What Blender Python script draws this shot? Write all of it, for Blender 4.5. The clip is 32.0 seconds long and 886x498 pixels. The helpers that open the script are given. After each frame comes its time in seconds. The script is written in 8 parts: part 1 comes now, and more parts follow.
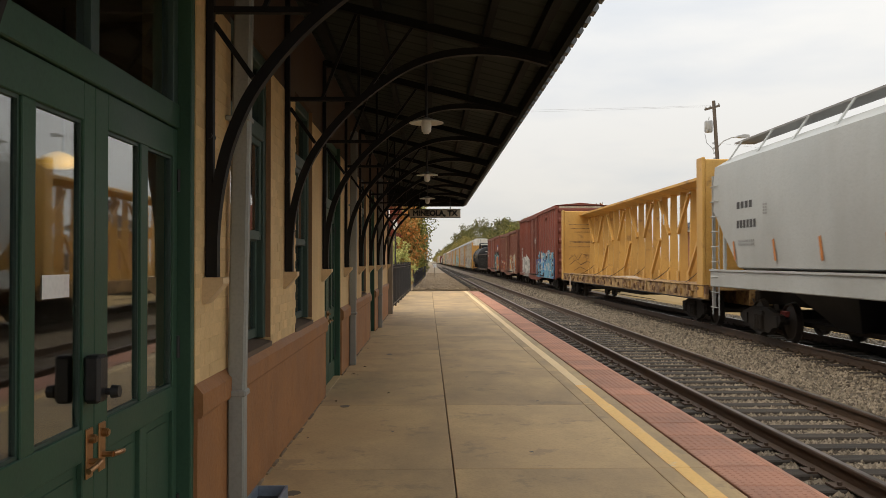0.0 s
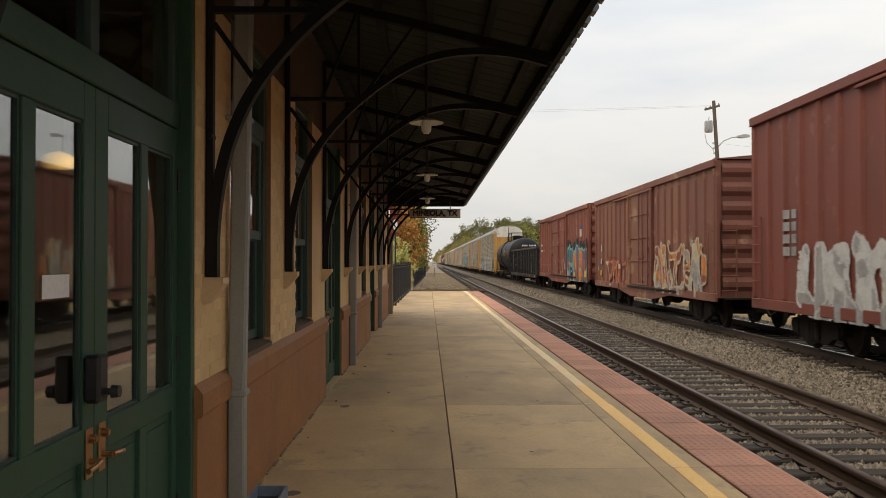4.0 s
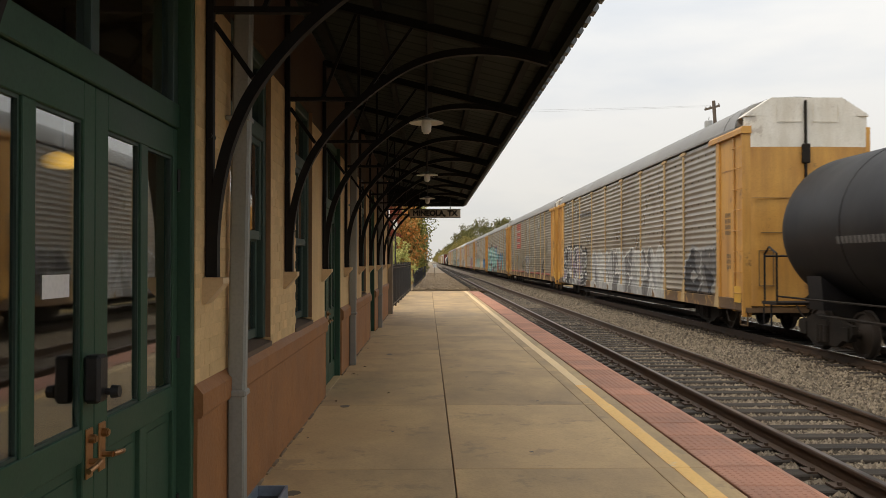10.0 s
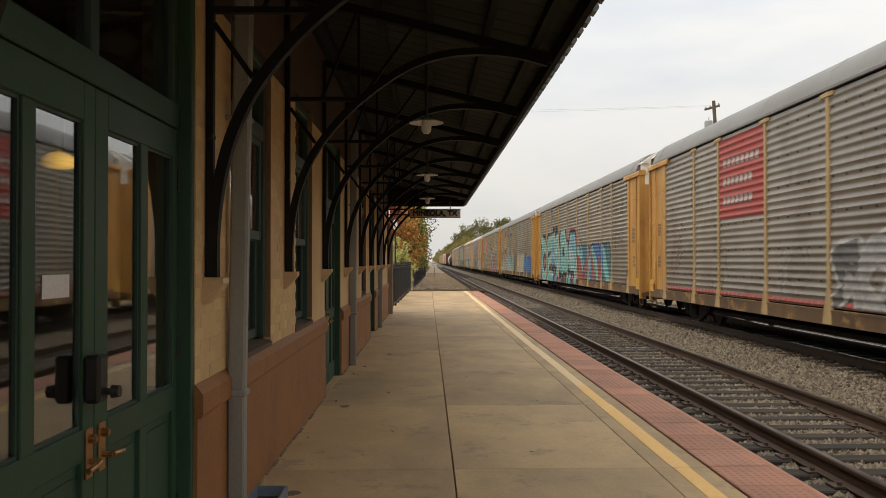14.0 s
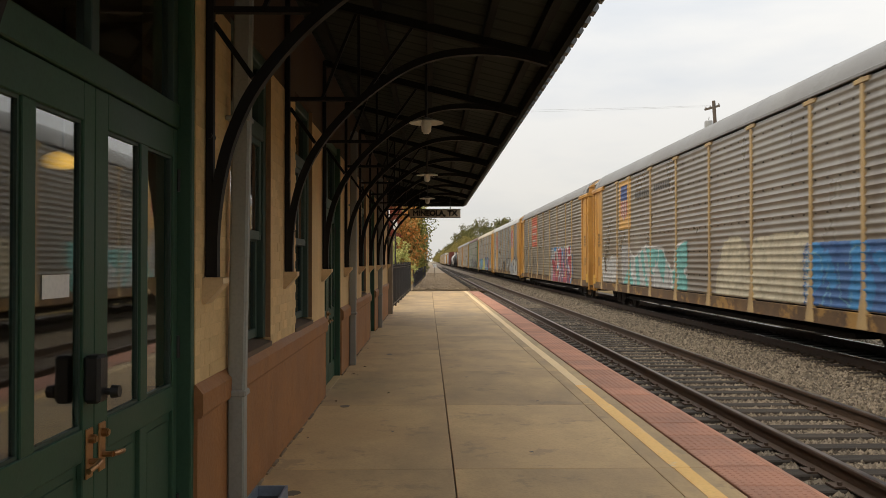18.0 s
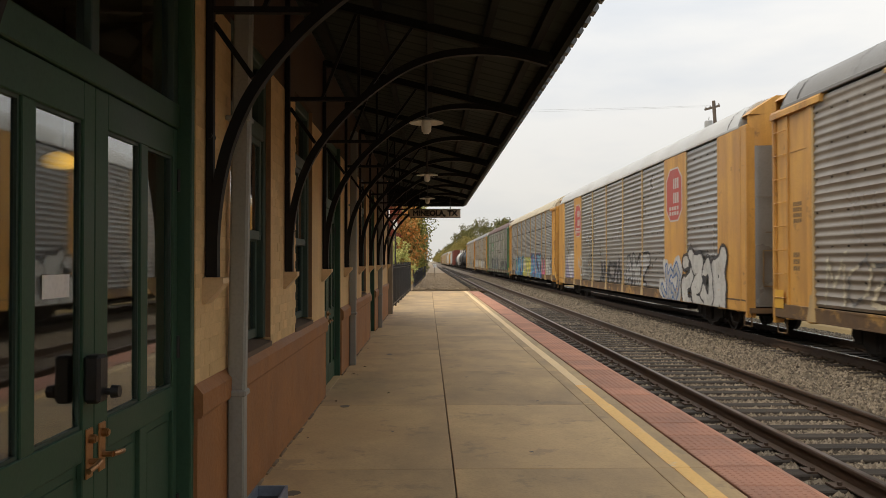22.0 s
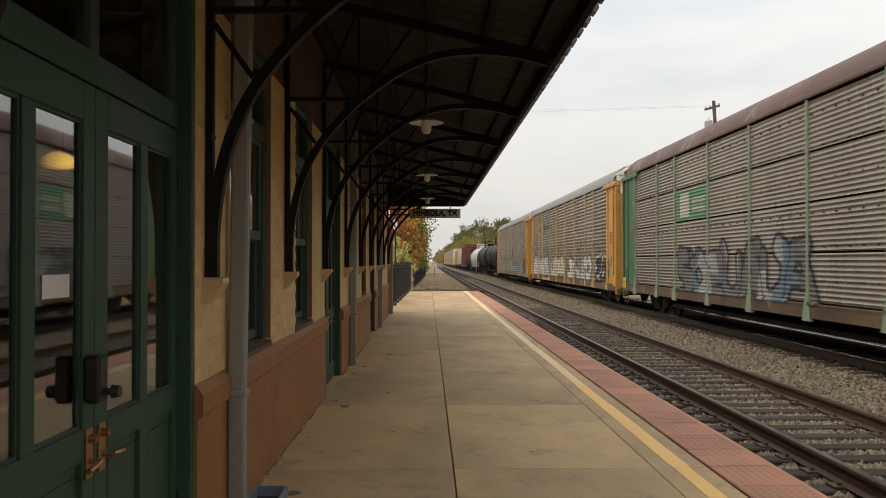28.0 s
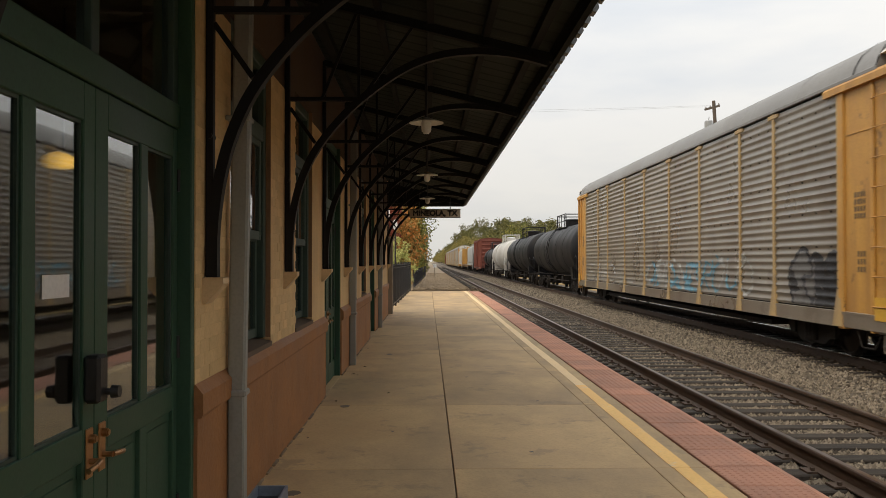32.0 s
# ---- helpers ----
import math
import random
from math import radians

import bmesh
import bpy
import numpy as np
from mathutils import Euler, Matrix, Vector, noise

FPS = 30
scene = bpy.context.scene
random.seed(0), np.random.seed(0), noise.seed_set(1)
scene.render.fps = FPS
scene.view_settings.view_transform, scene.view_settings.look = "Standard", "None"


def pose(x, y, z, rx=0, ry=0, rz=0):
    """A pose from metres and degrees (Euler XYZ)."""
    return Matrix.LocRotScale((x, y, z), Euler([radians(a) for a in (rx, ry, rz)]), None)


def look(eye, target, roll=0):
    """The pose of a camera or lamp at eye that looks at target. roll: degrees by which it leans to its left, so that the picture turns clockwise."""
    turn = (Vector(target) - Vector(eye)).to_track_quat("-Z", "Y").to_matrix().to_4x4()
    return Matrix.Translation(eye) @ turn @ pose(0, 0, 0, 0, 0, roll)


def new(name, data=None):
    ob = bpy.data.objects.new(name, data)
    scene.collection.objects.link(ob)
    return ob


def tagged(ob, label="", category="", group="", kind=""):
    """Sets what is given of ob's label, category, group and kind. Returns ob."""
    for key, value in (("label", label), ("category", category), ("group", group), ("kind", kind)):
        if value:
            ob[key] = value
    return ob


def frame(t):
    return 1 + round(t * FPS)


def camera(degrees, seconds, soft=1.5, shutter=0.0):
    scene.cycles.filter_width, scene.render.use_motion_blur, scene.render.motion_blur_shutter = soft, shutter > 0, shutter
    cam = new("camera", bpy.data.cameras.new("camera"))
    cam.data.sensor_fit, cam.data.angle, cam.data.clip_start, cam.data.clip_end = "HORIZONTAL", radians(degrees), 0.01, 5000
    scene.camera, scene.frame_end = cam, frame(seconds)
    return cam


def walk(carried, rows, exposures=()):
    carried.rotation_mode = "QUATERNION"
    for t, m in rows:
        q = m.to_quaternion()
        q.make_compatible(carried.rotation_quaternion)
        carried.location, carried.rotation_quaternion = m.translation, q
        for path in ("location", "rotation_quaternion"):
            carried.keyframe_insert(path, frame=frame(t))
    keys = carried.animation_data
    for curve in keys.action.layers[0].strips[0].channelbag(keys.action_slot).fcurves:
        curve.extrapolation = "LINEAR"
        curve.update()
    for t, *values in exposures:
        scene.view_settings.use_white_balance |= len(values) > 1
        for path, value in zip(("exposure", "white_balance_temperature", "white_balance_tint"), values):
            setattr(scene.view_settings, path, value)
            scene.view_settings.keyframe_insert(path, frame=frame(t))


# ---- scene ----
# ---------------------------------------------------------------- camera
cam = camera(55.2, 32.0, soft=0.7, shutter=0.2)
EYE = pose(0, 0, 1.66, 90.84, 0.05, -0.993)
walk(cam, [(0, EYE), (32, EYE)], exposures=[(0, 0.0, 6850, 10), (32, 0.0, 6850, 10)])

# ---------------------------------------------------------------- sky and sun
world = bpy.data.worlds.new("sky")
scene.world = world
world.use_nodes = True
wn, wl = world.node_tree.nodes, world.node_tree.links
wn.clear()
w_out = wn.new("ShaderNodeOutputWorld")
w_sky = wn.new("ShaderNodeTexSky")
w_sky.sky_type, w_sky.sun_disc = "NISHITA", False
w_sky.sun_elevation, w_sky.sun_rotation = radians(54), radians(240)
w_clear = wn.new("ShaderNodeBackground")
w_clear.inputs["Strength"].default_value = 0.09
wl.new(w_sky.outputs[0], w_clear.inputs["Color"])
w_co = wn.new("ShaderNodeTexCoord")
w_map = wn.new("ShaderNodeMapping")
w_map.inputs["Scale"].default_value = (1.5, 1.5, 6.0)
wl.new(w_co.outputs["Generated"], w_map.inputs["Vector"])
w_noise = wn.new("ShaderNodeTexNoise")
w_noise.inputs["Scale"].default_value, w_noise.inputs["Detail"].default_value = 1.1, 6.0
wl.new(w_map.outputs[0], w_noise.inputs["Vector"])
w_ramp = wn.new("ShaderNodeValToRGB")
w_ramp.color_ramp.elements[0].position, w_ramp.color_ramp.elements[0].color = 0.4, (0.69, 0.745, 0.83, 1)
w_ramp.color_ramp.elements[1].position, w_ramp.color_ramp.elements[1].color = 0.6, (0.92, 0.925, 0.93, 1)
wl.new(w_noise.outputs["Fac"], w_ramp.inputs[0])
# an overcast sky is brighter overhead than at the horizon
w_sep = wn.new("ShaderNodeSeparateXYZ")
wl.new(w_co.outputs["Generated"], w_sep.inputs[0])
w_up = wn.new("ShaderNodeMapRange")
w_up.inputs["From Min"].default_value, w_up.inputs["From Max"].default_value = 0.0, 0.9
w_up.inputs["To Min"].default_value, w_up.inputs["To Max"].default_value = 0.825, 1.75
wl.new(w_sep.outputs["Z"], w_up.inputs["Value"])
w_cloud = wn.new("ShaderNodeBackground")
wl.new(w_up.outputs[0], w_cloud.inputs["Strength"])
w_warm = wn.new("ShaderNodeValToRGB")
w_warm.color_ramp.elements[0].position, w_warm.color_ramp.elements[0].color = 0.0, (1.0, 0.98, 0.94, 1)
w_warm.color_ramp.elements[1].position, w_warm.color_ramp.elements[1].color = 0.2, (0.985, 0.995, 1.0, 1)
wl.new(w_sep.outputs["Z"], w_warm.inputs[0])
w_tone = wn.new("ShaderNodeMix")
w_tone.data_type, w_tone.blend_type = "RGBA", "MULTIPLY"
w_tone.inputs[0].default_value = 1.0
wl.new(w_ramp.outputs[0], w_tone.inputs[6])
wl.new(w_warm.outputs[0], w_tone.inputs[7])
wl.new(w_tone.outputs[2], w_cloud.inputs["Color"])
w_mix = wn.new("ShaderNodeMixShader")
w_mix.inputs[0].default_value = 0.93
wl.new(w_clear.outputs[0], w_mix.inputs[1])
wl.new(w_cloud.outputs[0], w_mix.inputs[2])
wl.new(w_mix.outputs[0], w_out.inputs[0])

sun_data = bpy.data.lights.new("sun", "SUN")
sun_data.energy, sun_data.angle, sun_data.color = 1.15, radians(30), (1.0, 0.82, 0.6)
sun = new("sun", sun_data)
sun.matrix_world = look((-16, -9, 25), (0, 0, 0))


# ---------------------------------------------------------------- geometry and parts
class Geo:
    """Collects vertices and faces of one mesh."""

    def __init__(self):
        self.v, self.f = [], []

    def add(self, verts, faces):
        n = len(self.v)
        self.v.extend(verts)
        self.f.extend([tuple(i + n for i in f) for f in faces])
        return self

    def box(self, x0, x1, y0, y1, z0, z1):
        return self.add([(x0, y0, z0), (x1, y0, z0), (x1, y1, z0), (x0, y1, z0), (x0, y0, z1), (x1, y0, z1), (x1, y1, z1), (x0, y1, z1)],
                        [(0, 3, 2, 1), (4, 5, 6, 7), (0, 1, 5, 4), (1, 2, 6, 5), (2, 3, 7, 6), (3, 0, 4, 7)])

    def cbox(self, x0, x1, y0, y1, z0, z1, b=0.01):
        """A box with chamfered edges."""
        b = min(b, (x1 - x0) * 0.4, (y1 - y0) * 0.4, (z1 - z0) * 0.4)
        c = ((x0 + x1) / 2, (y0 + y1) / 2, (z0 + z1) / 2)
        h = ((x1 - x0) / 2, (y1 - y0) / 2, (z1 - z0) / 2)
        verts, index = [], {}
        for sx in (-1, 1):
            for sy in (-1, 1):
                for sz in (-1, 1):
                    s = (sx, sy, sz)
                    for a in range(3):
                        index[(s, a)] = len(verts)
                        verts.append(tuple(c[k] + s[k] * (h[k] if k == a else h[k] - b) for k in range(3)))
        faces = []
        for a in range(3):
            p, q = (a + 1) % 3, (a + 2) % 3
            for sa in (-1, 1):
                ring = []
                for sp, sq in ((-1, -1), (1, -1), (1, 1), (-1, 1)):
                    s = [0, 0, 0]
                    s[a], s[p], s[q] = sa, sp, sq
                    ring.append(index[(tuple(s), a)])
                faces.append(tuple(ring if sa > 0 else ring[::-1]))
        for a in range(3):
            p, q = (a + 1) % 3, (a + 2) % 3
            for sp in (-1, 1):
                for sq in (-1, 1):
                    lo, hi = [0, 0, 0], [0, 0, 0]
                    lo[a], lo[p], lo[q] = -1, sp, sq
                    hi[a], hi[p], hi[q] = 1, sp, sq
                    ring = [index[(tuple(lo), p)], index[(tuple(hi), p)], index[(tuple(hi), q)], index[(tuple(lo), q)]]
                    faces.append(tuple(ring if sp * sq > 0 else ring[::-1]))
        for sx in (-1, 1):
            for sy in (-1, 1):
                for sz in (-1, 1):
                    s = (sx, sy, sz)
                    ring = [index[(s, 0)], index[(s, 1)], index[(s, 2)]]
                    faces.append(tuple(ring if sx * sy * sz > 0 else ring[::-1]))
        return self.add(verts, faces)

    def prism(self, pts, axis, a0, a1):
        """A polygon (two coordinates) drawn out along axis 0, 1 or 2 from a0 to a1."""
        def at(p, a):
            if axis == 0:
                return (a, p[0], p[1])
            if axis == 1:
                return (p[0], a, p[1])
            return (p[0], p[1], a)
        n = len(pts)
        verts = [at(p, a0) for p in pts] + [at(p, a1) for p in pts]
        faces = [(i, (i + 1) % n, n + (i + 1) % n, n + i) for i in range(n)]
        return self.add(verts, faces + [tuple(range(n))[::-1], tuple(range(n, 2 * n))])

    def sheet(self, pts, axis, a0, a1):
        """An open line drawn out along an axis."""
        n = len(pts)
        g = Geo().prism(pts, axis, a0, a1)
        return self.add(g.v, g.f[:n - 1])

    def cyl(self, p0, p1, r0, r1=None, n=12, caps=True):
        r1 = r0 if r1 is None else r1
        p0, p1 = Vector(p0), Vector(p1)
        d = (p1 - p0).normalized()
        u = d.orthogonal().normalized()
        w = d.cross(u)
        ring = [(math.cos(2 * math.pi * i / n), math.sin(2 * math.pi * i / n)) for i in range(n)]
        verts = [tuple(p0 + r0 * (c * u + s * w)) for c, s in ring] + [tuple(p1 + r1 * (c * u + s * w)) for c, s in ring]
        faces = [(i, (i + 1) % n, n + (i + 1) % n, n + i) for i in range(n)]
        if caps:
            faces += [tuple(range(n))[::-1], tuple(range(n, 2 * n))]
        return self.add(verts, faces)

    def bar(self, p0, p1, w, t, side=(0, 1, 0)):
        """A straight bar; w along the side direction, t across it."""
        p0, p1 = Vector(p0), Vector(p1)
        d = (p1 - p0).normalized()
        s = Vector(side)
        s = (s - s.dot(d) * d).normalized() * (w / 2)
        q = d.cross(s).normalized() * (t / 2)
        verts = [tuple(p + a * s + b * q) for p in (p0, p1) for a, b in ((-1, -1), (1, -1), (1, 1), (-1, 1))]
        return self.add(verts, [(0, 3, 2, 1), (4, 5, 6, 7), (0, 1, 5, 4), (1, 2, 6, 5), (2, 3, 7, 6), (3, 0, 4, 7)])

    def path(self, pts, w, t, side=(0, 1, 0)):
        """A flat bar bent along a line of points."""
        pts = [Vector(p) for p in pts]
        n = len(pts)
        verts, faces = [], []
        for i, p in enumerate(pts):
            d = (pts[min(i + 1, n - 1)] - pts[max(i - 1, 0)]).normalized()
            s = Vector(side)
            s = (s - s.dot(d) * d).normalized()
            q = d.cross(s).normalized() * (t / 2)
            s = s * (w / 2)
            verts += [tuple(p + a * s + b * q) for a, b in ((-1, -1), (1, -1), (1, 1), (-1, 1))]
        for i in range(n - 1):
            for k in range(4):
                faces.append((4 * i + k, 4 * i + (k + 1) % 4, 4 * i + 4 + (k + 1) % 4, 4 * i + 4 + k))
        return self.add(verts, faces + [(3, 2, 1, 0), tuple(4 * n - 4 + k for k in range(4))])

    def tube(self, pts, r, n=6):
        for a, b in zip(pts[:-1], pts[1:]):
            self.cyl(a, b, r, r, n)
        return self

    def lathe(self, profile, origin=(0, 0, 0), axis=2, n=24):
        """Profile of (radius, height) turned about an axis through origin."""
        verts, faces = [], []
        m = len(profile)
        for i in range(n):
            c, s = math.cos(2 * math.pi * i / n), math.sin(2 * math.pi * i / n)
            for r, z in profile:
                p = (r * c, r * s, z)
                p = (p[2], p[0], p[1]) if axis == 0 else (p[1], p[2], p[0]) if axis == 1 else p
                verts.append(tuple(p[k] + origin[k] for k in range(3)))
        for i in range(n):
            for j in range(m - 1):
                a, b = i * m + j, ((i + 1) % n) * m + j
                faces.append((a, b, b + 1, a + 1))
        return self.add(verts, faces)

    def mesh(self, name, material, smooth=False):
        me = bpy.data.meshes.new(name)
        me.from_pydata(self.v, [], self.f)
        if material:
            me.materials.append(material)
        if smooth:
            me.polygons.foreach_set("use_smooth", [True] * len(me.polygons))
            me.set_sharp_from_angle(angle=radians(38))
        me.update()
        return me


def part(name, geo, material, parent, label="", smooth=False):
    """One mesh object under a thing or a part."""
    ob = new(name, geo if isinstance(geo, bpy.types.Mesh) else geo.mesh(name, material, smooth))
    ob.parent = parent
    if label:
        ob["label"] = label
    return ob


def thing(name, geo, material, label, category="", group="", kind="", smooth=False, at=None):
    ob = new(name, geo.mesh(name, material, smooth) if geo else None)
    if at is not None:
        ob.matrix_world = at
    return tagged(ob, label, category, group, kind)


# ---------------------------------------------------------------- materials
def material(name, low, high, rough=0.7, metal=0.0, scale=3.0, fine=40.0, bump=0.15, dirt=None, dirt_amount=0.35, dirt_scale=(1, 1, 1),
             spot=None, spot_amount=0.2, spot_scale=2.0, spot_at=0.58, vary=0.0, spec=0.5, rough_vary=0.12):
    """A weathered surface: two tones blended by a broad and a fine noise, dirt drawn out by dirt_scale, and spots with ragged edges."""
    m = bpy.data.materials.new(name)
    m.use_nodes = True
    n, l = m.node_tree.nodes, m.node_tree.links
    bsdf = n["Principled BSDF"]
    co = n.new("ShaderNodeTexCoord")
    where = co.outputs["Object"]
    if vary:
        own = n.new("ShaderNodeObjectInfo")
        shift = n.new("ShaderNodeVectorMath")
        shift.operation = "MULTIPLY_ADD"
        l.new(own.outputs["Random"], shift.inputs[0])
        shift.inputs[1].default_value = (37.0, 53.0, 11.0)
        l.new(where, shift.inputs[2])
        where = shift.outputs[0]

    def noise_fac(size, detail=4.0, stretch=None, rough_=0.55):
        t = n.new("ShaderNodeTexNoise")
        t.inputs["Scale"].default_value, t.inputs["Detail"].default_value = size, detail
        t.inputs["Roughness"].default_value = rough_
        if stretch:
            mp = n.new("ShaderNodeMapping")
            mp.inputs["Scale"].default_value = stretch
            l.new(where, mp.inputs["Vector"])
            l.new(mp.outputs[0], t.inputs["Vector"])
        else:
            l.new(where, t.inputs["Vector"])
        return t.outputs["Fac"]

    def spread(sock, lo, hi):
        r = n.new("ShaderNodeMapRange")
        r.inputs["From Min"].default_value, r.inputs["From Max"].default_value = lo, hi
        l.new(sock, r.inputs["Value"])
        return r.outputs[0]

    def blend(fac, a, b):
        x = n.new("ShaderNodeMix")
        x.data_type = "RGBA"
        if isinstance(fac, float):
            x.inputs[0].default_value = fac
        else:
            l.new(fac, x.inputs[0])
        for sock, val in ((x.inputs[6], a), (x.inputs[7], b)):
            if isinstance(val, tuple):
                sock.default_value = (*val, 1)
            else:
                l.new(val, sock)
        return x.outputs[2]

    def times(sock, k):
        x = n.new("ShaderNodeMath")
        x.operation = "MULTIPLY"
        x.inputs[1].default_value = k
        l.new(sock, x.inputs[0])
        return x.outputs[0]

    broad, grain = noise_fac(scale), noise_fac(fine, 3.0)
    col = blend(spread(broad, 0.3, 0.7), low, high)
    dark = tuple(c * 0.72 for c in low)
    col = blend(times(spread(grain, 0.45, 0.8), 0.45), col, dark)
    if dirt:
        col = blend(times(spread(noise_fac(scale * 0.9, 5.0, dirt_scale, 0.65), 0.42, 0.72), dirt_amount), col, dirt)
    if spot:
        col = blend(times(spread(noise_fac(spot_scale, 7.0, None, 0.7), spot_at, spot_at + 0.06), spot_amount), col, spot)
    if vary:
        info = n.new("ShaderNodeObjectInfo")
        hsv = n.new("ShaderNodeHueSaturation")
        l.new(col, hsv.inputs["Color"])
        r = spread(info.outputs["Random"], 0.0, 1.0)
        r.node.inputs["To Min"].default_value, r.node.inputs["To Max"].default_value = 1 - vary, 1 + vary
        l.new(r, hsv.inputs["Value"])
        col = hsv.outputs[0]
    l.new(col, bsdf.inputs["Base Color"])
    rr = spread(broad, 0.2, 0.8)
    rr.node.inputs["To Min"].default_value = max(0.03, rough - rough_vary)
    rr.node.inputs["To Max"].default_value = min(1.0, rough + rough_vary)
    l.new(rr, bsdf.inputs["Roughness"])
    bsdf.inputs["Metallic"].default_value = metal
    bsdf.inputs["Specular IOR Level"].default_value = spec
    if bump:
        b = n.new("ShaderNodeBump")
        b.inputs["Strength"].default_value, b.inputs["Distance"].default_value = bump, 0.01
        l.new(grain, b.inputs["Height"])
        l.new(b.outputs[0], bsdf.inputs["Normal"])
    return m


def glass_material(name, tint=(0.9, 0.95, 0.93), rough=0.02):
    m = bpy.data.materials.new(name)
    m.use_nodes = True
    b = m.node_tree.nodes["Principled BSDF"]
    b.inputs["Base Color"].default_value = (*tint, 1)
    b.inputs["Transmission Weight"].default_value = 1.0
    b.inputs["Roughness"].default_value = rough
    b.inputs["IOR"].default_value = 1.8
    return m


def lamp_material(name, colour, strength):
    m = bpy.data.materials.new(name)
    m.use_nodes = True
    b = m.node_tree.nodes["Principled BSDF"]
    b.inputs["Base Color"].default_value = (*colour, 1)
    b.inputs["Emission Color"].default_value = (*colour, 1)
    b.inputs["Emission Strength"].default_value = strength
    return m


def fading_lamp(name, colour, strength, centre, reach):
    """A lit amber shade, brightest round its bulb."""
    m = lamp_material(name, colour, strength)
    n, l = m.node_tree.nodes, m.node_tree.links
    co, mp, gr, mu = n.new("ShaderNodeTexCoord"), n.new("ShaderNodeMapping"), n.new("ShaderNodeTexGradient"), n.new("ShaderNodeMath")
    mp.inputs["Location"].default_value = tuple(-c / reach for c in centre)
    mp.inputs["Scale"].default_value = (1 / reach,) * 3
    gr.gradient_type, mu.operation = "SPHERICAL", "MULTIPLY"
    mu.inputs[1].default_value = strength
    l.new(co.outputs["Object"], mp.inputs["Vector"])
    l.new(mp.outputs[0], gr.inputs["Vector"])
    l.new(gr.outputs["Fac"], mu.inputs[0])
    l.new(mu.outputs[0], n["Principled BSDF"].inputs["Emission Strength"])
    n["Principled BSDF"].inputs["Base Color"].default_value = (0.12, 0.07, 0.02, 1)
    return m


def leaf_material(name, low, high, transl=0.25):
    """Leaves with a tone of their own for each small clump."""
    m = bpy.data.materials.new(name)
    m.use_nodes = True
    n, l = m.node_tree.nodes, m.node_tree.links
    geo = n.new("ShaderNodeNewGeometry")
    ramp = n.new("ShaderNodeValToRGB")
    ramp.color_ramp.elements[0].color, ramp.color_ramp.elements[1].color = (*low, 1), (*high, 1)
    l.new(geo.outputs["Random Per Island"], ramp.inputs[0])
    b = n["Principled BSDF"]
    l.new(ramp.outputs[0], b.inputs["Base Color"])
    b.inputs["Roughness"].default_value = 0.65
    b.inputs["Specular IOR Level"].default_value = 0.2
    return m


CONCRETE = material("concrete", (0.465, 0.305, 0.142), (0.605, 0.415, 0.21), 0.72, scale=0.7, fine=38, bump=0.3, dirt=(0.24, 0.17, 0.1), dirt_amount=0.75,
                    dirt_scale=(1.0, 0.6, 1), spot=(0.2, 0.15, 0.1), spot_amount=0.4, spot_scale=2.2, vary=0.05)
CONCRETE_DARK = material("joint_concrete", (0.12, 0.1, 0.08), (0.16, 0.14, 0.11), 0.9)
TACTILE = material("tactile_brick", (0.45, 0.205, 0.125), (0.54, 0.265, 0.17), 0.8, scale=1.8, fine=70, bump=0.1, dirt=(0.28, 0.16, 0.12), dirt_amount=0.6, vary=0.14)
PALE_LINE = material("worn_line_paint", (0.78, 0.55, 0.26), (0.87, 0.65, 0.36), 0.6, scale=0.9, fine=30, spot=(0.6, 0.47, 0.28), spot_amount=0.7, spot_scale=4)
YELLOW_LINE = material("yellow_line_paint", (0.86, 0.49, 0.12), (0.94, 0.59, 0.2), 0.6, scale=0.9, fine=30, spot=(0.66, 0.55, 0.38), spot_amount=0.7, spot_scale=4)
CREAM = material("cream_painted_brick", (0.7, 0.475, 0.225), (0.8, 0.565, 0.285), 0.75, scale=1.5, fine=45, bump=0.25, dirt=(0.48, 0.31, 0.15), dirt_amount=0.5, dirt_scale=(1, 1, 0.3), vary=0.05)
# Cream wall darkened to brown: the canopy's shade is in this base colour
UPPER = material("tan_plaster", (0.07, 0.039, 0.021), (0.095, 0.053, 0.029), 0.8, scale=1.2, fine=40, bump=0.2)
WAINSCOT = material("brown_painted_masonry", (0.3, 0.128, 0.045), (0.39, 0.175, 0.064), 0.66, scale=1.6, fine=32, bump=0.5, dirt=(0.2, 0.088, 0.036), dirt_amount=0.6, spot=(0.15, 0.075, 0.036), spot_amount=0.45, spot_scale=5.0, spot_at=0.6)
SEALANT = material("old_sealant", (0.16, 0.11, 0.07), (0.34, 0.25, 0.16), 0.9, scale=6, fine=40)
CORBEL = material("cream_stone", (0.62, 0.45, 0.26), (0.72, 0.54, 0.33), 0.75, scale=4, fine=60, bump=0.2)
GREEN = material("green_door_paint", (0.025, 0.068, 0.041), (0.039, 0.094, 0.056), 0.5, spec=0.3, scale=2, fine=50, bump=0.06, dirt=(0.03, 0.05, 0.04), dirt_amount=0.3, dirt_scale=(1, 1, 0.2))
GREEN_DARK = material("green_window_paint", (0.028, 0.055, 0.045), (0.04, 0.075, 0.058), 0.5, scale=2, fine=50, bump=0.06)
IRON = material("black_bracket_paint", (0.005, 0.0045, 0.0045), (0.01, 0.0085, 0.008), 0.6, scale=5, fine=60, bump=0.1, spec=0.25)
CANOPY_WOOD = material("dark_canopy_timber", (0.0085, 0.0095, 0.009), (0.015, 0.0165, 0.0155), 0.75, spec=0.15, scale=2, fine=50, bump=0.1)
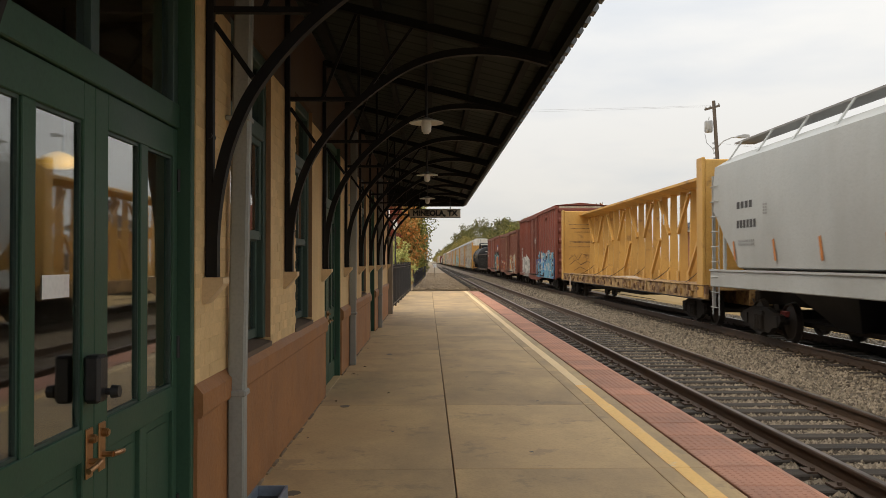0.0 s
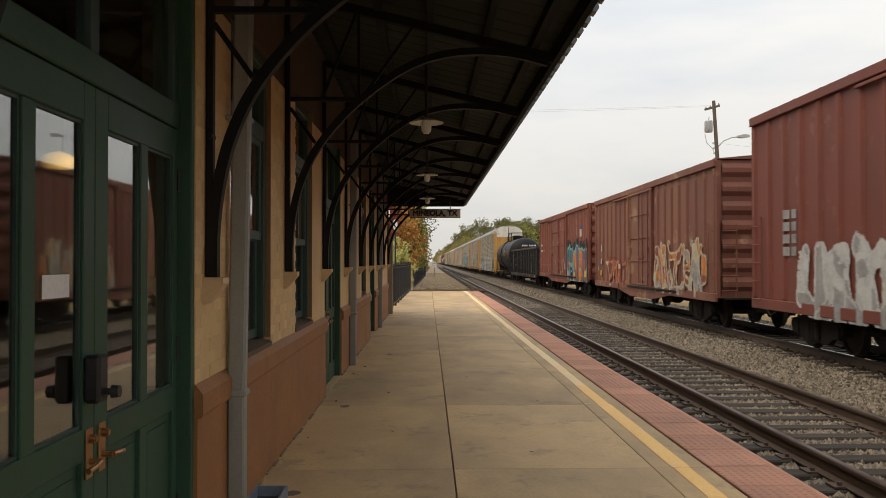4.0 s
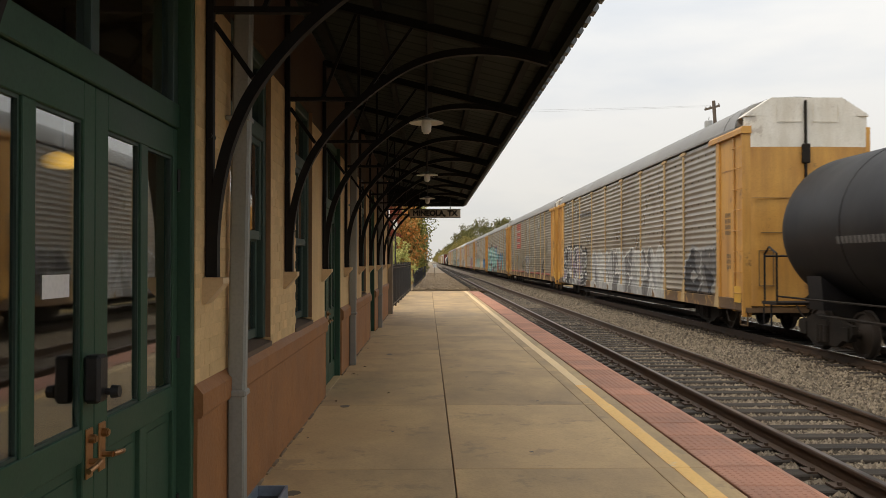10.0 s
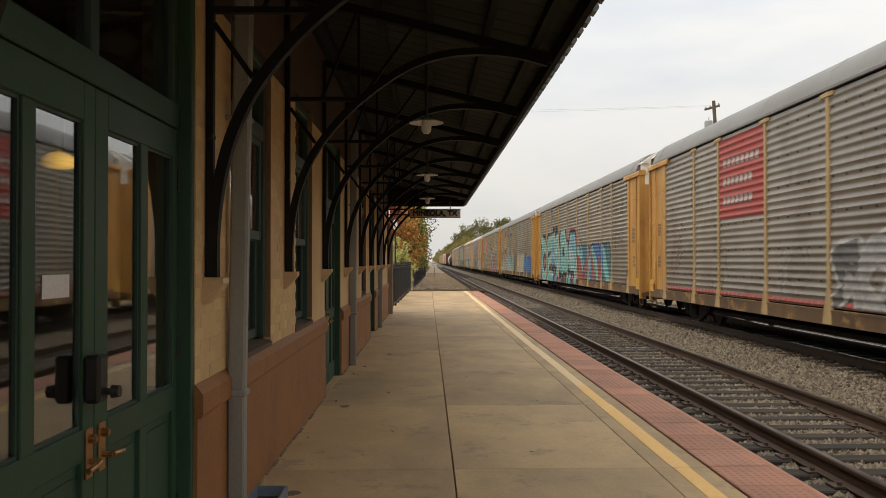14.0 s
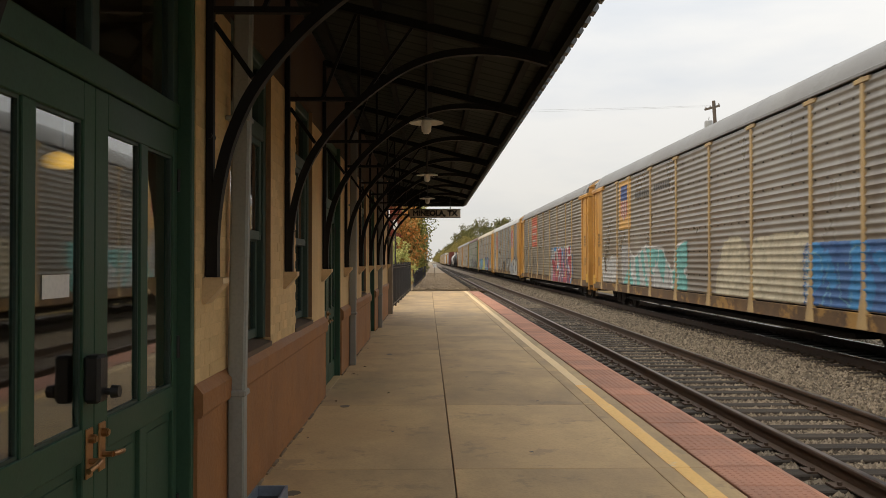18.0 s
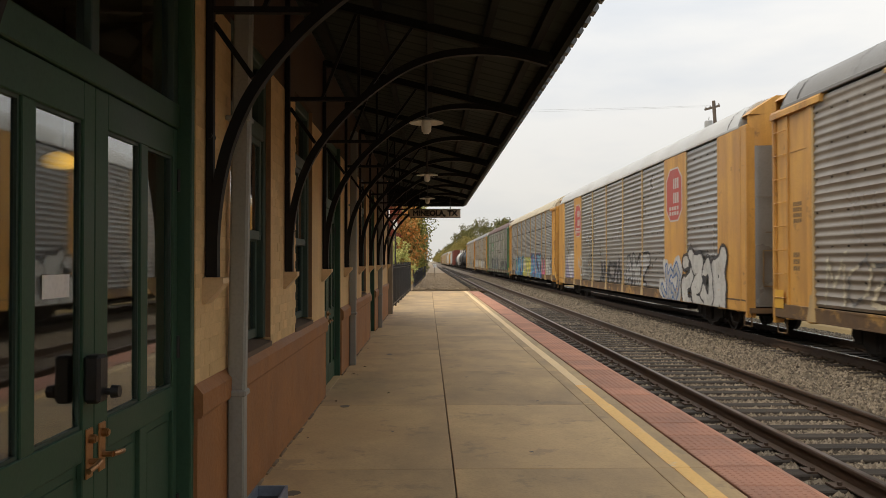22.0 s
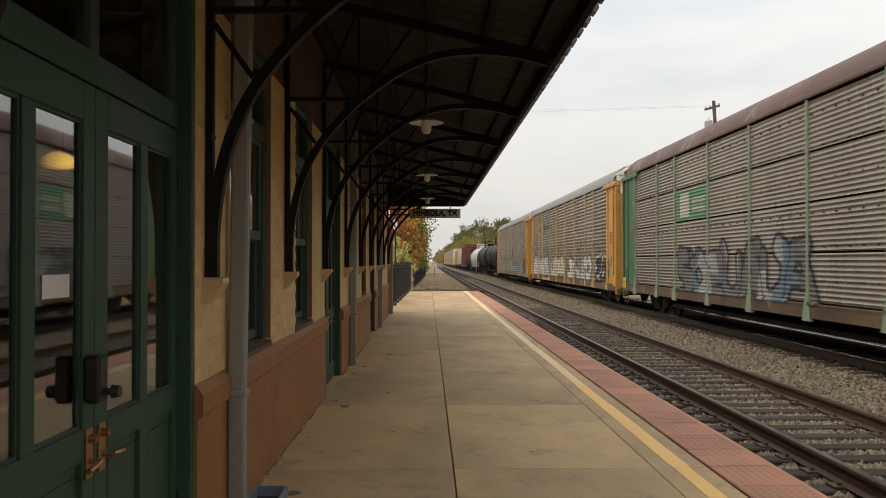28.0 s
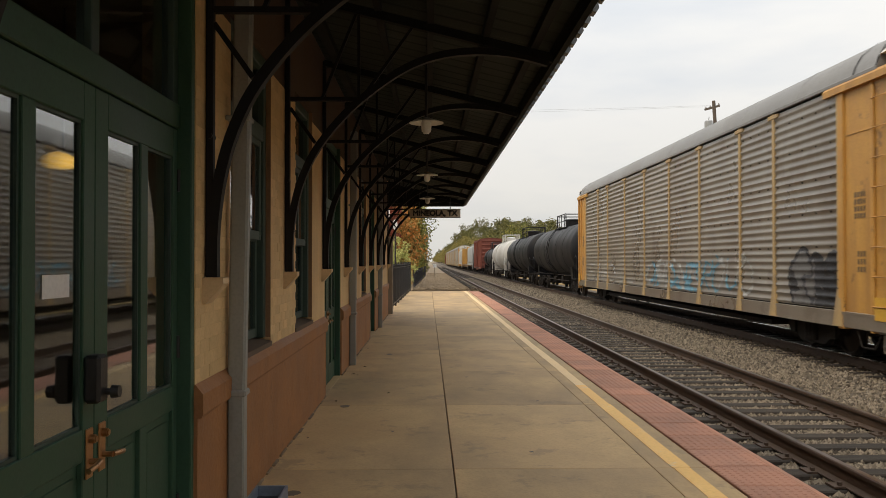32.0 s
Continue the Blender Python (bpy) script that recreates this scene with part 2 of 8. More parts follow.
CANOPY_METAL = material("canopy_sheet_metal", (0.022, 0.029, 0.026), (0.034, 0.042, 0.038), 0.75, spec=0.2, metal=0.0, scale=1.5, fine=40, bump=0.1, dirt=(0.025, 0.03, 0.024), dirt_amount=0.4, dirt_scale=(0.3, 2, 1))
EAVE_METAL = material("galvanised_eave", (0.13, 0.135, 0.135), (0.22, 0.225, 0.225), 0.5, metal=0.4, scale=5)
PILLAR = material("grey_pillar_stone", (0.24, 0.2, 0.155), (0.32, 0.27, 0.215), 0.85, scale=3, fine=40, bump=0.3)
PIPE = material("grey_downpipe_paint", (0.24, 0.245, 0.225), (0.31, 0.315, 0.29), 0.5, scale=2, fine=50, bump=0.05, dirt=(0.13, 0.12, 0.1), dirt_amount=0.4, dirt_scale=(1, 1, 0.2))
BRASS = material("aged_brass", (0.38, 0.2, 0.09), (0.5, 0.28, 0.13), 0.35, metal=0.85, scale=8, fine=60)
BLACK = material("black_metal", (0.012, 0.012, 0.013), (0.022, 0.022, 0.023), 0.45, scale=6, fine=60)
PAPER = material("white_paper", (0.75, 0.74, 0.72), (0.82, 0.81, 0.79), 0.8, scale=3)
WHITE_ENAMEL = material("white_enamel", (0.62, 0.61, 0.57), (0.7, 0.69, 0.65), 0.35, scale=4)
SILL_STONE = material("dark_sill_stone", (0.11, 0.07, 0.045), (0.15, 0.1, 0.065), 0.8, scale=4, fine=50)
REVEAL = material("brown_reveal", (0.24, 0.13, 0.065), (0.3, 0.17, 0.09), 0.75, scale=2)
GLASS = glass_material("door_glass")
FROST = material("milky_glass_globe", (0.72, 0.71, 0.68), (0.8, 0.79, 0.76), 0.25, scale=4)
SIGN_WOOD = material("pale_sign_board", (0.6, 0.5, 0.37), (0.7, 0.6, 0.45), 0.7, scale=3, fine=40)
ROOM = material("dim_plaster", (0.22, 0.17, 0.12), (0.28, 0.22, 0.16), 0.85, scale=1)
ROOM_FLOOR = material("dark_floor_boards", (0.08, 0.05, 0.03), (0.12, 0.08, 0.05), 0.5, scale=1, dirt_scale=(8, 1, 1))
GLOW = fading_lamp("warm_lamp_globe", (1.0, 0.55, 0.09), 1.15, (-2.9, 6.9, 2.46), 0.24)
FENCE = material("black_fence_paint", (0.02, 0.021, 0.025), (0.035, 0.036, 0.04), 0.4, scale=4)
BLUE_BIN = material("blue_grey_plastic", (0.16, 0.19, 0.24), (0.22, 0.26, 0.31), 0.5, scale=4)
# Same blue-grey, much darker: the shade inside the box is in the colour
BLUE_BIN_IN = material("dark_bin_inside", (0.03, 0.035, 0.045), (0.05, 0.055, 0.065), 0.7, scale=4)

BALLAST = material("ballast_ground", (0.12, 0.096, 0.07), (0.21, 0.172, 0.127), 0.95, scale=1.2, fine=22, bump=1.0, dirt=(0.085, 0.068, 0.05), dirt_amount=0.6)
STONE = material("ballast_stone", (0.17, 0.148, 0.122), (0.3, 0.265, 0.22), 0.9, scale=9, fine=60, bump=0.2)
TIE = material("weathered_tie", (0.022, 0.017, 0.013), (0.046, 0.036, 0.027), 0.9, scale=6, fine=50, bump=0.5, dirt=(0.1, 0.082, 0.062), dirt_amount=0.4, dirt_scale=(0.4, 3, 1), vary=0.2)
RAIL = material("rusty_rail", (0.055, 0.034, 0.021), (0.095, 0.06, 0.038), 0.7, metal=0.1, scale=3, fine=60, bump=0.2)
RAIL_TOP = material("worn_rail_head", (0.14, 0.115, 0.1), (0.22, 0.19, 0.17), 0.35, metal=0.8, scale=3, dirt_scale=(1, 0.05, 1))
RAIL_BRIGHT = material("bright_rail_head", (0.5, 0.5, 0.5), (0.6, 0.6, 0.6), 0.22, metal=0.95, scale=3)
GROUND = material("dry_ground", (0.24, 0.19, 0.12), (0.34, 0.28, 0.18), 0.95, scale=0.06, fine=3, bump=0.4, dirt=(0.16, 0.15, 0.08), dirt_amount=0.6)
GRAVEL = material("pale_gravel", (0.2, 0.145, 0.09), (0.36, 0.27, 0.175), 0.95, scale=0.9, fine=9, bump=1.0, dirt=(0.12, 0.095, 0.065), dirt_amount=0.6, spot=(0.09, 0.08, 0.06), spot_amount=0.7, spot_scale=0.9)
DRY_GRASS = material("dry_grass", (0.27, 0.175, 0.06), (0.37, 0.25, 0.095), 0.95, scale=0.25, fine=9, bump=0.8, dirt=(0.2, 0.145, 0.06), dirt_amount=0.6)
ASPHALT = material("street_asphalt", (0.05, 0.05, 0.05), (0.08, 0.08, 0.08), 0.9, scale=0.4, fine=20)
# ---------------------------------------------------------------- ground and platform
RAIL_Z = -0.13
TRACK_X = (4.42, 8.77)

ground = thing("ground", Geo().add([(-3000, -600, -0.62), (3000, -600, -0.62), (3000, 4000, -0.62), (-3000, 4000, -0.62)], [(0, 1, 2, 3)]), GROUND,
               "dry tan ground with thin grass", "ground", kind="structure")
gravel = thing("gravel_strip", Geo().prism([(-9, -0.61), (2.75, -0.61), (2.6, -0.2), (1.8, -0.13), (-9, -0.13)], 1, 47.15, 420), GRAVEL,
               "pale brown gravel path beyond the platform end", "gravel", kind="structure")
verge = thing("dry_verge", Geo().prism([(11.9, -0.61), (26.0, -0.61), (26.0, -0.4), (12.6, -0.42)], 1, -20, 420), DRY_GRASS,
              "dry yellow grass strip beside the far track", "grass verge", kind="structure")

# ballast bed: shoulders fall to the platform and beyond the far track
bed_line = [(2.86, -0.61), (2.86, -0.47), (3.1, -0.45), (3.5, -0.345), (5.4, -0.34), (5.9, -0.4), (6.6, -0.45), (7.3, -0.34), (11.2, -0.34), (12.4, -0.6), (12.4, -0.61)]
# Dark sheet that puts the shade beneath the train into the ballast colour
SHADED_BED = material("oily_ballast", (0.03, 0.024, 0.019), (0.06, 0.048, 0.036), 0.9, scale=1.5, fine=22, bump=1.0, dirt=(0.018, 0.015, 0.012), dirt_amount=0.7)
thing("ballast_oily", Geo().box(7.6, 9.95, -15, 420, -0.345, -0.335), SHADED_BED, "dark sheet between the far rails with the train's shade in its colour", "ballast", kind="structure")
ballast = thing("ballast_bed", Geo().prism(bed_line, 1, -15, 900), BALLAST, "grey-brown crushed stone ballast under both tracks", "ballast", kind="structure")


def stones(name, count, x0, x1, y0, y1, seed, size=(0.012, 0.034), between=False, flat=None, m_=None):
    """Loose crushed stones on the ballast, denser towards the near end."""
    r = np.random.default_rng(seed)
    x = r.uniform(x0, x1, count)
    y = y0 + (y1 - y0) * r.uniform(0, 1, count) ** 1.7
    if between:
        y = 2.0 + 0.535 * np.floor((y - 2.0) / 0.535) + 0.13 + 0.275 * r.uniform(0, 1, count)
    z = np.full(count, flat) if flat is not None else np.interp(x, [p[0] for p in bed_line[1:-1]], [p[1] for p in bed_line[1:-1]])
    base = np.array([(1, 0, 0), (0, 1, 0), (-1, 0, 0), (0, -1, 0), (0.2, 0.1, 1), (0, 0, -1)], float)
    s = r.uniform(size[0], size[1], (count, 1, 1)) * r.uniform(0.6, 1.35, (count, 1, 3))
    v = base[None] * s * r.uniform(0.75, 1.25, (count, 6, 1))
    a = r.uniform(0, 6.28, count)
    ca, sa = np.cos(a)[:, None], np.sin(a)[:, None]
    v = np.stack([v[..., 0] * ca - v[..., 1] * sa, v[..., 0] * sa + v[..., 1] * ca, v[..., 2]], -1)
    v += np.stack([x, y, z + 0.004 + r.uniform(0, 0.03, count) ** 1.4], -1)[:, None, :]
    tri = np.array([(0, 1, 4), (1, 2, 4), (2, 3, 4), (3, 0, 4), (1, 0, 5), (2, 1, 5), (3, 2, 5), (0, 3, 5)])
    f = tri[None] + 6 * np.arange(count)[:, None, None]
    me = bpy.data.meshes.new(name)
    me.from_pydata(v.reshape(-1, 3).tolist(), [], f.reshape(-1, 3).tolist())
    me.materials.append(m_ or STONES)
    return tagged(new(name, me), "loose grey crushed stones of the track ballast", "ballast stones", kind="stuff")


def island_stone(name, low=(0.06, 0.047, 0.034, 1), high=(0.36, 0.3, 0.22, 1)):
    m = bpy.data.materials.new(name)
    m.use_nodes = True
    n, l = m.node_tree.nodes, m.node_tree.links
    g = n.new("ShaderNodeNewGeometry")
    r = n.new("ShaderNodeValToRGB")
    r.color_ramp.elements[0].color, r.color_ramp.elements[1].color = low, high
    l.new(g.outputs["Random Per Island"], r.inputs[0])
    l.new(r.outputs[0], n["Principled BSDF"].inputs["Base Color"])
    n["Principled BSDF"].inputs["Roughness"].default_value = 0.9
    return m


STONES = island_stone("crushed_stone")
PATH_STONES = island_stone("brown_path_gravel", (0.11, 0.078, 0.045, 1), (0.46, 0.35, 0.23, 1))
stones("ballast_stones", 12000, 2.88, 3.6, 4.5, 30, 1)
stones("ballast_stones", 22000, 3.72, 5.12, 5.0, 38, 2, between=True)
stones("ballast_stones", 36000, 5.25, 7.95, 6.5, 45, 3, (0.014, 0.038))
stones("ballast_stones", 5000, 2.88, 3.6, 5.0, -12, 15)
stones("ballast_stones", 7000, 3.72, 5.12, 5.0, -12, 16, between=True)
stones("ballast_stones", 9000, 5.25, 7.95, 7.0, -12, 17, (0.014, 0.038))
stones("ballast_stones", 9000, 2.88, 3.6, 28, 110, 5, (0.025, 0.06))
stones("ballast_stones", 9000, 3.72, 5.12, 36, 100, 6, (0.025, 0.05), between=True)
stones("ballast_stones", 20000, 5.25, 7.95, 40, 130, 7, (0.03, 0.07))
stones("gravel_stones", 16000, -1.2, 2.6, 47.3, 130, 8, (0.015, 0.045), flat=-0.135, m_=PATH_STONES)
stones("ballast_stones", 14000, 9.7, 12.2, 9, 45, 4, (0.018, 0.045))

def litter(count, seed):
    """Dry leaves and weed tufts blown along the platform end."""
    r = np.random.default_rng(seed)
    x, y = r.uniform(-1.0, 3.2, count), 47.3 + np.abs(r.normal(0, 5.5, count)) * r.uniform(0, 1, count)
    s = r.uniform(0.03, 0.09, count)
    a = r.uniform(0, 6.28, count)
    g = Geo()
    for i in range(count):
        c, d = math.cos(a[i]) * s[i], math.sin(a[i]) * s[i]
        z = -0.12 + 0.12 * math.exp(-(y[i] - 47.3)) * r.uniform(0, 1)
        g.v += [(x[i] - c, y[i] - d, z), (x[i] + d * 0.6, y[i] - c * 0.6, z + s[i] * 0.5), (x[i] + c, y[i] + d, z + 0.01), (x[i] - d * 0.6, y[i] + c * 0.6, z + s[i] * 0.6)]
        g.f.append((4 * i, 4 * i + 1, 4 * i + 2, 4 * i + 3))
    return thing("leaf_litter", g, LITTER, "dry brown leaves and weeds along the platform end", "leaf litter", kind="stuff")


LITTER = leaf_material("dry_leaf_litter", (0.05, 0.036, 0.022), (0.22, 0.16, 0.09))
litter(5200, 9)

# platform: a body, and slabs and tiles on it
platform = thing("platform", Geo().box(-1.30, 2.80, -6, 47.0, -0.6, -0.06), CONCRETE_DARK, "low concrete station platform with red tactile edge", "platform", kind="structure")
kerb = part("platform_kerb", Geo().cbox(2.775, 2.83, -6, 47.05, -0.6, -0.004, 0.008), TACTILE, platform, "reddish concrete platform nosing")
for x0, x1 in ((-1.30, 0.2), (0.2, 1.81), (1.81, 2.25)):
    me = Geo().cbox(x0 + (0.005 if x0 == 0.2 else 0.0025), x1 - (0.005 if x1 == 0.2 else 0.0025), 0.002, 3.018, -0.08, 0.0, 0.004).mesh("slab", CONCRETE)
    for i in range(-2, 15):
        s = part("slab", me, None, platform)
        s.location = (0, 0.76 + 3.02 * i, 0)
    part("slab", Geo().cbox(x0 + 0.0025, x1 - 0.0025, 46.062, 47.5, -0.08, 0.0, 0.004), CONCRETE, platform)


def tactile_mesh():
    g = Geo().cbox(2.274, 2.775, 0.01, 0.6, -0.07, 0.0, 0.005)
    for i in range(8):
        for j in range(9):
            cx, cy = 2.262 + 0.064 * (i + 0.5), 0.003 + 0.0671 * (j + 0.5)
            g.add([(cx - 0.014, cy - 0.014, 0), (cx + 0.014, cy - 0.014, 0), (cx + 0.014, cy + 0.014, 0), (cx - 0.014, cy + 0.014, 0),
                   (cx - 0.008, cy - 0.008, 0.004), (cx + 0.008, cy - 0.008, 0.004), (cx + 0.008, cy + 0.008, 0.004), (cx - 0.008, cy + 0.008, 0.004)],
                  [(4, 5, 6, 7), (0, 1, 5, 4), (1, 2, 6, 5), (2, 3, 7, 6), (3, 0, 4, 7)])
    return g.mesh("tactile_tile", TACTILE)


tile = tactile_mesh()
for i in range(-10, 77):
    t_ob = part("tactile_tile", tile, None, platform)
    t_ob.location = (0, 0.15 + 0.61 * i + random.uniform(-0.006, 0.006), random.uniform(-0.002, 0.001))
line, pale = Geo(), Geo()
for i in range(-3, 31):
    y0 = 0.76 + 1.51 * i
    (line if i < 7 else pale).box(1.965 + 0.008 * math.sin(i), 2.105 + 0.008 * math.sin(i * 1.7), y0 + 0.002, y0 + 1.508, 0.0, 0.004)
part("yellow_line", line, YELLOW_LINE, platform, "yellow safety line")
part("worn_line", pale, PALE_LINE, platform, "safety line worn to a pale cream")


# ---------------------------------------------------------------- tracks
def rail_mesh(name, x, y0, y1):
    z = RAIL_Z
    pts = [(-0.075, -0.17), (0.075, -0.17), (0.075, -0.158), (0.012, -0.14), (0.01, -0.045), (0.036, -0.036), (0.036, -0.006), (0.03, 0.0), (-0.03, 0.0), (-0.036, -0.006),
           (-0.036, -0.036), (-0.01, -0.045), (-0.012, -0.14), (-0.075, -0.158)]
    return Geo().prism([(x + a, z + b) for a, b in pts], 1, y0, y1)


def track(name, cx, seed, head, label):
    tr = thing(name, None, None, label, "railway track", kind="structure")
    for s in (-0.755, 0.755):
        part("rail", rail_mesh("rail", cx + s, -15, 900), RAIL, tr, "rust-brown steel rail", smooth=True)
        part("rail_head", Geo().box(cx + s - 0.026, cx + s + 0.026, -15, 900, RAIL_Z - 0.001, RAIL_Z + 0.0025), head, tr, "polished running surface")
    r = random.Random(seed)
    me = Geo().cbox(-1.3, 1.3, -0.115, 0.115, -0.18, 0.0, 0.015).mesh("tie", TIE)
    plate = Geo()
    far = Geo()
    for i in range(-30, 520):
        y = 2.0 + 0.535 * i + r.uniform(-0.015, 0.015)
        if i < 110:
            t_ = part("tie", me, None, tr)
            t_.location, t_.rotation_euler = (cx + r.uniform(-0.05, 0.05), y, RAIL_Z - 0.172 + r.uniform(-0.012, 0.004)), (0, 0, r.uniform(-0.012, 0.012))
            for s in (-0.755, 0.755):
                plate.box(cx + s - 0.17, cx + s + 0.17, y - 0.09, y + 0.09, RAIL_Z - 0.172, RAIL_Z - 0.155)
                for k in (-0.1, 0.1):
                    plate.box(cx + s + k - 0.016, cx + s + k + 0.016, y - 0.05, y - 0.015, RAIL_Z - 0.158, RAIL_Z - 0.125)
        else:
            far.box(cx - 1.3, cx + 1.3, y - 0.11, y + 0.11, RAIL_Z - 0.35, RAIL_Z - 0.18)
    tagged(part("tie_plates", plate, RAIL, tr, "rusty tie plates with spikes"), kind="stuff")
    tagged(part("far_ties", far, TIE, tr), kind="stuff")
    return tr


track("track_near", TRACK_X[0], 11, RAIL_TOP, "rusty railway track on weathered wooden ties")
track("track_far", TRACK_X[1], 12, RAIL_BRIGHT, "railway track with polished rail heads carrying the train")

# ---------------------------------------------------------------- station building
WALL_X = -1.28
OPENINGS = [(2.28, 4.68, 0.0, 3.55), (5.5, 6.91, 1.0, 3.3), (8.17, 9.37, 1.0, 3.3), (10.49, 12.4, 0.0, 3.3), (13.9, 15.1, 1.0, 3.3), (16.27, 17.45, 1.0, 3.3), (18.55, 20.2, 0.0, 3.3),
            (21.6, 23.0, 1.0, 3.3)]
WALL_END = 26.75


def wall_pieces():
    y = -5.0
    for o in OPENINGS + [(WALL_END, None, 0, 0)]:
        yield y, o[0]
        y = o[1]


piers = [Geo().box(WALL_X - 0.3, WALL_X, a, b, 0.98, 3.2) for a, b in wall_pieces()]
wall_ob = thing("wall_platform_side", None, None, "cream-painted brick station wall between windows", "wall", kind="structure")
for g in piers:
    part("pier", g, CREAM, wall_ob, "cream-painted brick pier")
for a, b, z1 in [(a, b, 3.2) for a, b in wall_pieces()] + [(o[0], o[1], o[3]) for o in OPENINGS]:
    part("upper_wall", Geo().box(WALL_X - 0.3, WALL_X - 0.002, a, b, z1, 4.6), UPPER, wall_ob, "upper wall with the canopy's shade in its dark brown colour")
runs = [(-5.0, 2.28), (4.68, 10.49), (12.4, 18.55), (20.2, WALL_END)]
for a, b in runs:
    part("wainscot", Geo().box(WALL_X - 0.3, WALL_X + 0.015, a, b, -0.02, 0.80), WAINSCOT, wall_ob, "brown painted lower wall")
    part("water_table", Geo().prism([(WALL_X - 0.1, 0.80), (WALL_X + 0.035, 0.80), (WALL_X + 0.045, 0.82), (WALL_X + 0.045, 0.93), (WALL_X + 0.002, 0.985), (WALL_X - 0.1, 0.985)], 1, a, b), WAINSCOT, wall_ob, "brown sloping ledge along the wall")
seal = Geo()
for a, b in runs:
    y = a
    while y < b - 0.1:
        n_ = min(b, y + random.uniform(0.1, 0.4))
        seal.box(WALL_X + 0.012, WALL_X + 0.022 + random.uniform(0, 0.02), y, n_, 0.0, 0.004 + random.uniform(0, 0.014))
        y = n_ + random.uniform(0.0, 0.16)
tagged(part("floor_sealant", seal, SEALANT, wall_ob, "ragged pale sealant at the wall foot"), kind="stuff")
# remaining walls, roof and rooms close the building
shell = Geo().box(-9.3, -9.0, -5, WALL_END, -0.02, 4.6).box(-9.0, WALL_X, WALL_END - 0.3, WALL_END - 0.001, -0.02, 4.6).box(-9.0, WALL_X - 0.3, -5.3, -5, -0.02, 4.6)
thing("wall_outer", shell, CREAM, "cream outer walls of the station", "wall", kind="structure")
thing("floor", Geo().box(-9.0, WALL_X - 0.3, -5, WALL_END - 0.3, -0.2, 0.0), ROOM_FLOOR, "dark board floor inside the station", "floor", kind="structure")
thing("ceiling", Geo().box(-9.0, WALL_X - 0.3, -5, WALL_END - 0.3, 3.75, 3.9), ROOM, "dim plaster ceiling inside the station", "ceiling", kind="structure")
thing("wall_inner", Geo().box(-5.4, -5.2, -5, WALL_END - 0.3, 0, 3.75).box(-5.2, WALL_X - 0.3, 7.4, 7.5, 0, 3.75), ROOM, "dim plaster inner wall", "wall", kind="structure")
thing("station_roof", Geo().prism([(-9.8, 4.6), (WALL_X + 0.06, 4.6), (WALL_X + 0.06, 4.72), (-5.2, 7.0), (-9.8, 4.75)], 1, -5.6, WALL_END + 0.4), CANOPY_METAL,
      "low pitched dark metal roof of the station", "roof", kind="structure")

# painted bricks of the two piers beside the first window
brick_mesh = Geo().cbox(-0.006, 0.0015, 0.0009, 0.1991, 0.0009, 0.0741, 0.0014).mesh("brick", CREAM)
half_mesh = Geo().cbox(-0.006, 0.0015, 0.0009, 0.0991, 0.0009, 0.0741, 0.0014).mesh("brick", CREAM)
for y0, y1 in ((4.68, 5.5), (6.91, 8.17)):
    for c in range(29):
        y = y0 + (0.0 if c % 2 else -0.1)
        z = 0.99 + 0.075 * c
        while y < y1 - 0.05:
            if y < y0 - 0.01 or y + 0.2 > y1 + 0.01:
                b_ob = part("brick", half_mesh, None, wall_ob)
                b_ob.location = (WALL_X, max(y, y0), z)
            else:
                b_ob = part("brick", brick_mesh, None, wall_ob)
                b_ob.location = (WALL_X + random.uniform(-0.001, 0.001), y, z)
            y += 0.2


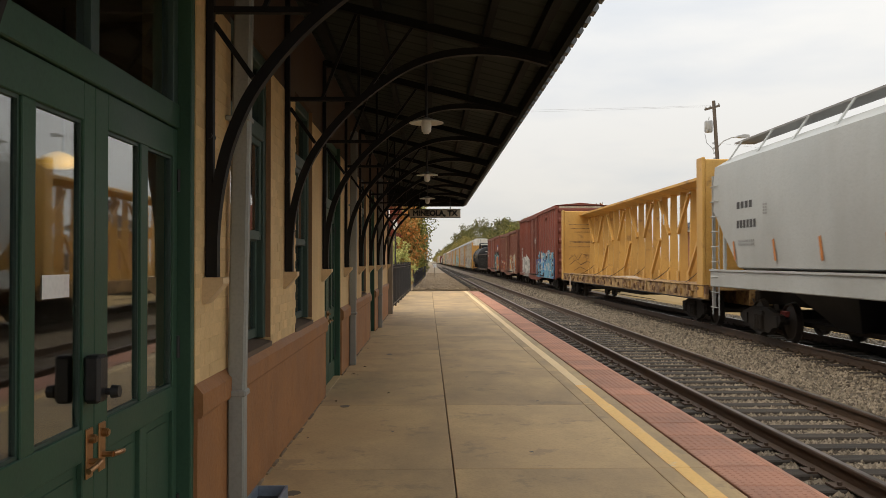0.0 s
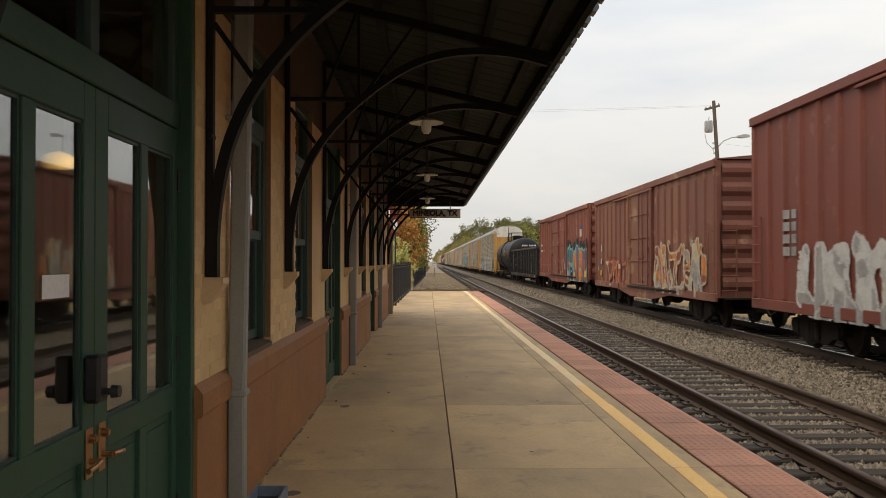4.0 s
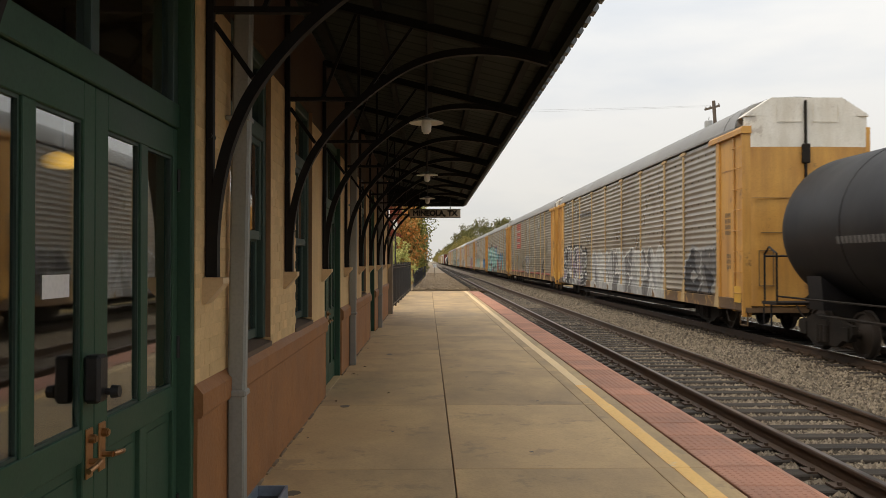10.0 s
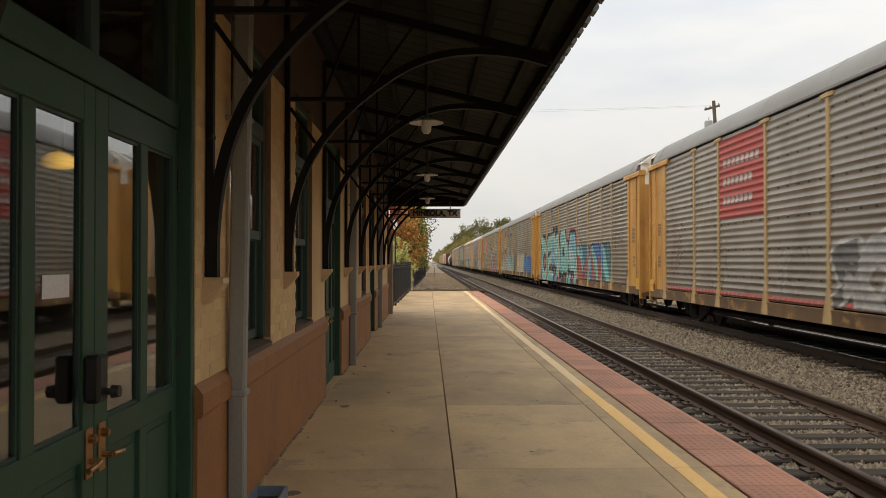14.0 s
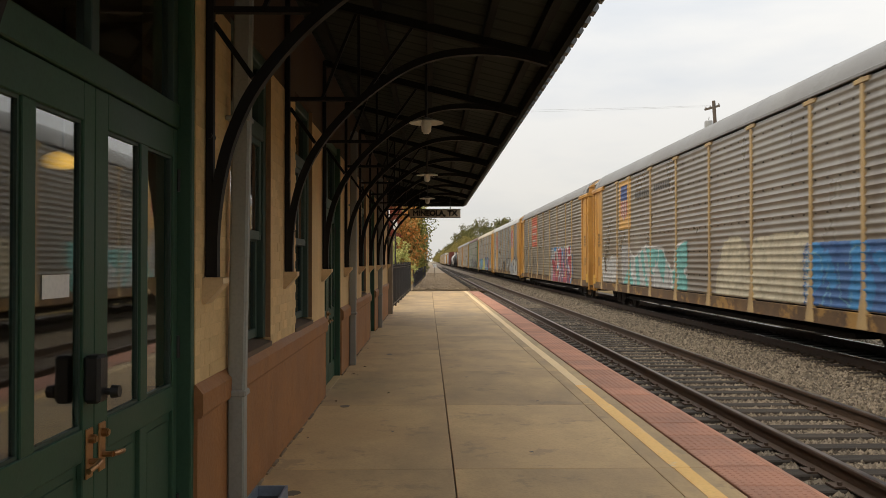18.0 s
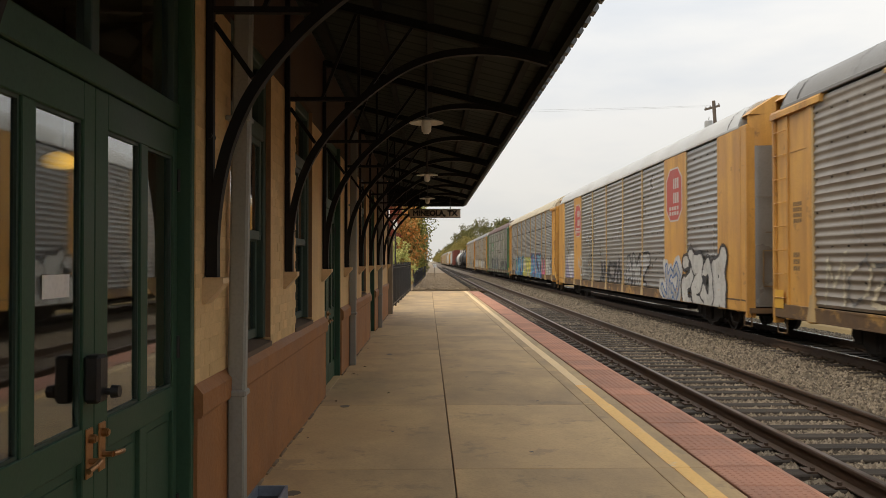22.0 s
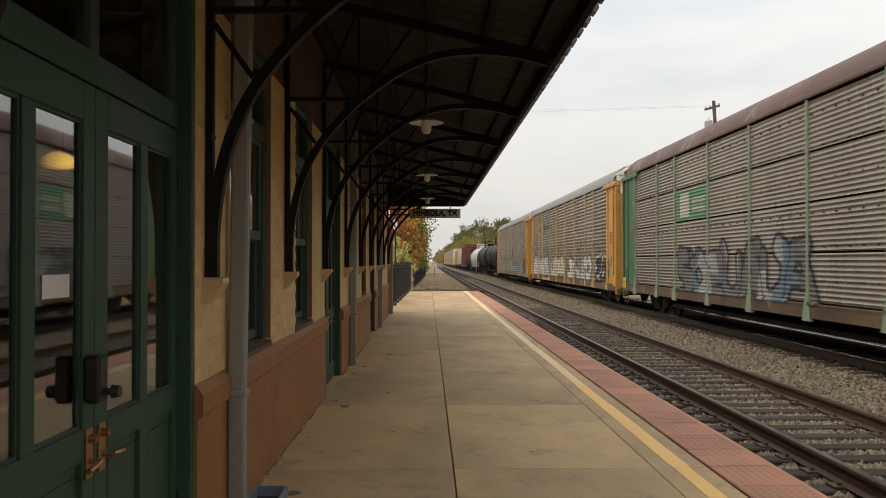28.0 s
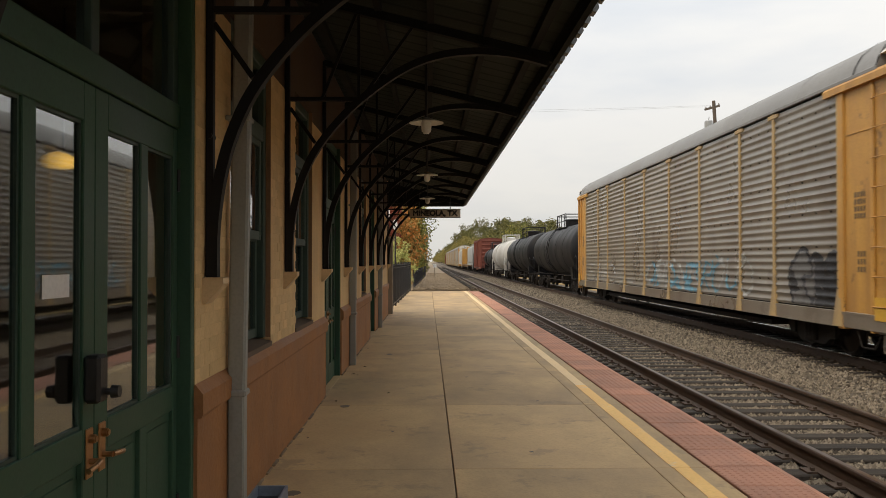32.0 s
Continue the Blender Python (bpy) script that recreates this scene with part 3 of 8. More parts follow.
def window(index, y0, y1, z0, z1):
    """A tall green sash window with a sloping stone sill."""
    x = WALL_X - 0.09
    w = thing("window_%d" % index, None, None, "tall dark green wooden sash window", "window", kind="structure")
    fr = Geo()
    fr.cbox(x - 0.06, x + 0.05, y0, y0 + 0.1, z0 + 0.05, z1, 0.006).cbox(x - 0.06, x + 0.05, y1 - 0.1, y1, z0 + 0.05, z1, 0.006)
    fr.cbox(x - 0.06, x + 0.05, y0 + 0.1, y1 - 0.1, z1 - 0.1, z1, 0.006).cbox(x - 0.06, x + 0.05, y0 + 0.1, y1 - 0.1, 2.62, 2.74, 0.006)
    part("window_frame", fr, GREEN_DARK, w)
    mid = 1.85
    for name, a, b, dx in (("lower_sash", z0 + 0.06, mid + 0.02, -0.02), ("upper_sash", mid - 0.02, 2.62, 0.012)):
        s = Geo()
        ym = (y0 + y1) / 2
        for p, q in ((y0 + 0.1, y0 + 0.16), (y1 - 0.16, y1 - 0.1), (ym - 0.018, ym + 0.018)):
            s.cbox(x - 0.018 + dx, x + 0.018 + dx, p, q, a, b, 0.004)
        s.cbox(x - 0.018 + dx, x + 0.018 + dx, y0 + 0.16, y1 - 0.16, a, a + 0.07, 0.004).cbox(x - 0.018 + dx, x + 0.018 + dx, y0 + 0.16, y1 - 0.16, b - 0.05, b, 0.004)
        so = part(name, s, GREEN_DARK, w)
        p_ = part("pane", Geo().box(x - 0.003 + dx, x + 0.003 + dx, y0 + 0.15, y1 - 0.15, a + 0.06, b - 0.04), GLASS, so)
        p_.visible_shadow = False
    p_ = part("transom_pane", Geo().box(x - 0.003, x + 0.003, y0 + 0.1, y1 - 0.1, 2.74, z1 - 0.1), GLASS, w)
    p_.visible_shadow = False
    part("window_sill", Geo().prism([(WALL_X - 0.2, z0 - 0.02), (WALL_X + 0.012, z0 - 0.02), (WALL_X + 0.012, z0 + 0.018), (WALL_X - 0.2, z0 + 0.06)], 1, y0 + 0.002, y1 - 0.002), SILL_STONE, w, "dark stone sill")
    part("reveal", Geo().box(WALL_X - 0.04, WALL_X - 0.001, y1 - 0.012, y1 - 0.002, z0 + 0.05, z1), REVEAL, w)
    return w


def door(index, y0, y1, top, transom, label, two=True, hardware=True):
    """Green panelled doors, each leaf with two tall panes over two panels, under a transom light."""
    x = WALL_X - 0.08
    d = thing("door_%d" % index, None, None, label, "door", kind="structure")
    fr = Geo().cbox(x - 0.08, x + 0.075, y0, y0 + 0.06, 0, transom, 0.006).cbox(x - 0.08, x + 0.075, y1 - 0.06, y1, 0, transom, 0.006)
    fr.cbox(x - 0.08, x + 0.012, y0 + 0.06, y1 - 0.06, top, top + 0.13, 0.006).cbox(x - 0.08, x + 0.03, y0 + 0.06, y1 - 0.06, transom - 0.1, transom, 0.006)
    part("door_frame", fr, GREEN, d)
    ym = (y0 + y1) / 2
    tr = part("transom", Geo().cbox(x - 0.07, x + 0.0, ym - 0.04, ym + 0.04, top + 0.13, transom - 0.1, 0.004).cbox(x - 0.07, x, y0 + 0.06, y0 + 0.14, top + 0.13, transom - 0.1, 0.004)
              .cbox(x - 0.07, x, y1 - 0.14, y1 - 0.06, top + 0.13, transom - 0.1, 0.004), GREEN_DARK, d)
    for a, b in ((y0 + 0.14, ym - 0.04), (ym + 0.04, y1 - 0.14)):
        part("transom_pane", Geo().box(x - 0.038, x - 0.032, a, b, top + 0.13, transom - 0.1), GLASS, tr).visible_shadow = False
    leaves = [(y0 + 0.065, ym - 0.003), (ym + 0.003, y1 - 0.065)] if two else [(y0 + 0.065, y1 - 0.065)]
    for k, (a, b) in enumerate(leaves):
        w = b - a
        s0, s1 = ((0.105, 0.11) if k == 0 else (0.14, 0.07)) if two else (0.105, 0.105)
        pw = (w - s0 - s1 - 0.1) / 2
        p = [(a + s0, a + s0 + pw), (b - s1 - pw, b - s1)]
        g = Geo()
        f0, f1 = x - 0.045, x
        g.cbox(f0, f1, a, a + s0, 0.012, top - 0.006, 0.004).cbox(f0, f1, b - s1, b, 0.012, top - 0.006, 0.004)
        g.cbox(f0, f1, p[0][1], p[1][0], 0.25, 0.87, 0.004).cbox(f0, f1, p[0][1], p[1][0], 1.0, 2.22, 0.004)
        g.cbox(f0, f1, a + s0, b - s1, 2.22, top - 0.006, 0.004).cbox(f0, f1, a + s0, b - s1, 0.87, 1.0, 0.004).cbox(f0, f1, a + s0, b - s1, 0.012, 0.25, 0.004)
        leaf = part("door_leaf", g, GREEN, d)
        for q0, q1 in p:
            bead = Geo()
            for u0, u1, v0, v1 in ((q0, q0 + 0.014, 1.0, 2.22), (q1 - 0.014, q1, 1.0, 2.22), (q0 + 0.014, q1 - 0.014, 1.0, 1.014), (q0 + 0.014, q1 - 0.014, 2.206, 2.22)):
                bead.box(f0 + 0.008, f1 - 0.012, u0, u1, v0, v1)
            part("glazing_bead", bead, GREEN_DARK, leaf)
            part("pane", Geo().box(f0 + 0.018, f0 + 0.024, q0 + 0.012, q1 - 0.012, 1.012, 2.208), GLASS, leaf).visible_shadow = False
            pan = Geo().box(f0 + 0.01, f1 - 0.022, q0, q1, 0.25, 0.87)
            pan.box(f1 - 0.022, f1 - 0.016, q0 + 0.05, q1 - 0.05, 0.3, 0.82)
            part("lower_panel", pan, GREEN, leaf)
        hg = Geo()
        hy = a if k == 0 else b
        for hz in (0.35, 1.2, 2.1):
            hg.cyl((f1 + 0.006, hy, hz - 0.06), (f1 + 0.006, hy, hz + 0.06), 0.01, n=8)
        part("hinges", hg, BLACK, leaf)
        if hardware:
            hy = b - 0.055 if (k == 0 and two) else a + 0.07
            hb = part("handle_set", Geo().cbox(f1, f1 + 0.008, hy - 0.034, hy + 0.034, 0.795, 0.995, 0.004), BRASS, leaf, "aged brass thumb-latch handle plate")
            part("lever", Geo().tube([(f1, hy, 0.862), (f1 + 0.05, hy, 0.862), (f1 + 0.055, hy - 0.06 * (1 if k == 0 else -1), 0.858), (f1 + 0.05, hy - 0.12 * (1 if k == 0 else -1), 0.85)], 0.012, 10), BRASS, hb, "brass lever handle")
            part("lock_cylinder", Geo().cyl((f1, hy, 0.952), (f1 + 0.03, hy, 0.952), 0.018, n=14).cyl((f1 + 0.03, hy, 0.952), (f1 + 0.036, hy, 0.952), 0.013, n=14), BRASS, hb, "brass lock cylinder")
    return d


for a_, b_ in ((2.28, 4.68), (10.49, 12.4), (18.55, 20.2)):
    part("threshold", Geo().cbox(WALL_X - 0.28, WALL_X + 0.012, a_ + 0.004, b_ - 0.004, -0.05, 0.006, 0.003), CONCRETE, wall_ob, "worn concrete door threshold")
door(1, 2.28, 4.68, 2.38, 3.55, "green double doors with tall glass panes and brass handles")
door(2, 10.49, 12.4, 2.38, 3.3, "green panelled double doors set in the cream wall")
door(3, 18.55, 20.2, 2.38, 3.3, "green panelled double doors near the building's end")
for i, k in enumerate((1, 2, 4, 5, 7)):
    window(i + 1, *OPENINGS[k])

# exit device behind the first doors' glass, paper notice, pendant lamp inside
bar = thing("lock_box", Geo().cbox(WALL_X - 0.078, WALL_X - 0.012, 3.36, 3.455, 1.1, 1.29, 0.012), BLACK, "black lock box with a round knob fixed to the doors", "door hardware")
part("knob", Geo().cyl((WALL_X - 0.02, 3.43, 1.14), (WALL_X + 0.015, 3.43, 1.14), 0.014, n=12).cyl((WALL_X + 0.012, 3.43, 1.14), (WALL_X + 0.042, 3.43, 1.14), 0.028, 0.024, 14), BLACK, bar)
thing("paper_notice", Geo().box(WALL_X - 0.0995, WALL_X - 0.098, 3.05, 3.28, 1.525, 1.612), PAPER, "white paper notice taped inside the glass", "notice")
lamp = thing("pendant_lamp", None, None, "warm glowing globe lamp hanging in the station room", "lamp")
part("globe", Geo().lathe([(0.001, -0.05), (0.1, -0.045), (0.15, -0.02), (0.16, 0.01), (0.13, 0.05), (0.06, 0.085), (0.001, 0.1)], (-3.04, 7.0, 2.47)), GLOW, lamp, "glowing globe", True)
part("rod", Geo().cyl((-3.0, 7.0, 2.57), (-3.0, 7.0, 3.76), 0.01), BLACK, lamp)


# ---------------------------------------------------------------- downpipes
def downpipe(y, lean):
    d = thing("downpipe", None, None, "grey square metal downpipe strapped to the wall", "downpipe", "downpipes")
    x0, x1 = WALL_X + 0.012, WALL_X + 0.124
    z1 = 3.75
    g = Geo().cbox(x0, x1, y, y + 0.09, 0.83, z1, 0.014)
    g.v = [(vx + lean * (vz - 0.83) / (z1 - 0.83), vy, vz) for vx, vy, vz in g.v]
    part("pipe", g, PIPE, d)
    part("boot", Geo().cbox(x0 + 0.006, x1 - 0.002, y - 0.008, y + 0.1, 0.0, 0.83, 0.012), PIPE, d, "heavier grey cast boot")
    part("collar", Geo().cbox(x0 + 0.002, x1 + 0.012, y - 0.02, y + 0.115, 0.81, 0.852, 0.01), PIPE, d)
    part("strap", Geo().cbox(WALL_X + 0.006, x1 + lean * 0.6 + 0.004, y - 0.03, y + 0.12, 2.55, 2.58, 0.004), PIPE, d)
    return d


downpipe(5.36, 0.045)
downpipe(13.58, 0.02)
downpipe(21.3, 0.02)

# ---------------------------------------------------------------- canopy
EAVE_X, EAVE_Z, SLOPE = 1.15, 3.47, 0.235
BAYS = [-0.47, 2.21, 4.89, 7.57, 10.25, 12.93, 15.61, 18.29, 20.97, 23.65, 26.33]
CANOPY_END = 27.12


def roof_z(x):
    return EAVE_Z + 0.05 + (EAVE_X - x) * SLOPE


canopy = thing("canopy", None, None, "dark metal platform canopy on curved iron brackets", "canopy", kind="structure")


def roof_sheet(ribs):
    """Ribbed sheet with a thickness, drawn down the slope of the canopy."""
    pts = []
    for i in range(ribs):
        y = i * 0.298
        pts += [(y, 0.0), (y + 0.19, 0.0), (y + 0.215, 0.006), (y + 0.26, 0.006), (y + 0.285, 0.0)]
    g, n = Geo(), len(pts)
    x_in, x_out = WALL_X, EAVE_X + 0.06
    for top in (0.0, 0.004):
        g.v += [(x_in, y, roof_z(x_in) + 0.09 + z + top) for y, z in pts] + [(x_out, y, roof_z(x_out) + 0.09 + z + top) for y, z in pts]
    g.f += [(i, i + 1, n + i + 1, n + i) for i in range(n - 1)] + [(2 * n + i, 3 * n + i, 3 * n + i + 1, 2 * n + i + 1) for i in range(n - 1)]
    g.f += [(n + i, n + i + 1, 3 * n + i + 1, 3 * n + i) for i in range(n - 1)]
    return g.mesh("roof_sheet", CANOPY_METAL)


sheet_me, last_sheet = roof_sheet(9), roof_sheet(3)
for y in BAYS:
    s = part("roof_sheet", last_sheet if y == BAYS[-1] else sheet_me, None, canopy, "ribbed sheet metal roofing")
    s.location = (0, y, 0)
# eave: timber fascia with the light rib ends of the sheets under the sky
part("fascia", Geo().box(EAVE_X - 0.03, EAVE_X + 0.02, BAYS[0], CANOPY_END, EAVE_Z - 0.02, roof_z(EAVE_X) + 0.075), CANOPY_WOOD, canopy)
rib = Geo().prism([(EAVE_X + 0.021, 0.04), (EAVE_X + 0.06, 0.035), (EAVE_X + 0.068, -0.005), (EAVE_X + 0.05, -0.035), (EAVE_X + 0.021, -0.03)], 1, 0.0, 0.12).mesh("eave_cleat", EAVE_METAL)
for i in range(92):
    e = part("eave_cleat", rib, None, canopy)
    e.location = (0, BAYS[0] + 0.2 + 0.298 * i, EAVE_Z)
for x, w in ((-1.1, 0.1), (-0.45, 0.06), (0.02, 0.06), (0.52, 0.06), (0.95, 0.07)):
    part("purlin", Geo().box(x - w / 2, x + w / 2, BAYS[0], CANOPY_END - 0.09, roof_z(x) - 0.005, roof_z(x) + 0.085), CANOPY_WOOD, canopy)


def arch_line():
    pts = []
    knots = [(-1.235, 1.57), (-1.232, 1.85), (-1.195, 2.14), (-1.12, 2.41), (-0.985, 2.68), (-0.73, 2.99), (-0.42, 3.25), (-0.14, 3.42), (0.16, 3.515), (0.47, 3.54), (0.8, 3.51), (1.08, 3.44)]
    for i in range(len(knots) - 1):
        p0, p1, p2, p3 = (Vector(knots[max(0, min(len(knots) - 1, i + d))]) for d in (-1, 0, 1, 2))
        for k in range(5):
            t = k / 5
            q = 0.5 * (2 * p1 + (p2 - p0) * t + (2 * p0 - 5 * p1 + 4 * p2 - p3) * t * t + (3 * p1 - p0 - 3 * p2 + p3) * t ** 3)
            pts.append((q.x, 0.0, q.y))
    return pts + [(knots[-1][0], 0.0, knots[-1][1])]


b_arch = Geo().path(arch_line(), 0.07, 0.062).mesh("arch", IRON)
b_post = Geo().cbox(WALL_X + 0.006, WALL_X + 0.048, -0.03, 0.03, 1.57, roof_z(WALL_X) - 0.01, 0.006).cbox(WALL_X + 0.048, WALL_X + 0.074, -0.03, 0.03, 1.57, 1.9, 0.006).mesh("wall_post", IRON)
b_tie = Geo().bar((WALL_X + 0.05, 0, 3.11), (-0.62, 0, 3.11), 0.045, 0.035).mesh("tie_bar", IRON)
b_diag = Geo().bar((WALL_X + 0.05, 0, 3.03), (-1.01, 0, 2.72), 0.04, 0.03).mesh("brace", IRON)
b_web = Geo().bar((-0.62, 0, 3.08), (-0.1, 0, roof_z(-0.1)), 0.035, 0.025).bar((-0.62, 0, 3.08), (-0.62, 0, roof_z(-0.62)), 0.035, 0.025).bar((-0.95, 0, 3.11), (-0.62, 0, roof_z(-0.62)), 0.035, 0.025).mesh("web_bars", IRON)
b_raft = Geo().bar((WALL_X + 0.02, 0, roof_z(WALL_X) - 0.03), (EAVE_X - 0.03, 0, roof_z(EAVE_X) - 0.04), 0.08, 0.075).mesh("rafter", CANOPY_WOOD)
b_bolt = Geo().cyl((WALL_X + 0.03, -0.05, 2.38), (WALL_X + 0.03, 0.05, 2.38), 0.018, n=8).mesh("bolt", IRON)
b_corbel = Geo().prism([(WALL_X, 1.42), (WALL_X + 0.02, 1.42), (WALL_X + 0.12, 1.535), (WALL_X + 0.12, 1.57), (WALL_X, 1.57)], 1, -0.075, 0.075).mesh("corbel", CORBEL)
for y in BAYS:
    br = part("bracket", b_post, None, canopy, "curved black iron bracket")
    br.location = (0, y, 0)
    for nm, me in (("arch", b_arch), ("tie_bar", b_tie), ("brace", b_diag), ("web_bars", b_web), ("rafter", b_raft), ("bolt", b_bolt)):
        part(nm, me, None, br)
    c = part("corbel", b_corbel, None, wall_ob, "cream stone corbel under an iron bracket")
    c.location = (0, y, 0)
# end frame of the canopy
part("end_beam", Geo().box(WALL_X, EAVE_X, CANOPY_END - 0.08, CANOPY_END + 0.04, EAVE_Z - 0.05, EAVE_Z + 0.08), CANOPY_WOOD, canopy)
part("gable", Geo().prism([(WALL_X, EAVE_Z + 0.08), (EAVE_X, EAVE_Z + 0.08), (EAVE_X, roof_z(EAVE_X) + 0.088), (WALL_X, roof_z(WALL_X) + 0.088)], 1, CANOPY_END - 0.04, CANOPY_END + 0.01), CANOPY_WOOD, canopy)


# lamps under the canopy
def canopy_lamp(y):
    l_ = thing("canopy_lamp", None, None, "white enamel dish lamp with a milky globe, unlit", "lamp", "lamps under the canopy")
    z = 3.15
    part("shade", Geo().lathe([(0.03, 0.055), (0.06, 0.045), (0.185, 0.004), (0.185, -0.004), (0.06, 0.036), (0.03, 0.04)], (-0.02, y, z), n=28), WHITE_ENAMEL, l_, "shallow white enamel dish", True)
    part("globe", Geo().lathe([(0.05, 0.03), (0.055, -0.04), (0.05, -0.09), (0.03, -0.115), (0.001, -0.12)], (-0.02, y, z), n=18), FROST, l_, "milky glass globe", True)
    part("stem", Geo().cyl((-0.02, y, z + 0.05), (-0.02, y, roof_z(0)), 0.013, n=8), BLACK, l_)


for y in (9.1, 14.6, 20.1):
    canopy_lamp(y)

# hanging station sign
sign = thing("station_sign", Geo().cbox(-0.53, 0.91, 23.9, 23.95, 2.89, 3.14, 0.012), SIGN_WOOD, "hanging wooden station name board with dark letters", "sign")
for x in (-0.25, 0.62):
    part("hanger", Geo().cyl((x, 23.925, 3.13), (x, 23.925, roof_z(x)), 0.012, n=6), BLACK, sign)
part("border", Geo().box(-0.53, 0.91, 23.893, 23.9, 2.89, 2.905).box(-0.53, 0.91, 23.893, 23.9, 3.125, 3.14), BLACK, sign)
txt = bpy.data.curves.new("letters", "FONT")
txt.body, txt.size, txt.align_x, txt.align_y, txt.extrude, txt.offset = "MINEOLA, TX", 0.205, "CENTER", "CENTER", 0.002, 0.0
txt.bevel_depth, txt.bevel_resolution = 0.009, 0
txt.materials.append(BLACK)
letters = new("letters", txt)
letters.parent = sign
letters.matrix_basis = pose(0.19, 23.892, 3.015, 90, 0, 0)


# ---------------------------------------------------------------- fence, bin and small things
def fence(x0, y0, x1, y1, height, base, label):
    f = thing("fence", None, None, label, "fence", "iron fences")
    L = math.hypot(x1 - x0, y1 - y0)
    n = max(2, int(L / 2.2) + 1)
    for i in range(n):
        t = i / (n - 1)
        part("post", Geo().cbox(-0.035, 0.035, -0.035, 0.035, base, base + height + 0.08, 0.006), FENCE, f).location = (x0 + (x1 - x0) * t, y0 + (y1 - y0) * t, 0)
    for z in (0.15, height - 0.12, height - 0.02):
        part("fence_rail", Geo().bar((x0, y0, base + z), (x1, y1, base + z), 0.03, 0.035, (0, 0, 1)), FENCE, f)
    m = int(L / 0.125) if L < 25 else int(L / 0.3)
    pk = Geo().box(-0.009, 0.009, -0.009, 0.009, base + 0.08, base + height + 0.02).mesh("picket", FENCE)
    for i in range(m):
        t = (i + 0.5) / m
        part("picket", pk, None, f).location = (x0 + (x1 - x0) * t, y0 + (y1 - y0) * t, 0)
    return f


pil = thing("gate_pillar", None, None, "square grey stone pillar with a cap at the fence's start", "pillar")
part("shaft", Geo().cbox(-1.33, -1.13, 26.85, 27.08, 0.0, 2.32, 0.01), PILLAR, pil)
part("cap", Geo().cbox(-1.37, -1.09, 26.81, 27.12, 2.32, 2.44, 0.02), PILLAR, pil, "projecting stone cap")
fence(-1.28, 27.25, -1.02, 47.5, 1.55, 0.0, "black iron picket fence along the platform")
fence(-0.95, 56.0, -0.35, 104.0, 1.15, -0.13, "low dark iron fence beside the gravel path")

bin_ob = thing("planter_bin", None, None, "blue-grey open box standing by the wall foot", "bin")
bx0, bx1, by0, by1 = -1.20, -0.98, 5.55, 5.95
part("bin_wall", Geo().box(bx0, bx1, by0, by0 + 0.015, 0, 0.1).box(bx0, bx1, by1 - 0.015, by1, 0, 0.1).box(bx0, bx0 + 0.015, by0 + 0.015, by1 - 0.015, 0, 0.1).box(bx1 - 0.015, bx1, by0 + 0.015, by1 - 0.015, 0, 0.1), BLUE_BIN, bin_ob)
part("bin_inside", Geo().box(bx0 + 0.015, bx1 - 0.015, by0 + 0.015, by1 - 0.015, 0.0, 0.03), BLUE_BIN_IN, bin_ob)


# stains and a few blown leaves on the platform
STAIN = material("dark_stain", (0.1, 0.075, 0.05), (0.15, 0.115, 0.08), 0.6, scale=8, fine=60)


def ragged_disc(cx, cy, rx, ry, z, seed):
    r = random.Random(seed)
    pts = [(cx + rx * r.uniform(0.8, 1.1) * math.cos(k * 0.449), cy + ry * r.uniform(0.8, 1.1) * math.sin(k * 0.449)) for k in range(14)]
    return Geo().prism(pts, 2, z - 0.003, z)


for i, (x, y, rx, ry) in enumerate(((-0.97, 6.12, 0.055, 0.07), (-0.956, 9.76, 0.06, 0.09), (0.9, 7.4, 0.02, 0.025), (0.55, 12.2, 0.025, 0.03), (-0.35, 8.3, 0.015, 0.02), (1.3, 10.1, 0.018, 0.02), (-0.7, 15.2, 0.05, 0.1))):
    part("stain", ragged_disc(x, y, rx, ry, 0.0012, i), STAIN, platform, "small dark stain on the concrete")


def fallen_leaf(x, y, size, seed):
    r = random.Random(seed)
    a = r.uniform(0, 6.28)
    c, s = math.cos(a) * size, math.sin(a) * size
    g = Geo().add([(x - c, y - s, 0.004), (x + s * 0.5, y - c * 0.5, 0.012), (x + c, y + s, 0.006), (x - s * 0.5, y + c * 0.5, 0.018), (x, y, 0.003)], [(0, 1, 4), (1, 2, 4), (2, 3, 4), (3, 0, 4)])
    return thing("fallen_leaf", g, LITTER, "curled brown leaf lying on the platform", "leaf", "blown leaves")


for i, (x, y, s_) in enumerate(((-1.1, 10.08, 0.035), (-0.5, 10.7, 0.028), (-1.1, 12.5, 0.04), (-1.03, 12.4, 0.03), (-1.13, 8.0, 0.025), (-1.0, 13.4, 0.04), (-1.15, 16.1, 0.05))):
    fallen_leaf(x, y, s_, i)
# ---------------------------------------------------------------- train: paints
RUST = (0.17, 0.085, 0.045)
AR_YELLOW = material("rack_yellow", (0.54, 0.27, 0.055), (0.66, 0.36, 0.085), 0.52, scale=1.2, fine=30, bump=0.06, dirt=(0.28, 0.13, 0.045), dirt_amount=0.75, dirt_scale=(1.6, 1.6, 0.22), spot=(0.11, 0.06, 0.035), spot_amount=0.6, spot_scale=1.9, spot_at=0.6, vary=0.04)
AR_POST = material("rack_post_tan", (0.46, 0.31, 0.135), (0.57, 0.4, 0.185), 0.6, scale=1.5, fine=30, bump=0.06, dirt=(0.27, 0.2, 0.12), dirt_amount=0.7, dirt_scale=(1, 1, 0.3))
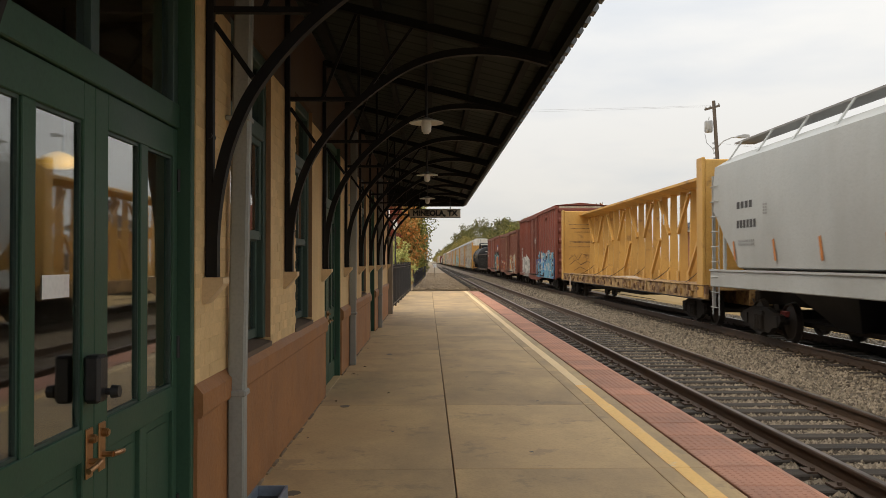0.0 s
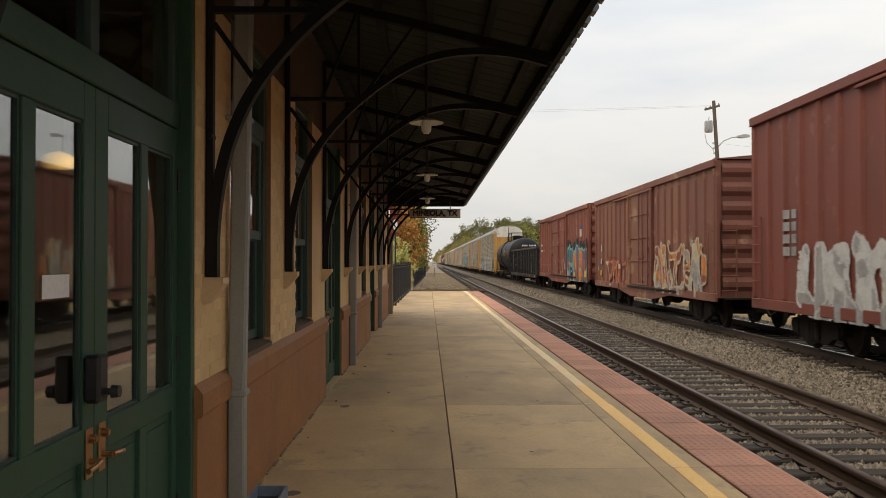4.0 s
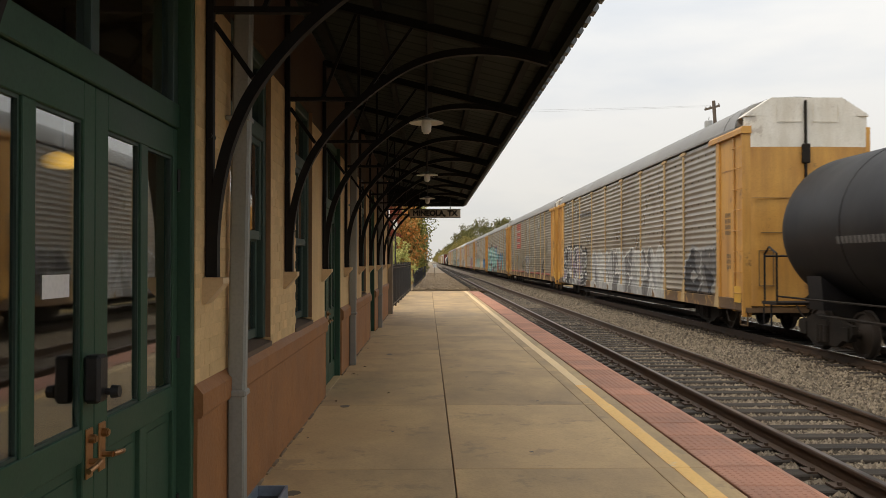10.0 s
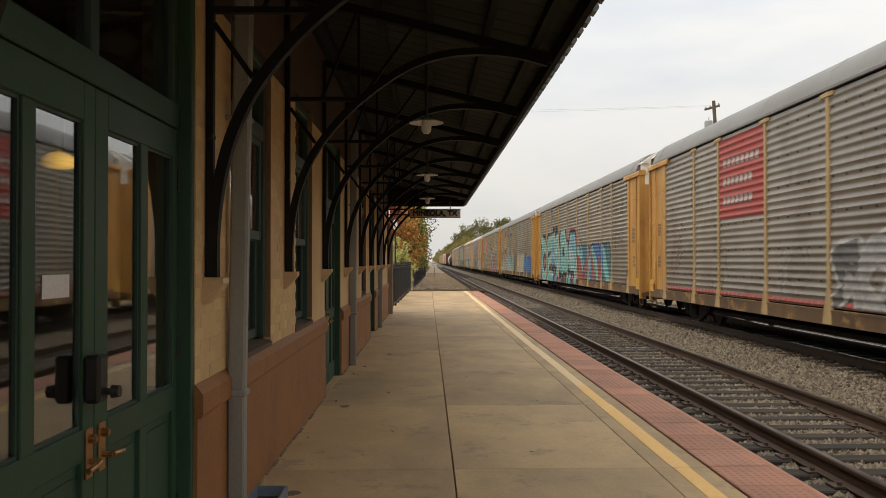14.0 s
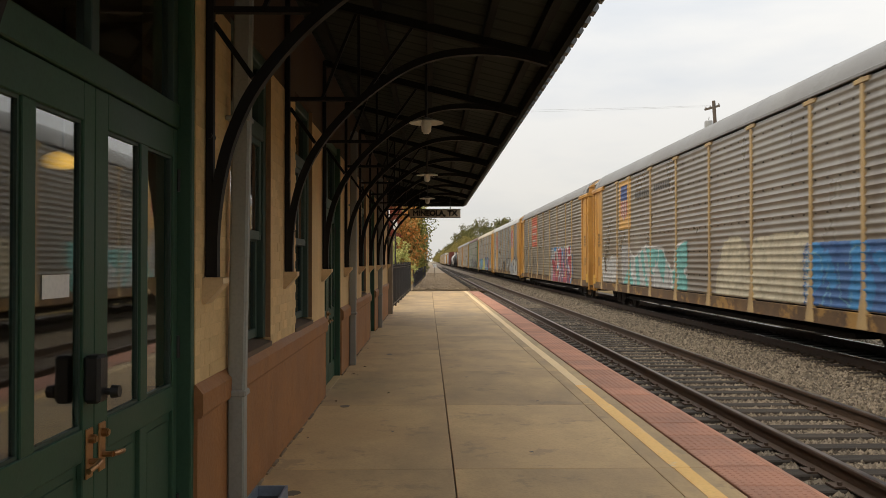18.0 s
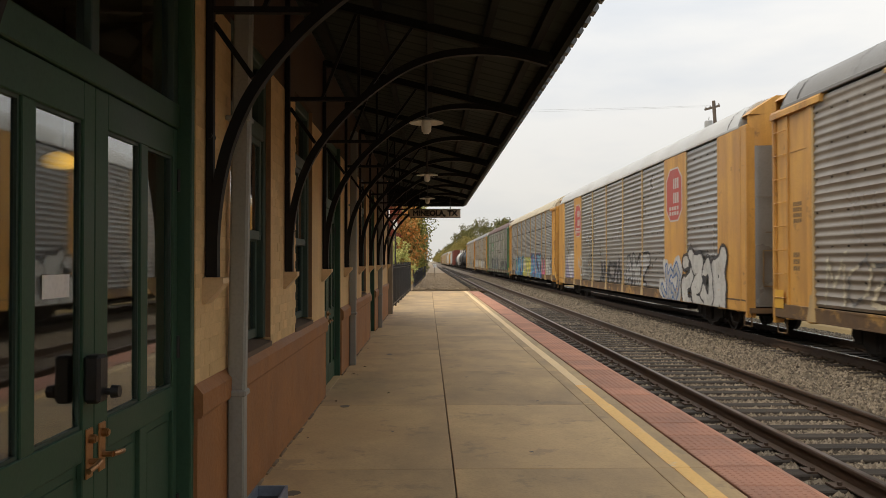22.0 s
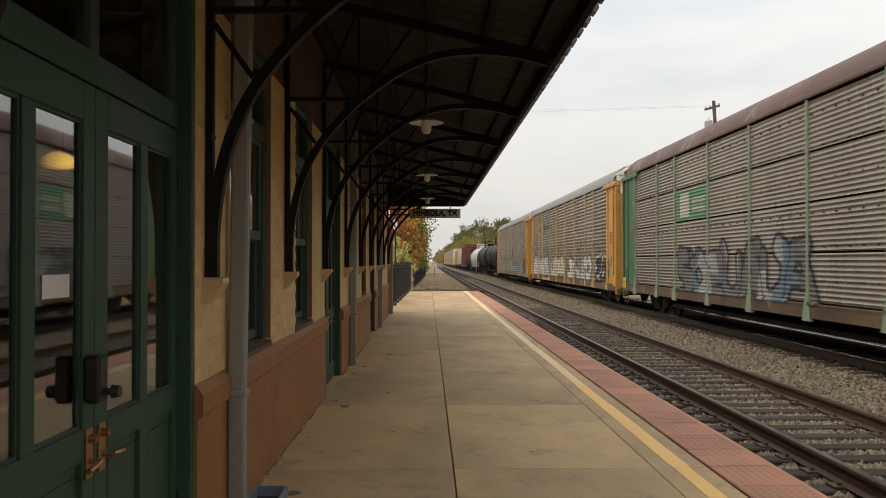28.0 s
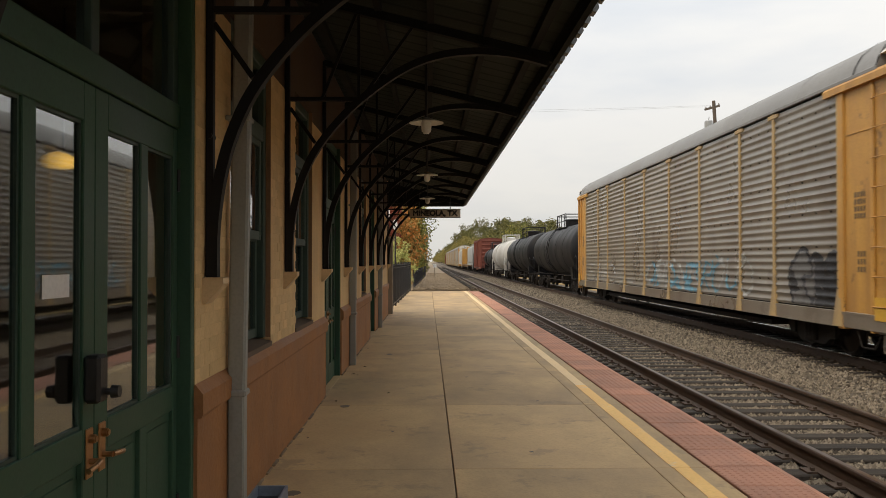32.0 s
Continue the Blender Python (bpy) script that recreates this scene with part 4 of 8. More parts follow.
AR_PALE = material("rack_post_pale", (0.44, 0.36, 0.22), (0.52, 0.43, 0.27), 0.6, scale=1.5, fine=30, dirt=(0.3, 0.24, 0.15), dirt_amount=0.5, dirt_scale=(1, 1, 0.3))
AR_SILL = material("rack_sill_yellow", (0.1, 0.06, 0.032), (0.21, 0.125, 0.055), 0.7, scale=1.4, fine=25, bump=0.15, dirt=(0.075, 0.045, 0.028), dirt_amount=0.9, dirt_scale=(1, 0.7, 0.5), spot=(0.44, 0.25, 0.07), spot_amount=0.75, spot_scale=1.1, spot_at=0.55)
SILL_DARK = material("dark_rusty_sill", (0.09, 0.06, 0.04), (0.19, 0.12, 0.07), 0.75, scale=1.2, fine=25, bump=0.15, dirt=(0.06, 0.042, 0.03), dirt_amount=0.8, spot=(0.3, 0.26, 0.2), spot_amount=0.6, spot_scale=1.8)
AR_GREEN = material("rack_green", (0.038, 0.15, 0.065), (0.058, 0.205, 0.092), 0.5, scale=1.2, fine=30, dirt=(0.06, 0.08, 0.045), dirt_amount=0.75, dirt_scale=(1.6, 1.6, 0.25), spot=(0.3, 0.33, 0.3), spot_amount=0.4, spot_scale=1.6)
AR_GREENPOST = material("rack_post_green", (0.2, 0.29, 0.19), (0.27, 0.35, 0.24), 0.6, scale=1.5, fine=30, dirt=(0.3, 0.25, 0.19), dirt_amount=0.6)
WHITE_PAINT = material("white_paint", (0.74, 0.71, 0.63), (0.84, 0.81, 0.74), 0.55, scale=1.5, fine=30, dirt=(0.45, 0.38, 0.27), dirt_amount=0.55, dirt_scale=(1, 1, 0.3), spot=RUST, spot_amount=0.3)
PANEL_A = material("weathered_panel", (0.195, 0.172, 0.134), (0.295, 0.262, 0.21), 0.32, metal=0.15, spec=1.0, scale=0.5, fine=25, bump=0.08, dirt=(0.13, 0.1, 0.07), dirt_amount=0.75, dirt_scale=(1, 0.9, 0.25), spot=(0.12, 0.088, 0.06), spot_amount=0.5, spot_scale=0.45, spot_at=0.54, vary=0.1)
PANEL_B = material("grey_panel", (0.175, 0.174, 0.167), (0.262, 0.261, 0.251), 0.32, metal=0.15, spec=1.0, scale=0.5, fine=25, bump=0.08, dirt=(0.13, 0.11, 0.09), dirt_amount=0.6, dirt_scale=(1, 0.9, 0.25), vary=0.06)
PANEL_C = material("brown_grey_panel", (0.18, 0.149, 0.113), (0.268, 0.229, 0.18), 0.33, metal=0.15, spec=1.0, scale=0.5, fine=25, bump=0.08, dirt=(0.12, 0.088, 0.06), dirt_amount=0.75, dirt_scale=(1, 0.9, 0.25), spot=(0.11, 0.08, 0.055), spot_amount=0.5, spot_scale=0.45, spot_at=0.54, vary=0.1)
ROOF_GREY = material("rack_roof_grey", (0.24, 0.235, 0.225), (0.31, 0.305, 0.29), 0.55, metal=0.2, scale=0.4, fine=20, bump=0.05, dirt=(0.17, 0.155, 0.135), dirt_amount=0.5, dirt_scale=(0.5, 1.2, 1))
ROOF_PALE = material("rack_roof_pale", (0.52, 0.52, 0.5), (0.62, 0.62, 0.6), 0.5, metal=0.2, scale=0.4, fine=20, dirt=(0.38, 0.35, 0.3), dirt_amount=0.4)
ROOF_CREAM = material("rack_roof_cream", (0.54, 0.47, 0.33), (0.63, 0.55, 0.4), 0.6, scale=0.4, fine=20, dirt=(0.4, 0.33, 0.22), dirt_amount=0.4)
ROOF_BROWN = material("rack_roof_brown", (0.11, 0.055, 0.045), (0.15, 0.075, 0.06), 0.65, scale=0.4, fine=20, dirt=(0.2, 0.15, 0.13), dirt_amount=0.4, spot=(0.4, 0.37, 0.33), spot_amount=0.3, spot_scale=0.7)
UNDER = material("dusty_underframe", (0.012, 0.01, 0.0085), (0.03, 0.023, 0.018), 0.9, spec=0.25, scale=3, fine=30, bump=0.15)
WHEEL = material("wheel_steel", (0.03, 0.023, 0.019), (0.055, 0.043, 0.035), 0.65, metal=0.3, scale=4)
# Near-black: the shade inside the racks is put into the colour
DARK_GAP = material("dark_inside", (0.012, 0.011, 0.01), (0.02, 0.018, 0.016), 0.9)
BOX_RED = material("boxcar_oxide_red", (0.17, 0.041, 0.025), (0.225, 0.06, 0.036), 0.65, scale=0.8, fine=25, bump=0.08, dirt=(0.11, 0.042, 0.032), dirt_amount=0.55, dirt_scale=(1, 1, 0.2), spot=(0.28, 0.2, 0.17), spot_amount=0.25, spot_scale=1.6)
BOX_DARK = material("boxcar_brown", (0.155, 0.052, 0.036), (0.2, 0.072, 0.046), 0.7, scale=0.8, fine=25, bump=0.08, dirt=(0.34, 0.17, 0.08), dirt_amount=0.45, dirt_scale=(1, 1, 0.12), spot=(0.42, 0.26, 0.14), spot_amount=0.5, spot_scale=0.9)
BOX_ORANGE = material("boxcar_faded_red", (0.185, 0.052, 0.031), (0.245, 0.074, 0.044), 0.65, scale=0.7, fine=25, bump=0.08, dirt=(0.13, 0.048, 0.033), dirt_amount=0.65, dirt_scale=(1, 1, 0.2), spot=(0.46, 0.26, 0.19), spot_amount=0.5, spot_scale=1.5)
GON_BLACK = material("gondola_black", (0.013, 0.0125, 0.012), (0.026, 0.024, 0.022), 0.7, spec=0.25, scale=0.8, fine=25, bump=0.1, dirt=(0.1, 0.085, 0.075), dirt_amount=0.5, dirt_scale=(1, 1, 0.2), spot=(0.2, 0.17, 0.15), spot_amount=0.3)
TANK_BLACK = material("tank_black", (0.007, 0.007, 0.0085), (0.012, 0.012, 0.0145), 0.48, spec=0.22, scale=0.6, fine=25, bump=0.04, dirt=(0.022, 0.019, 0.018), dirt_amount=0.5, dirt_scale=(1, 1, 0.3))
TANK_WHITE = material("tank_white", (0.55, 0.54, 0.5), (0.66, 0.65, 0.62), 0.45, scale=0.6, fine=25, dirt=(0.32, 0.27, 0.22), dirt_amount=0.5, dirt_scale=(1, 1, 0.3))
HOPPER_GREY = material("hopper_grey", (0.41, 0.43, 0.42), (0.49, 0.51, 0.5), 0.5, scale=0.5, fine=25, bump=0.04, dirt=(0.26, 0.24, 0.21), dirt_amount=0.4, dirt_scale=(1, 0.8, 0.25))
BEAM_YELLOW = material("centerbeam_yellow", (0.56, 0.31, 0.075), (0.68, 0.4, 0.11), 0.55, scale=1.0, fine=25, bump=0.06, dirt=(0.34, 0.19, 0.06), dirt_amount=0.55, dirt_scale=(1, 1, 0.25), spot=RUST, spot_amount=0.45, spot_scale=1.7)
BEAM_RUST = material("centerbeam_rusty_sill", (0.34, 0.2, 0.07), (0.5, 0.34, 0.15), 0.75, scale=2.2, fine=25, bump=0.2, dirt=(0.13, 0.065, 0.035), dirt_amount=0.95, dirt_scale=(1, 1, 1.5), spot=(0.11, 0.05, 0.028), spot_amount=0.85, spot_scale=2.5, spot_at=0.5)
STRAP = material("pale_strap", (0.36, 0.27, 0.19), (0.46, 0.36, 0.26), 0.8, scale=4)


def paint(name, c, rough=0.55):
    return material(name, tuple(0.85 * k for k in c), c, rough, scale=2.0, fine=20, bump=0.03, dirt=tuple(0.55 * k + 0.06 for k in c), dirt_amount=0.4, dirt_scale=(1, 1, 0.4))


def spray(name, c):
    """Sprayed paint, thin and worn through in places."""
    m = paint(name, c, 0.6)
    n, l = m.node_tree.nodes, m.node_tree.links
    co, nz_, mr = n.new("ShaderNodeTexCoord"), n.new("ShaderNodeTexNoise"), n.new("ShaderNodeMapRange")
    nz_.inputs["Scale"].default_value, nz_.inputs["Detail"].default_value, nz_.inputs["Roughness"].default_value = 3.5, 6.0, 0.7
    mr.inputs["From Min"].default_value, mr.inputs["From Max"].default_value = 0.3, 0.55
    mr.inputs["To Min"].default_value, mr.inputs["To Max"].default_value = 0.66, 0.97
    l.new(co.outputs["Object"], nz_.inputs["Vector"])
    l.new(nz_.outputs["Fac"], mr.inputs["Value"])
    l.new(mr.outputs[0], n["Principled BSDF"].inputs["Alpha"])
    return m


P_TEAL, P_BLUE, P_SKY = spray("teal_spray", (0.17, 0.46, 0.43)), spray("blue_spray", (0.05, 0.14, 0.36)), spray("sky_spray", (0.16, 0.38, 0.52))
P_WHITE, P_BLACK, P_RED = spray("white_spray", (0.6, 0.6, 0.57)), spray("black_spray", (0.022, 0.022, 0.026)), spray("red_spray", (0.42, 0.07, 0.085))
P_PINK, P_YELLOW, P_GREY = spray("pink_spray", (0.55, 0.12, 0.2)), spray("yellow_spray", (0.62, 0.54, 0.1)), spray("grey_spray", (0.36, 0.36, 0.35))
P_ORANGE, P_CREAM, P_GREEN = spray("orange_spray", (0.6, 0.22, 0.05)), spray("cream_spray", (0.56, 0.5, 0.36)), spray("green_spray", (0.06, 0.28, 0.2))
P_PURPLE, P_DEEP, P_BRIGHT = spray("purple_spray", (0.17, 0.12, 0.19)), spray("deep_teal_spray", (0.06, 0.15, 0.17)), spray("bright_blue_spray", (0.04, 0.25, 0.55))
SIGN_RED, SIGN_YEL, SIGN_GRN = paint("sign_red", (0.46, 0.075, 0.06)), paint("sign_yellow", (0.62, 0.35, 0.09)), paint("sign_green", (0.08, 0.27, 0.12))
P_SLATE = spray("slate_blue_spray", (0.12, 0.19, 0.25))
P_LILAC = spray("lilac_spray", (0.3, 0.28, 0.4))
P_SMOKE = spray("smoke_grey_spray", (0.15, 0.145, 0.14))
P_PALE, P_PALER = spray("chalk_spray", (0.06, 0.057, 0.054)), spray("silver_spray", (0.46, 0.46, 0.44))
STENCIL = paint("brown_stencil", (0.2, 0.125, 0.05))
SIGN_AMBER, P_RUST = paint("amber_reflective", (0.75, 0.42, 0.04)), spray("rust_red_spray", (0.34, 0.09, 0.06))
SIGN_ORANGE = paint("sign_orange_red", (0.56, 0.12, 0.06))
LETTER_WHITE, LETTER_BLACK, SIGN_BLUE = paint("lettering_white", (0.55, 0.5, 0.46)), paint("lettering_black", (0.03, 0.03, 0.03)), paint("sign_blue", (0.05, 0.09, 0.26))

SPEED = 12.1
CARS = []


def flat_side(x):
    return lambda y, z: x


def drape_rect(surf, y0, y1, z0, z1, lift, ny, nz):
    g = Geo()
    for j in range(nz + 1):
        z = z0 + (z1 - z0) * j / nz
        for i in range(ny + 1):
            y = y0 + (y1 - y0) * i / ny
            g.v.append((surf(y, z) - lift, y, z))
    for j in range(nz):
        for i in range(ny):
            a = j * (ny + 1) + i
            g.f.append((a, a + ny + 1, a + ny + 2, a + 1))
    return g


GLYPHS = [[(0.1, 1), (0.1, 0.2), (0.5, 0.0), (0.9, 0.25), (0.9, 1)], [(0.9, 0.85), (0.5, 1.0), (0.1, 0.7), (0.1, 0.25), (0.5, 0.0), (0.95, 0.2)],
          [(0.9, 0.95), (0.2, 1.0), (0.15, 0.6), (0.85, 0.45), (0.8, 0.05), (0.1, 0.0)], [(0.5, 1), (0.1, 0.7), (0.15, 0.2), (0.5, 0.0), (0.88, 0.3), (0.85, 0.75), (0.5, 1.0)],
          [(0.05, 0.0), (0.4, 1.0), (0.6, 1.0), (0.95, 0.0), (0.8, 0.4), (0.2, 0.4)], [(0.1, 0.0), (0.12, 1.0), (0.55, 0.4), (0.88, 1.0), (0.9, 0.0)], [(0.15, 1.0), (0.15, 0.05), (0.55, 0.0), (0.95, 0.15)],
          [(0.1, 0.95), (0.9, 1.0), (0.5, 0.5), (0.12, 0.05), (0.92, 0.0)], [(0.12, 0.0), (0.12, 1.0), (0.8, 0.85), (0.75, 0.55), (0.15, 0.5), (0.9, 0.0)]]


def smooth_noise(r, y, z, cell):
    """Random values on a coarse lattice, blended between its knots."""
    iy, iz = (y - y.min()) / cell, (z - z.min()) / cell
    k = r.uniform(0, 1, (int(iy.max()) + 3, int(iz.max()) + 3))
    a, b = iy.astype(int), iz.astype(int)
    u, v = iy - a, iz - b
    u, v = u * u * (3 - 2 * u), v * v * (3 - 2 * v)
    return (k[a, b] * (1 - u) + k[a + 1, b] * u) * (1 - v) + (k[a, b + 1] * (1 - u) + k[a + 1, b + 1] * u) * v


def graffiti(car, surf, y0, y1, z0, z1, n, fill, edge=None, halo=None, seed=1, fat=0.3, lift=0.012, shine=None, foot_z=0.95, layers=1, cell=0.026, haze=None, order=None, upright=False, bold=1.0, glow=0.22):
    """Abstract sprayed letter shapes on a side: bodies of angular strokes broken into coloured shards, with outlines and a ragged halo."""
    r = np.random.default_rng(seed)
    fills = list(fill) if isinstance(fill, (list, tuple)) else [fill]
    w = (y1 - y0) / n
    half = 0.5 * fat * min(1.25, w)
    thin = edge is None and halo is None
    if thin:
        half = max(0.02, half * 0.42)
    pad = 0.8 if haze else 0.45
    ny, nz = int((y1 - y0 + 2 * pad) / cell), int((z1 + pad - foot_z) / cell)
    yy, zz = np.meshgrid(y0 - pad + cell * (np.arange(ny) + 0.5), foot_z + cell * (np.arange(nz) + 0.5), indexing="ij")
    wob_y, wob_z = yy + 0.05 * (smooth_noise(r, yy, zz, 0.4) - 0.5), zz + 0.05 * (smooth_noise(r, yy, zz, 0.4) - 0.5)
    best, owner = np.full(yy.shape, 9.0), np.zeros(yy.shape, int)
    second = np.full(yy.shape, 9.0)
    sy, sz, sc = [], [], []
    for k in range(n):
        d = np.full(yy.shape, 9.0)
        for again in range(2 if thin and layers > 1 else 1):
            pick = int(r.integers(len(GLYPHS)))
            gl = GLYPHS[order[k % len(order)] if order else pick]
            hgt = (z1 - z0) * r.uniform(0.78, 1.0)
            zb = z0 + (z1 - z0 - hgt) * r.uniform(0, 1)
            lean, flip = r.uniform(-0.45, 0.45) * (0.25 if upright else 1.0), r.uniform() < 0.5 and not order
            pts = [(y0 + w * (k - 0.05 + 1.1 * ((1 - a if flip else a) + lean * (b - 0.5) + r.uniform(-0.08, 0.08))), zb + hgt * b) for a, b in gl]
            spike = pts[int(r.integers(len(pts)))]
            pairs = list(zip(pts[:-1], pts[1:])) + [(spike, (spike[0] + w * r.uniform(-0.6, 0.6), min(z1 + 0.1, spike[1] + (z1 - z0) * r.uniform(0.1, 0.4))))]
            for (a, b), (c, e) in pairs:
                t = np.clip(((wob_y - a) * (c - a) + (wob_z - b) * (e - b)) / ((c - a) ** 2 + (e - b) ** 2 + 1e-6), 0, 1)
                hw = half * (0.75 + 0.5 * r.uniform())
                d = np.minimum(d, np.hypot(wob_y - a - t * (c - a), wob_z - b - t * (e - b)) - hw)
        closer = d < best
        second = np.where(closer, best, np.minimum(second, d))
        owner = np.where(closer, k, owner)
        best = np.minimum(best, d)
        for q in range(4):
            sy.append(y0 + w * (k + r.uniform(0, 1)))
            sz.append(z0 + (z1 - z0) * r.uniform(0, 1))
            sc.append((k + q * 2) % len(fills) if q < 2 else int(r.integers(len(fills))))
    near = np.argmin((yy[..., None] - np.array(sy) - 0.4 * (zz[..., None] - np.array(sz))) ** 2 + 0.6 * (zz[..., None] - np.array(sz)) ** 2, -1)
    colour = np.array(sc)[near]
    line = bold * min(0.045, max(0.03, half * 0.2))
    worn = smooth_noise(r, yy, zz, 0.16) + 0.5 * smooth_noise(r, yy, zz, 0.07)
    keep = worn > (0.42 if thin else 0.2)
    best = np.where(yy < 0.06, 9.0, best)
    inside = (best < 0) & keep
    layer_list = []
    jig = r.uniform(-0.42, 0.42, (4096, 2))
    if haze:
        layer_list.append(("spray_haze", haze, (best < 0.02 + 0.5 * smooth_noise(r, yy, zz, 0.45)) & (best > 0) & (zz > z0 + 0.3), 0.0, "dark sprayed haze round the graffiti"))
    if halo:
        layer_list.append(("graffiti_halo", halo, (best < 0.1 + glow * smooth_noise(r, yy, zz, 0.35)) & (best >= -line), 0.002, "sprayed colour glow round the graffiti"))
    for i, m_ in enumerate(fills):
        layer_list.append(("graffiti", m_, inside & (colour == i) & ((best < -line) if edge else True), 0.004, "faded sprayed graffiti shapes"))
    if edge:
        layer_list.append(("graffiti_edge", edge, (np.abs(best) < line * 1.05) & keep | ((second - best < line * 1.2) & (best < 0)), 0.005, "sprayed outline of the letters"))
    if shine:
        layer_list.append(("graffiti_highlight", shine, (np.abs(best + half * 0.62) < line * 0.42) & (smooth_noise(r, yy, zz, 0.5) > 0.45), 0.007, "thin sprayed inner line"))
    for name, m_, mask, up_, label in layer_list:
        ii, jj = np.nonzero(mask)
        if not len(ii):
            continue
        ids = np.stack([ii * (nz + 1) + jj, (ii) * (nz + 1) + jj + 1, (ii + 1) * (nz + 1) + jj + 1, (ii + 1) * (nz + 1) + jj], 1)
        u, inv = np.unique(ids, return_inverse=True)
        g = Geo()
        for q in u.tolist():
            y, z = y0 - pad + cell * (q // (nz + 1)), foot_z + cell * (q % (nz + 1))
            y, z = y + cell * jig[q % 4096, 0], max(foot_z, z + cell * jig[q % 4096, 1])
            g.v.append((surf(y, z) - lift - up_, y, z))
        g.f = inv.reshape(-1, 4).tolist()
        tagged(part(name, g, m_, car, label), kind="stuff")


def marks(car, surf, y0, y1, z0, z1, count, m_, lift=0.012, name="lettering", rows=1):
    """Unreadable or private writing as plain upright bars; the first bar stands at y1."""
    g = Geo()
    h = (z1 - z0) / rows
    for rw in range(rows):
        w = (y1 - y0) / count
        for i in range(count):
            a = y1 - w * (i + 0.85)
            q = drape_rect(surf, a, a + w * 0.7, z0 + h * rw, z0 + h * (rw + 0.72), lift, 1, max(1, int(h * 0.72 / 0.03)))
            g.add(q.v, q.f)
    return tagged(part(name, g, m_, car, "painted lettering as plain bars"), kind="stuff")


# ---------------------------------------------------------------- train: running gear
def wheelset_mesh():
    g = Geo()
    prof = [(0.09, -0.09), (0.13, -0.07), (0.36, -0.02), (0.385, -0.06), (0.42, -0.06), (0.425, 0.05), (0.455, 0.055), (0.455, 0.075), (0.36, 0.07), (0.34, 0.03), (0.13, 0.05), (0.09, 0.08)]
    g.lathe(prof, (-0.755, 0, 0), 0, 26)
    g.lathe([(r, -x) for r, x in prof][::-1], (0.755, 0, 0), 0, 26)
    g.cyl((-0.98, 0, 0), (0.98, 0, 0), 0.075, n=10)
    for s in (-1, 1):
        g.cyl((s * 0.98, 0, 0), (s * 1.09, 0, 0), 0.11, n=12)
        for k in range(3):
            a = k * 2.094
            g.cyl((s * 1.09, 0.06 * math.cos(a), 0.06 * math.sin(a)), (s * 1.105, 0.06 * math.cos(a), 0.06 * math.sin(a)), 0.018, n=6)
    return g.mesh("wheelset", WHEEL, True)


def truck_mesh():
    g = Geo()
    for s in (-1, 1):
        x0, x1 = (s * 1.06 - 0.055, s * 1.06 + 0.055)
        outline = [(-1.12, 0.02), (-1.1, 0.16), (-0.8, 0.2), (-0.45, 0.3), (0.45, 0.3), (0.8, 0.2), (1.1, 0.16), (1.12, 0.02), (1.0, -0.1), (0.75, -0.12), (0.5, -0.26), (-0.5, -0.26), (-0.75, -0.12), (-1.0, -0.1)]
        g.prism(outline, 0, x0, x1)
        for k in (-0.16, 0.0, 0.16):
            g.cyl((s * 1.135, k, -0.2), (s * 1.135, k, 0.12), 0.065, n=10)
        g.box(s * 1.1 - 0.03, s * 1.1 + 0.09, -0.26, 0.26, 0.12, 0.2)
        for q in (-0.86, 0.86):
            g.box(s * 1.06 - 0.08, s * 1.06 + 0.08, q - 0.13, q + 0.13, -0.12, 0.13)
            g.box(s * 0.755 - 0.06, s * 0.755 + 0.06, q * 0.42 - 0.03, q * 0.42 + 0.03, -0.2, 0.2)
    g.box(-1.15, 1.15, -0.2, 0.2, -0.05, 0.22)
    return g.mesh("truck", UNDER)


WHEELSET, TRUCK = wheelset_mesh(), truck_mesh()
FRONT_WHEELS, REAR_WHEELS = [], []


def trucks(car, ys):
    for y in ys:
        t = part("truck", TRUCK, None, car, "dusty black two-axle truck")
        t.location = (0, y, 0.44)
        for dy, keep in ((-0.86, FRONT_WHEELS), (0.86, REAR_WHEELS)):
            w = part("wheelset", WHEELSET, None, t)
            w.location = (0, dy, 0)
            keep.append(w)


def couplers(car, L, z=0.86):
    for y, s in ((0, -1), (L, 1)):
        g = Geo().box(-0.09, 0.09, min(y, y + s * 0.5), max(y, y + s * 0.5), z - 0.1, z + 0.1).cbox(-0.16, 0.14, min(y + s * 0.42, y + s * 0.68), max(y + s * 0.42, y + s * 0.68), z - 0.16, z + 0.16, 0.03)
        part("coupler", g, UNDER, car, "rusty knuckle coupler")
        part("air_hose", Geo().tube([(-0.3, y, z - 0.05), (-0.3, y + s * 0.25, z - 0.25), (-0.28, y + s * 0.5, z - 0.42), (-0.15, y + s * 0.6, z - 0.3)], 0.02, 6), UNDER, car)


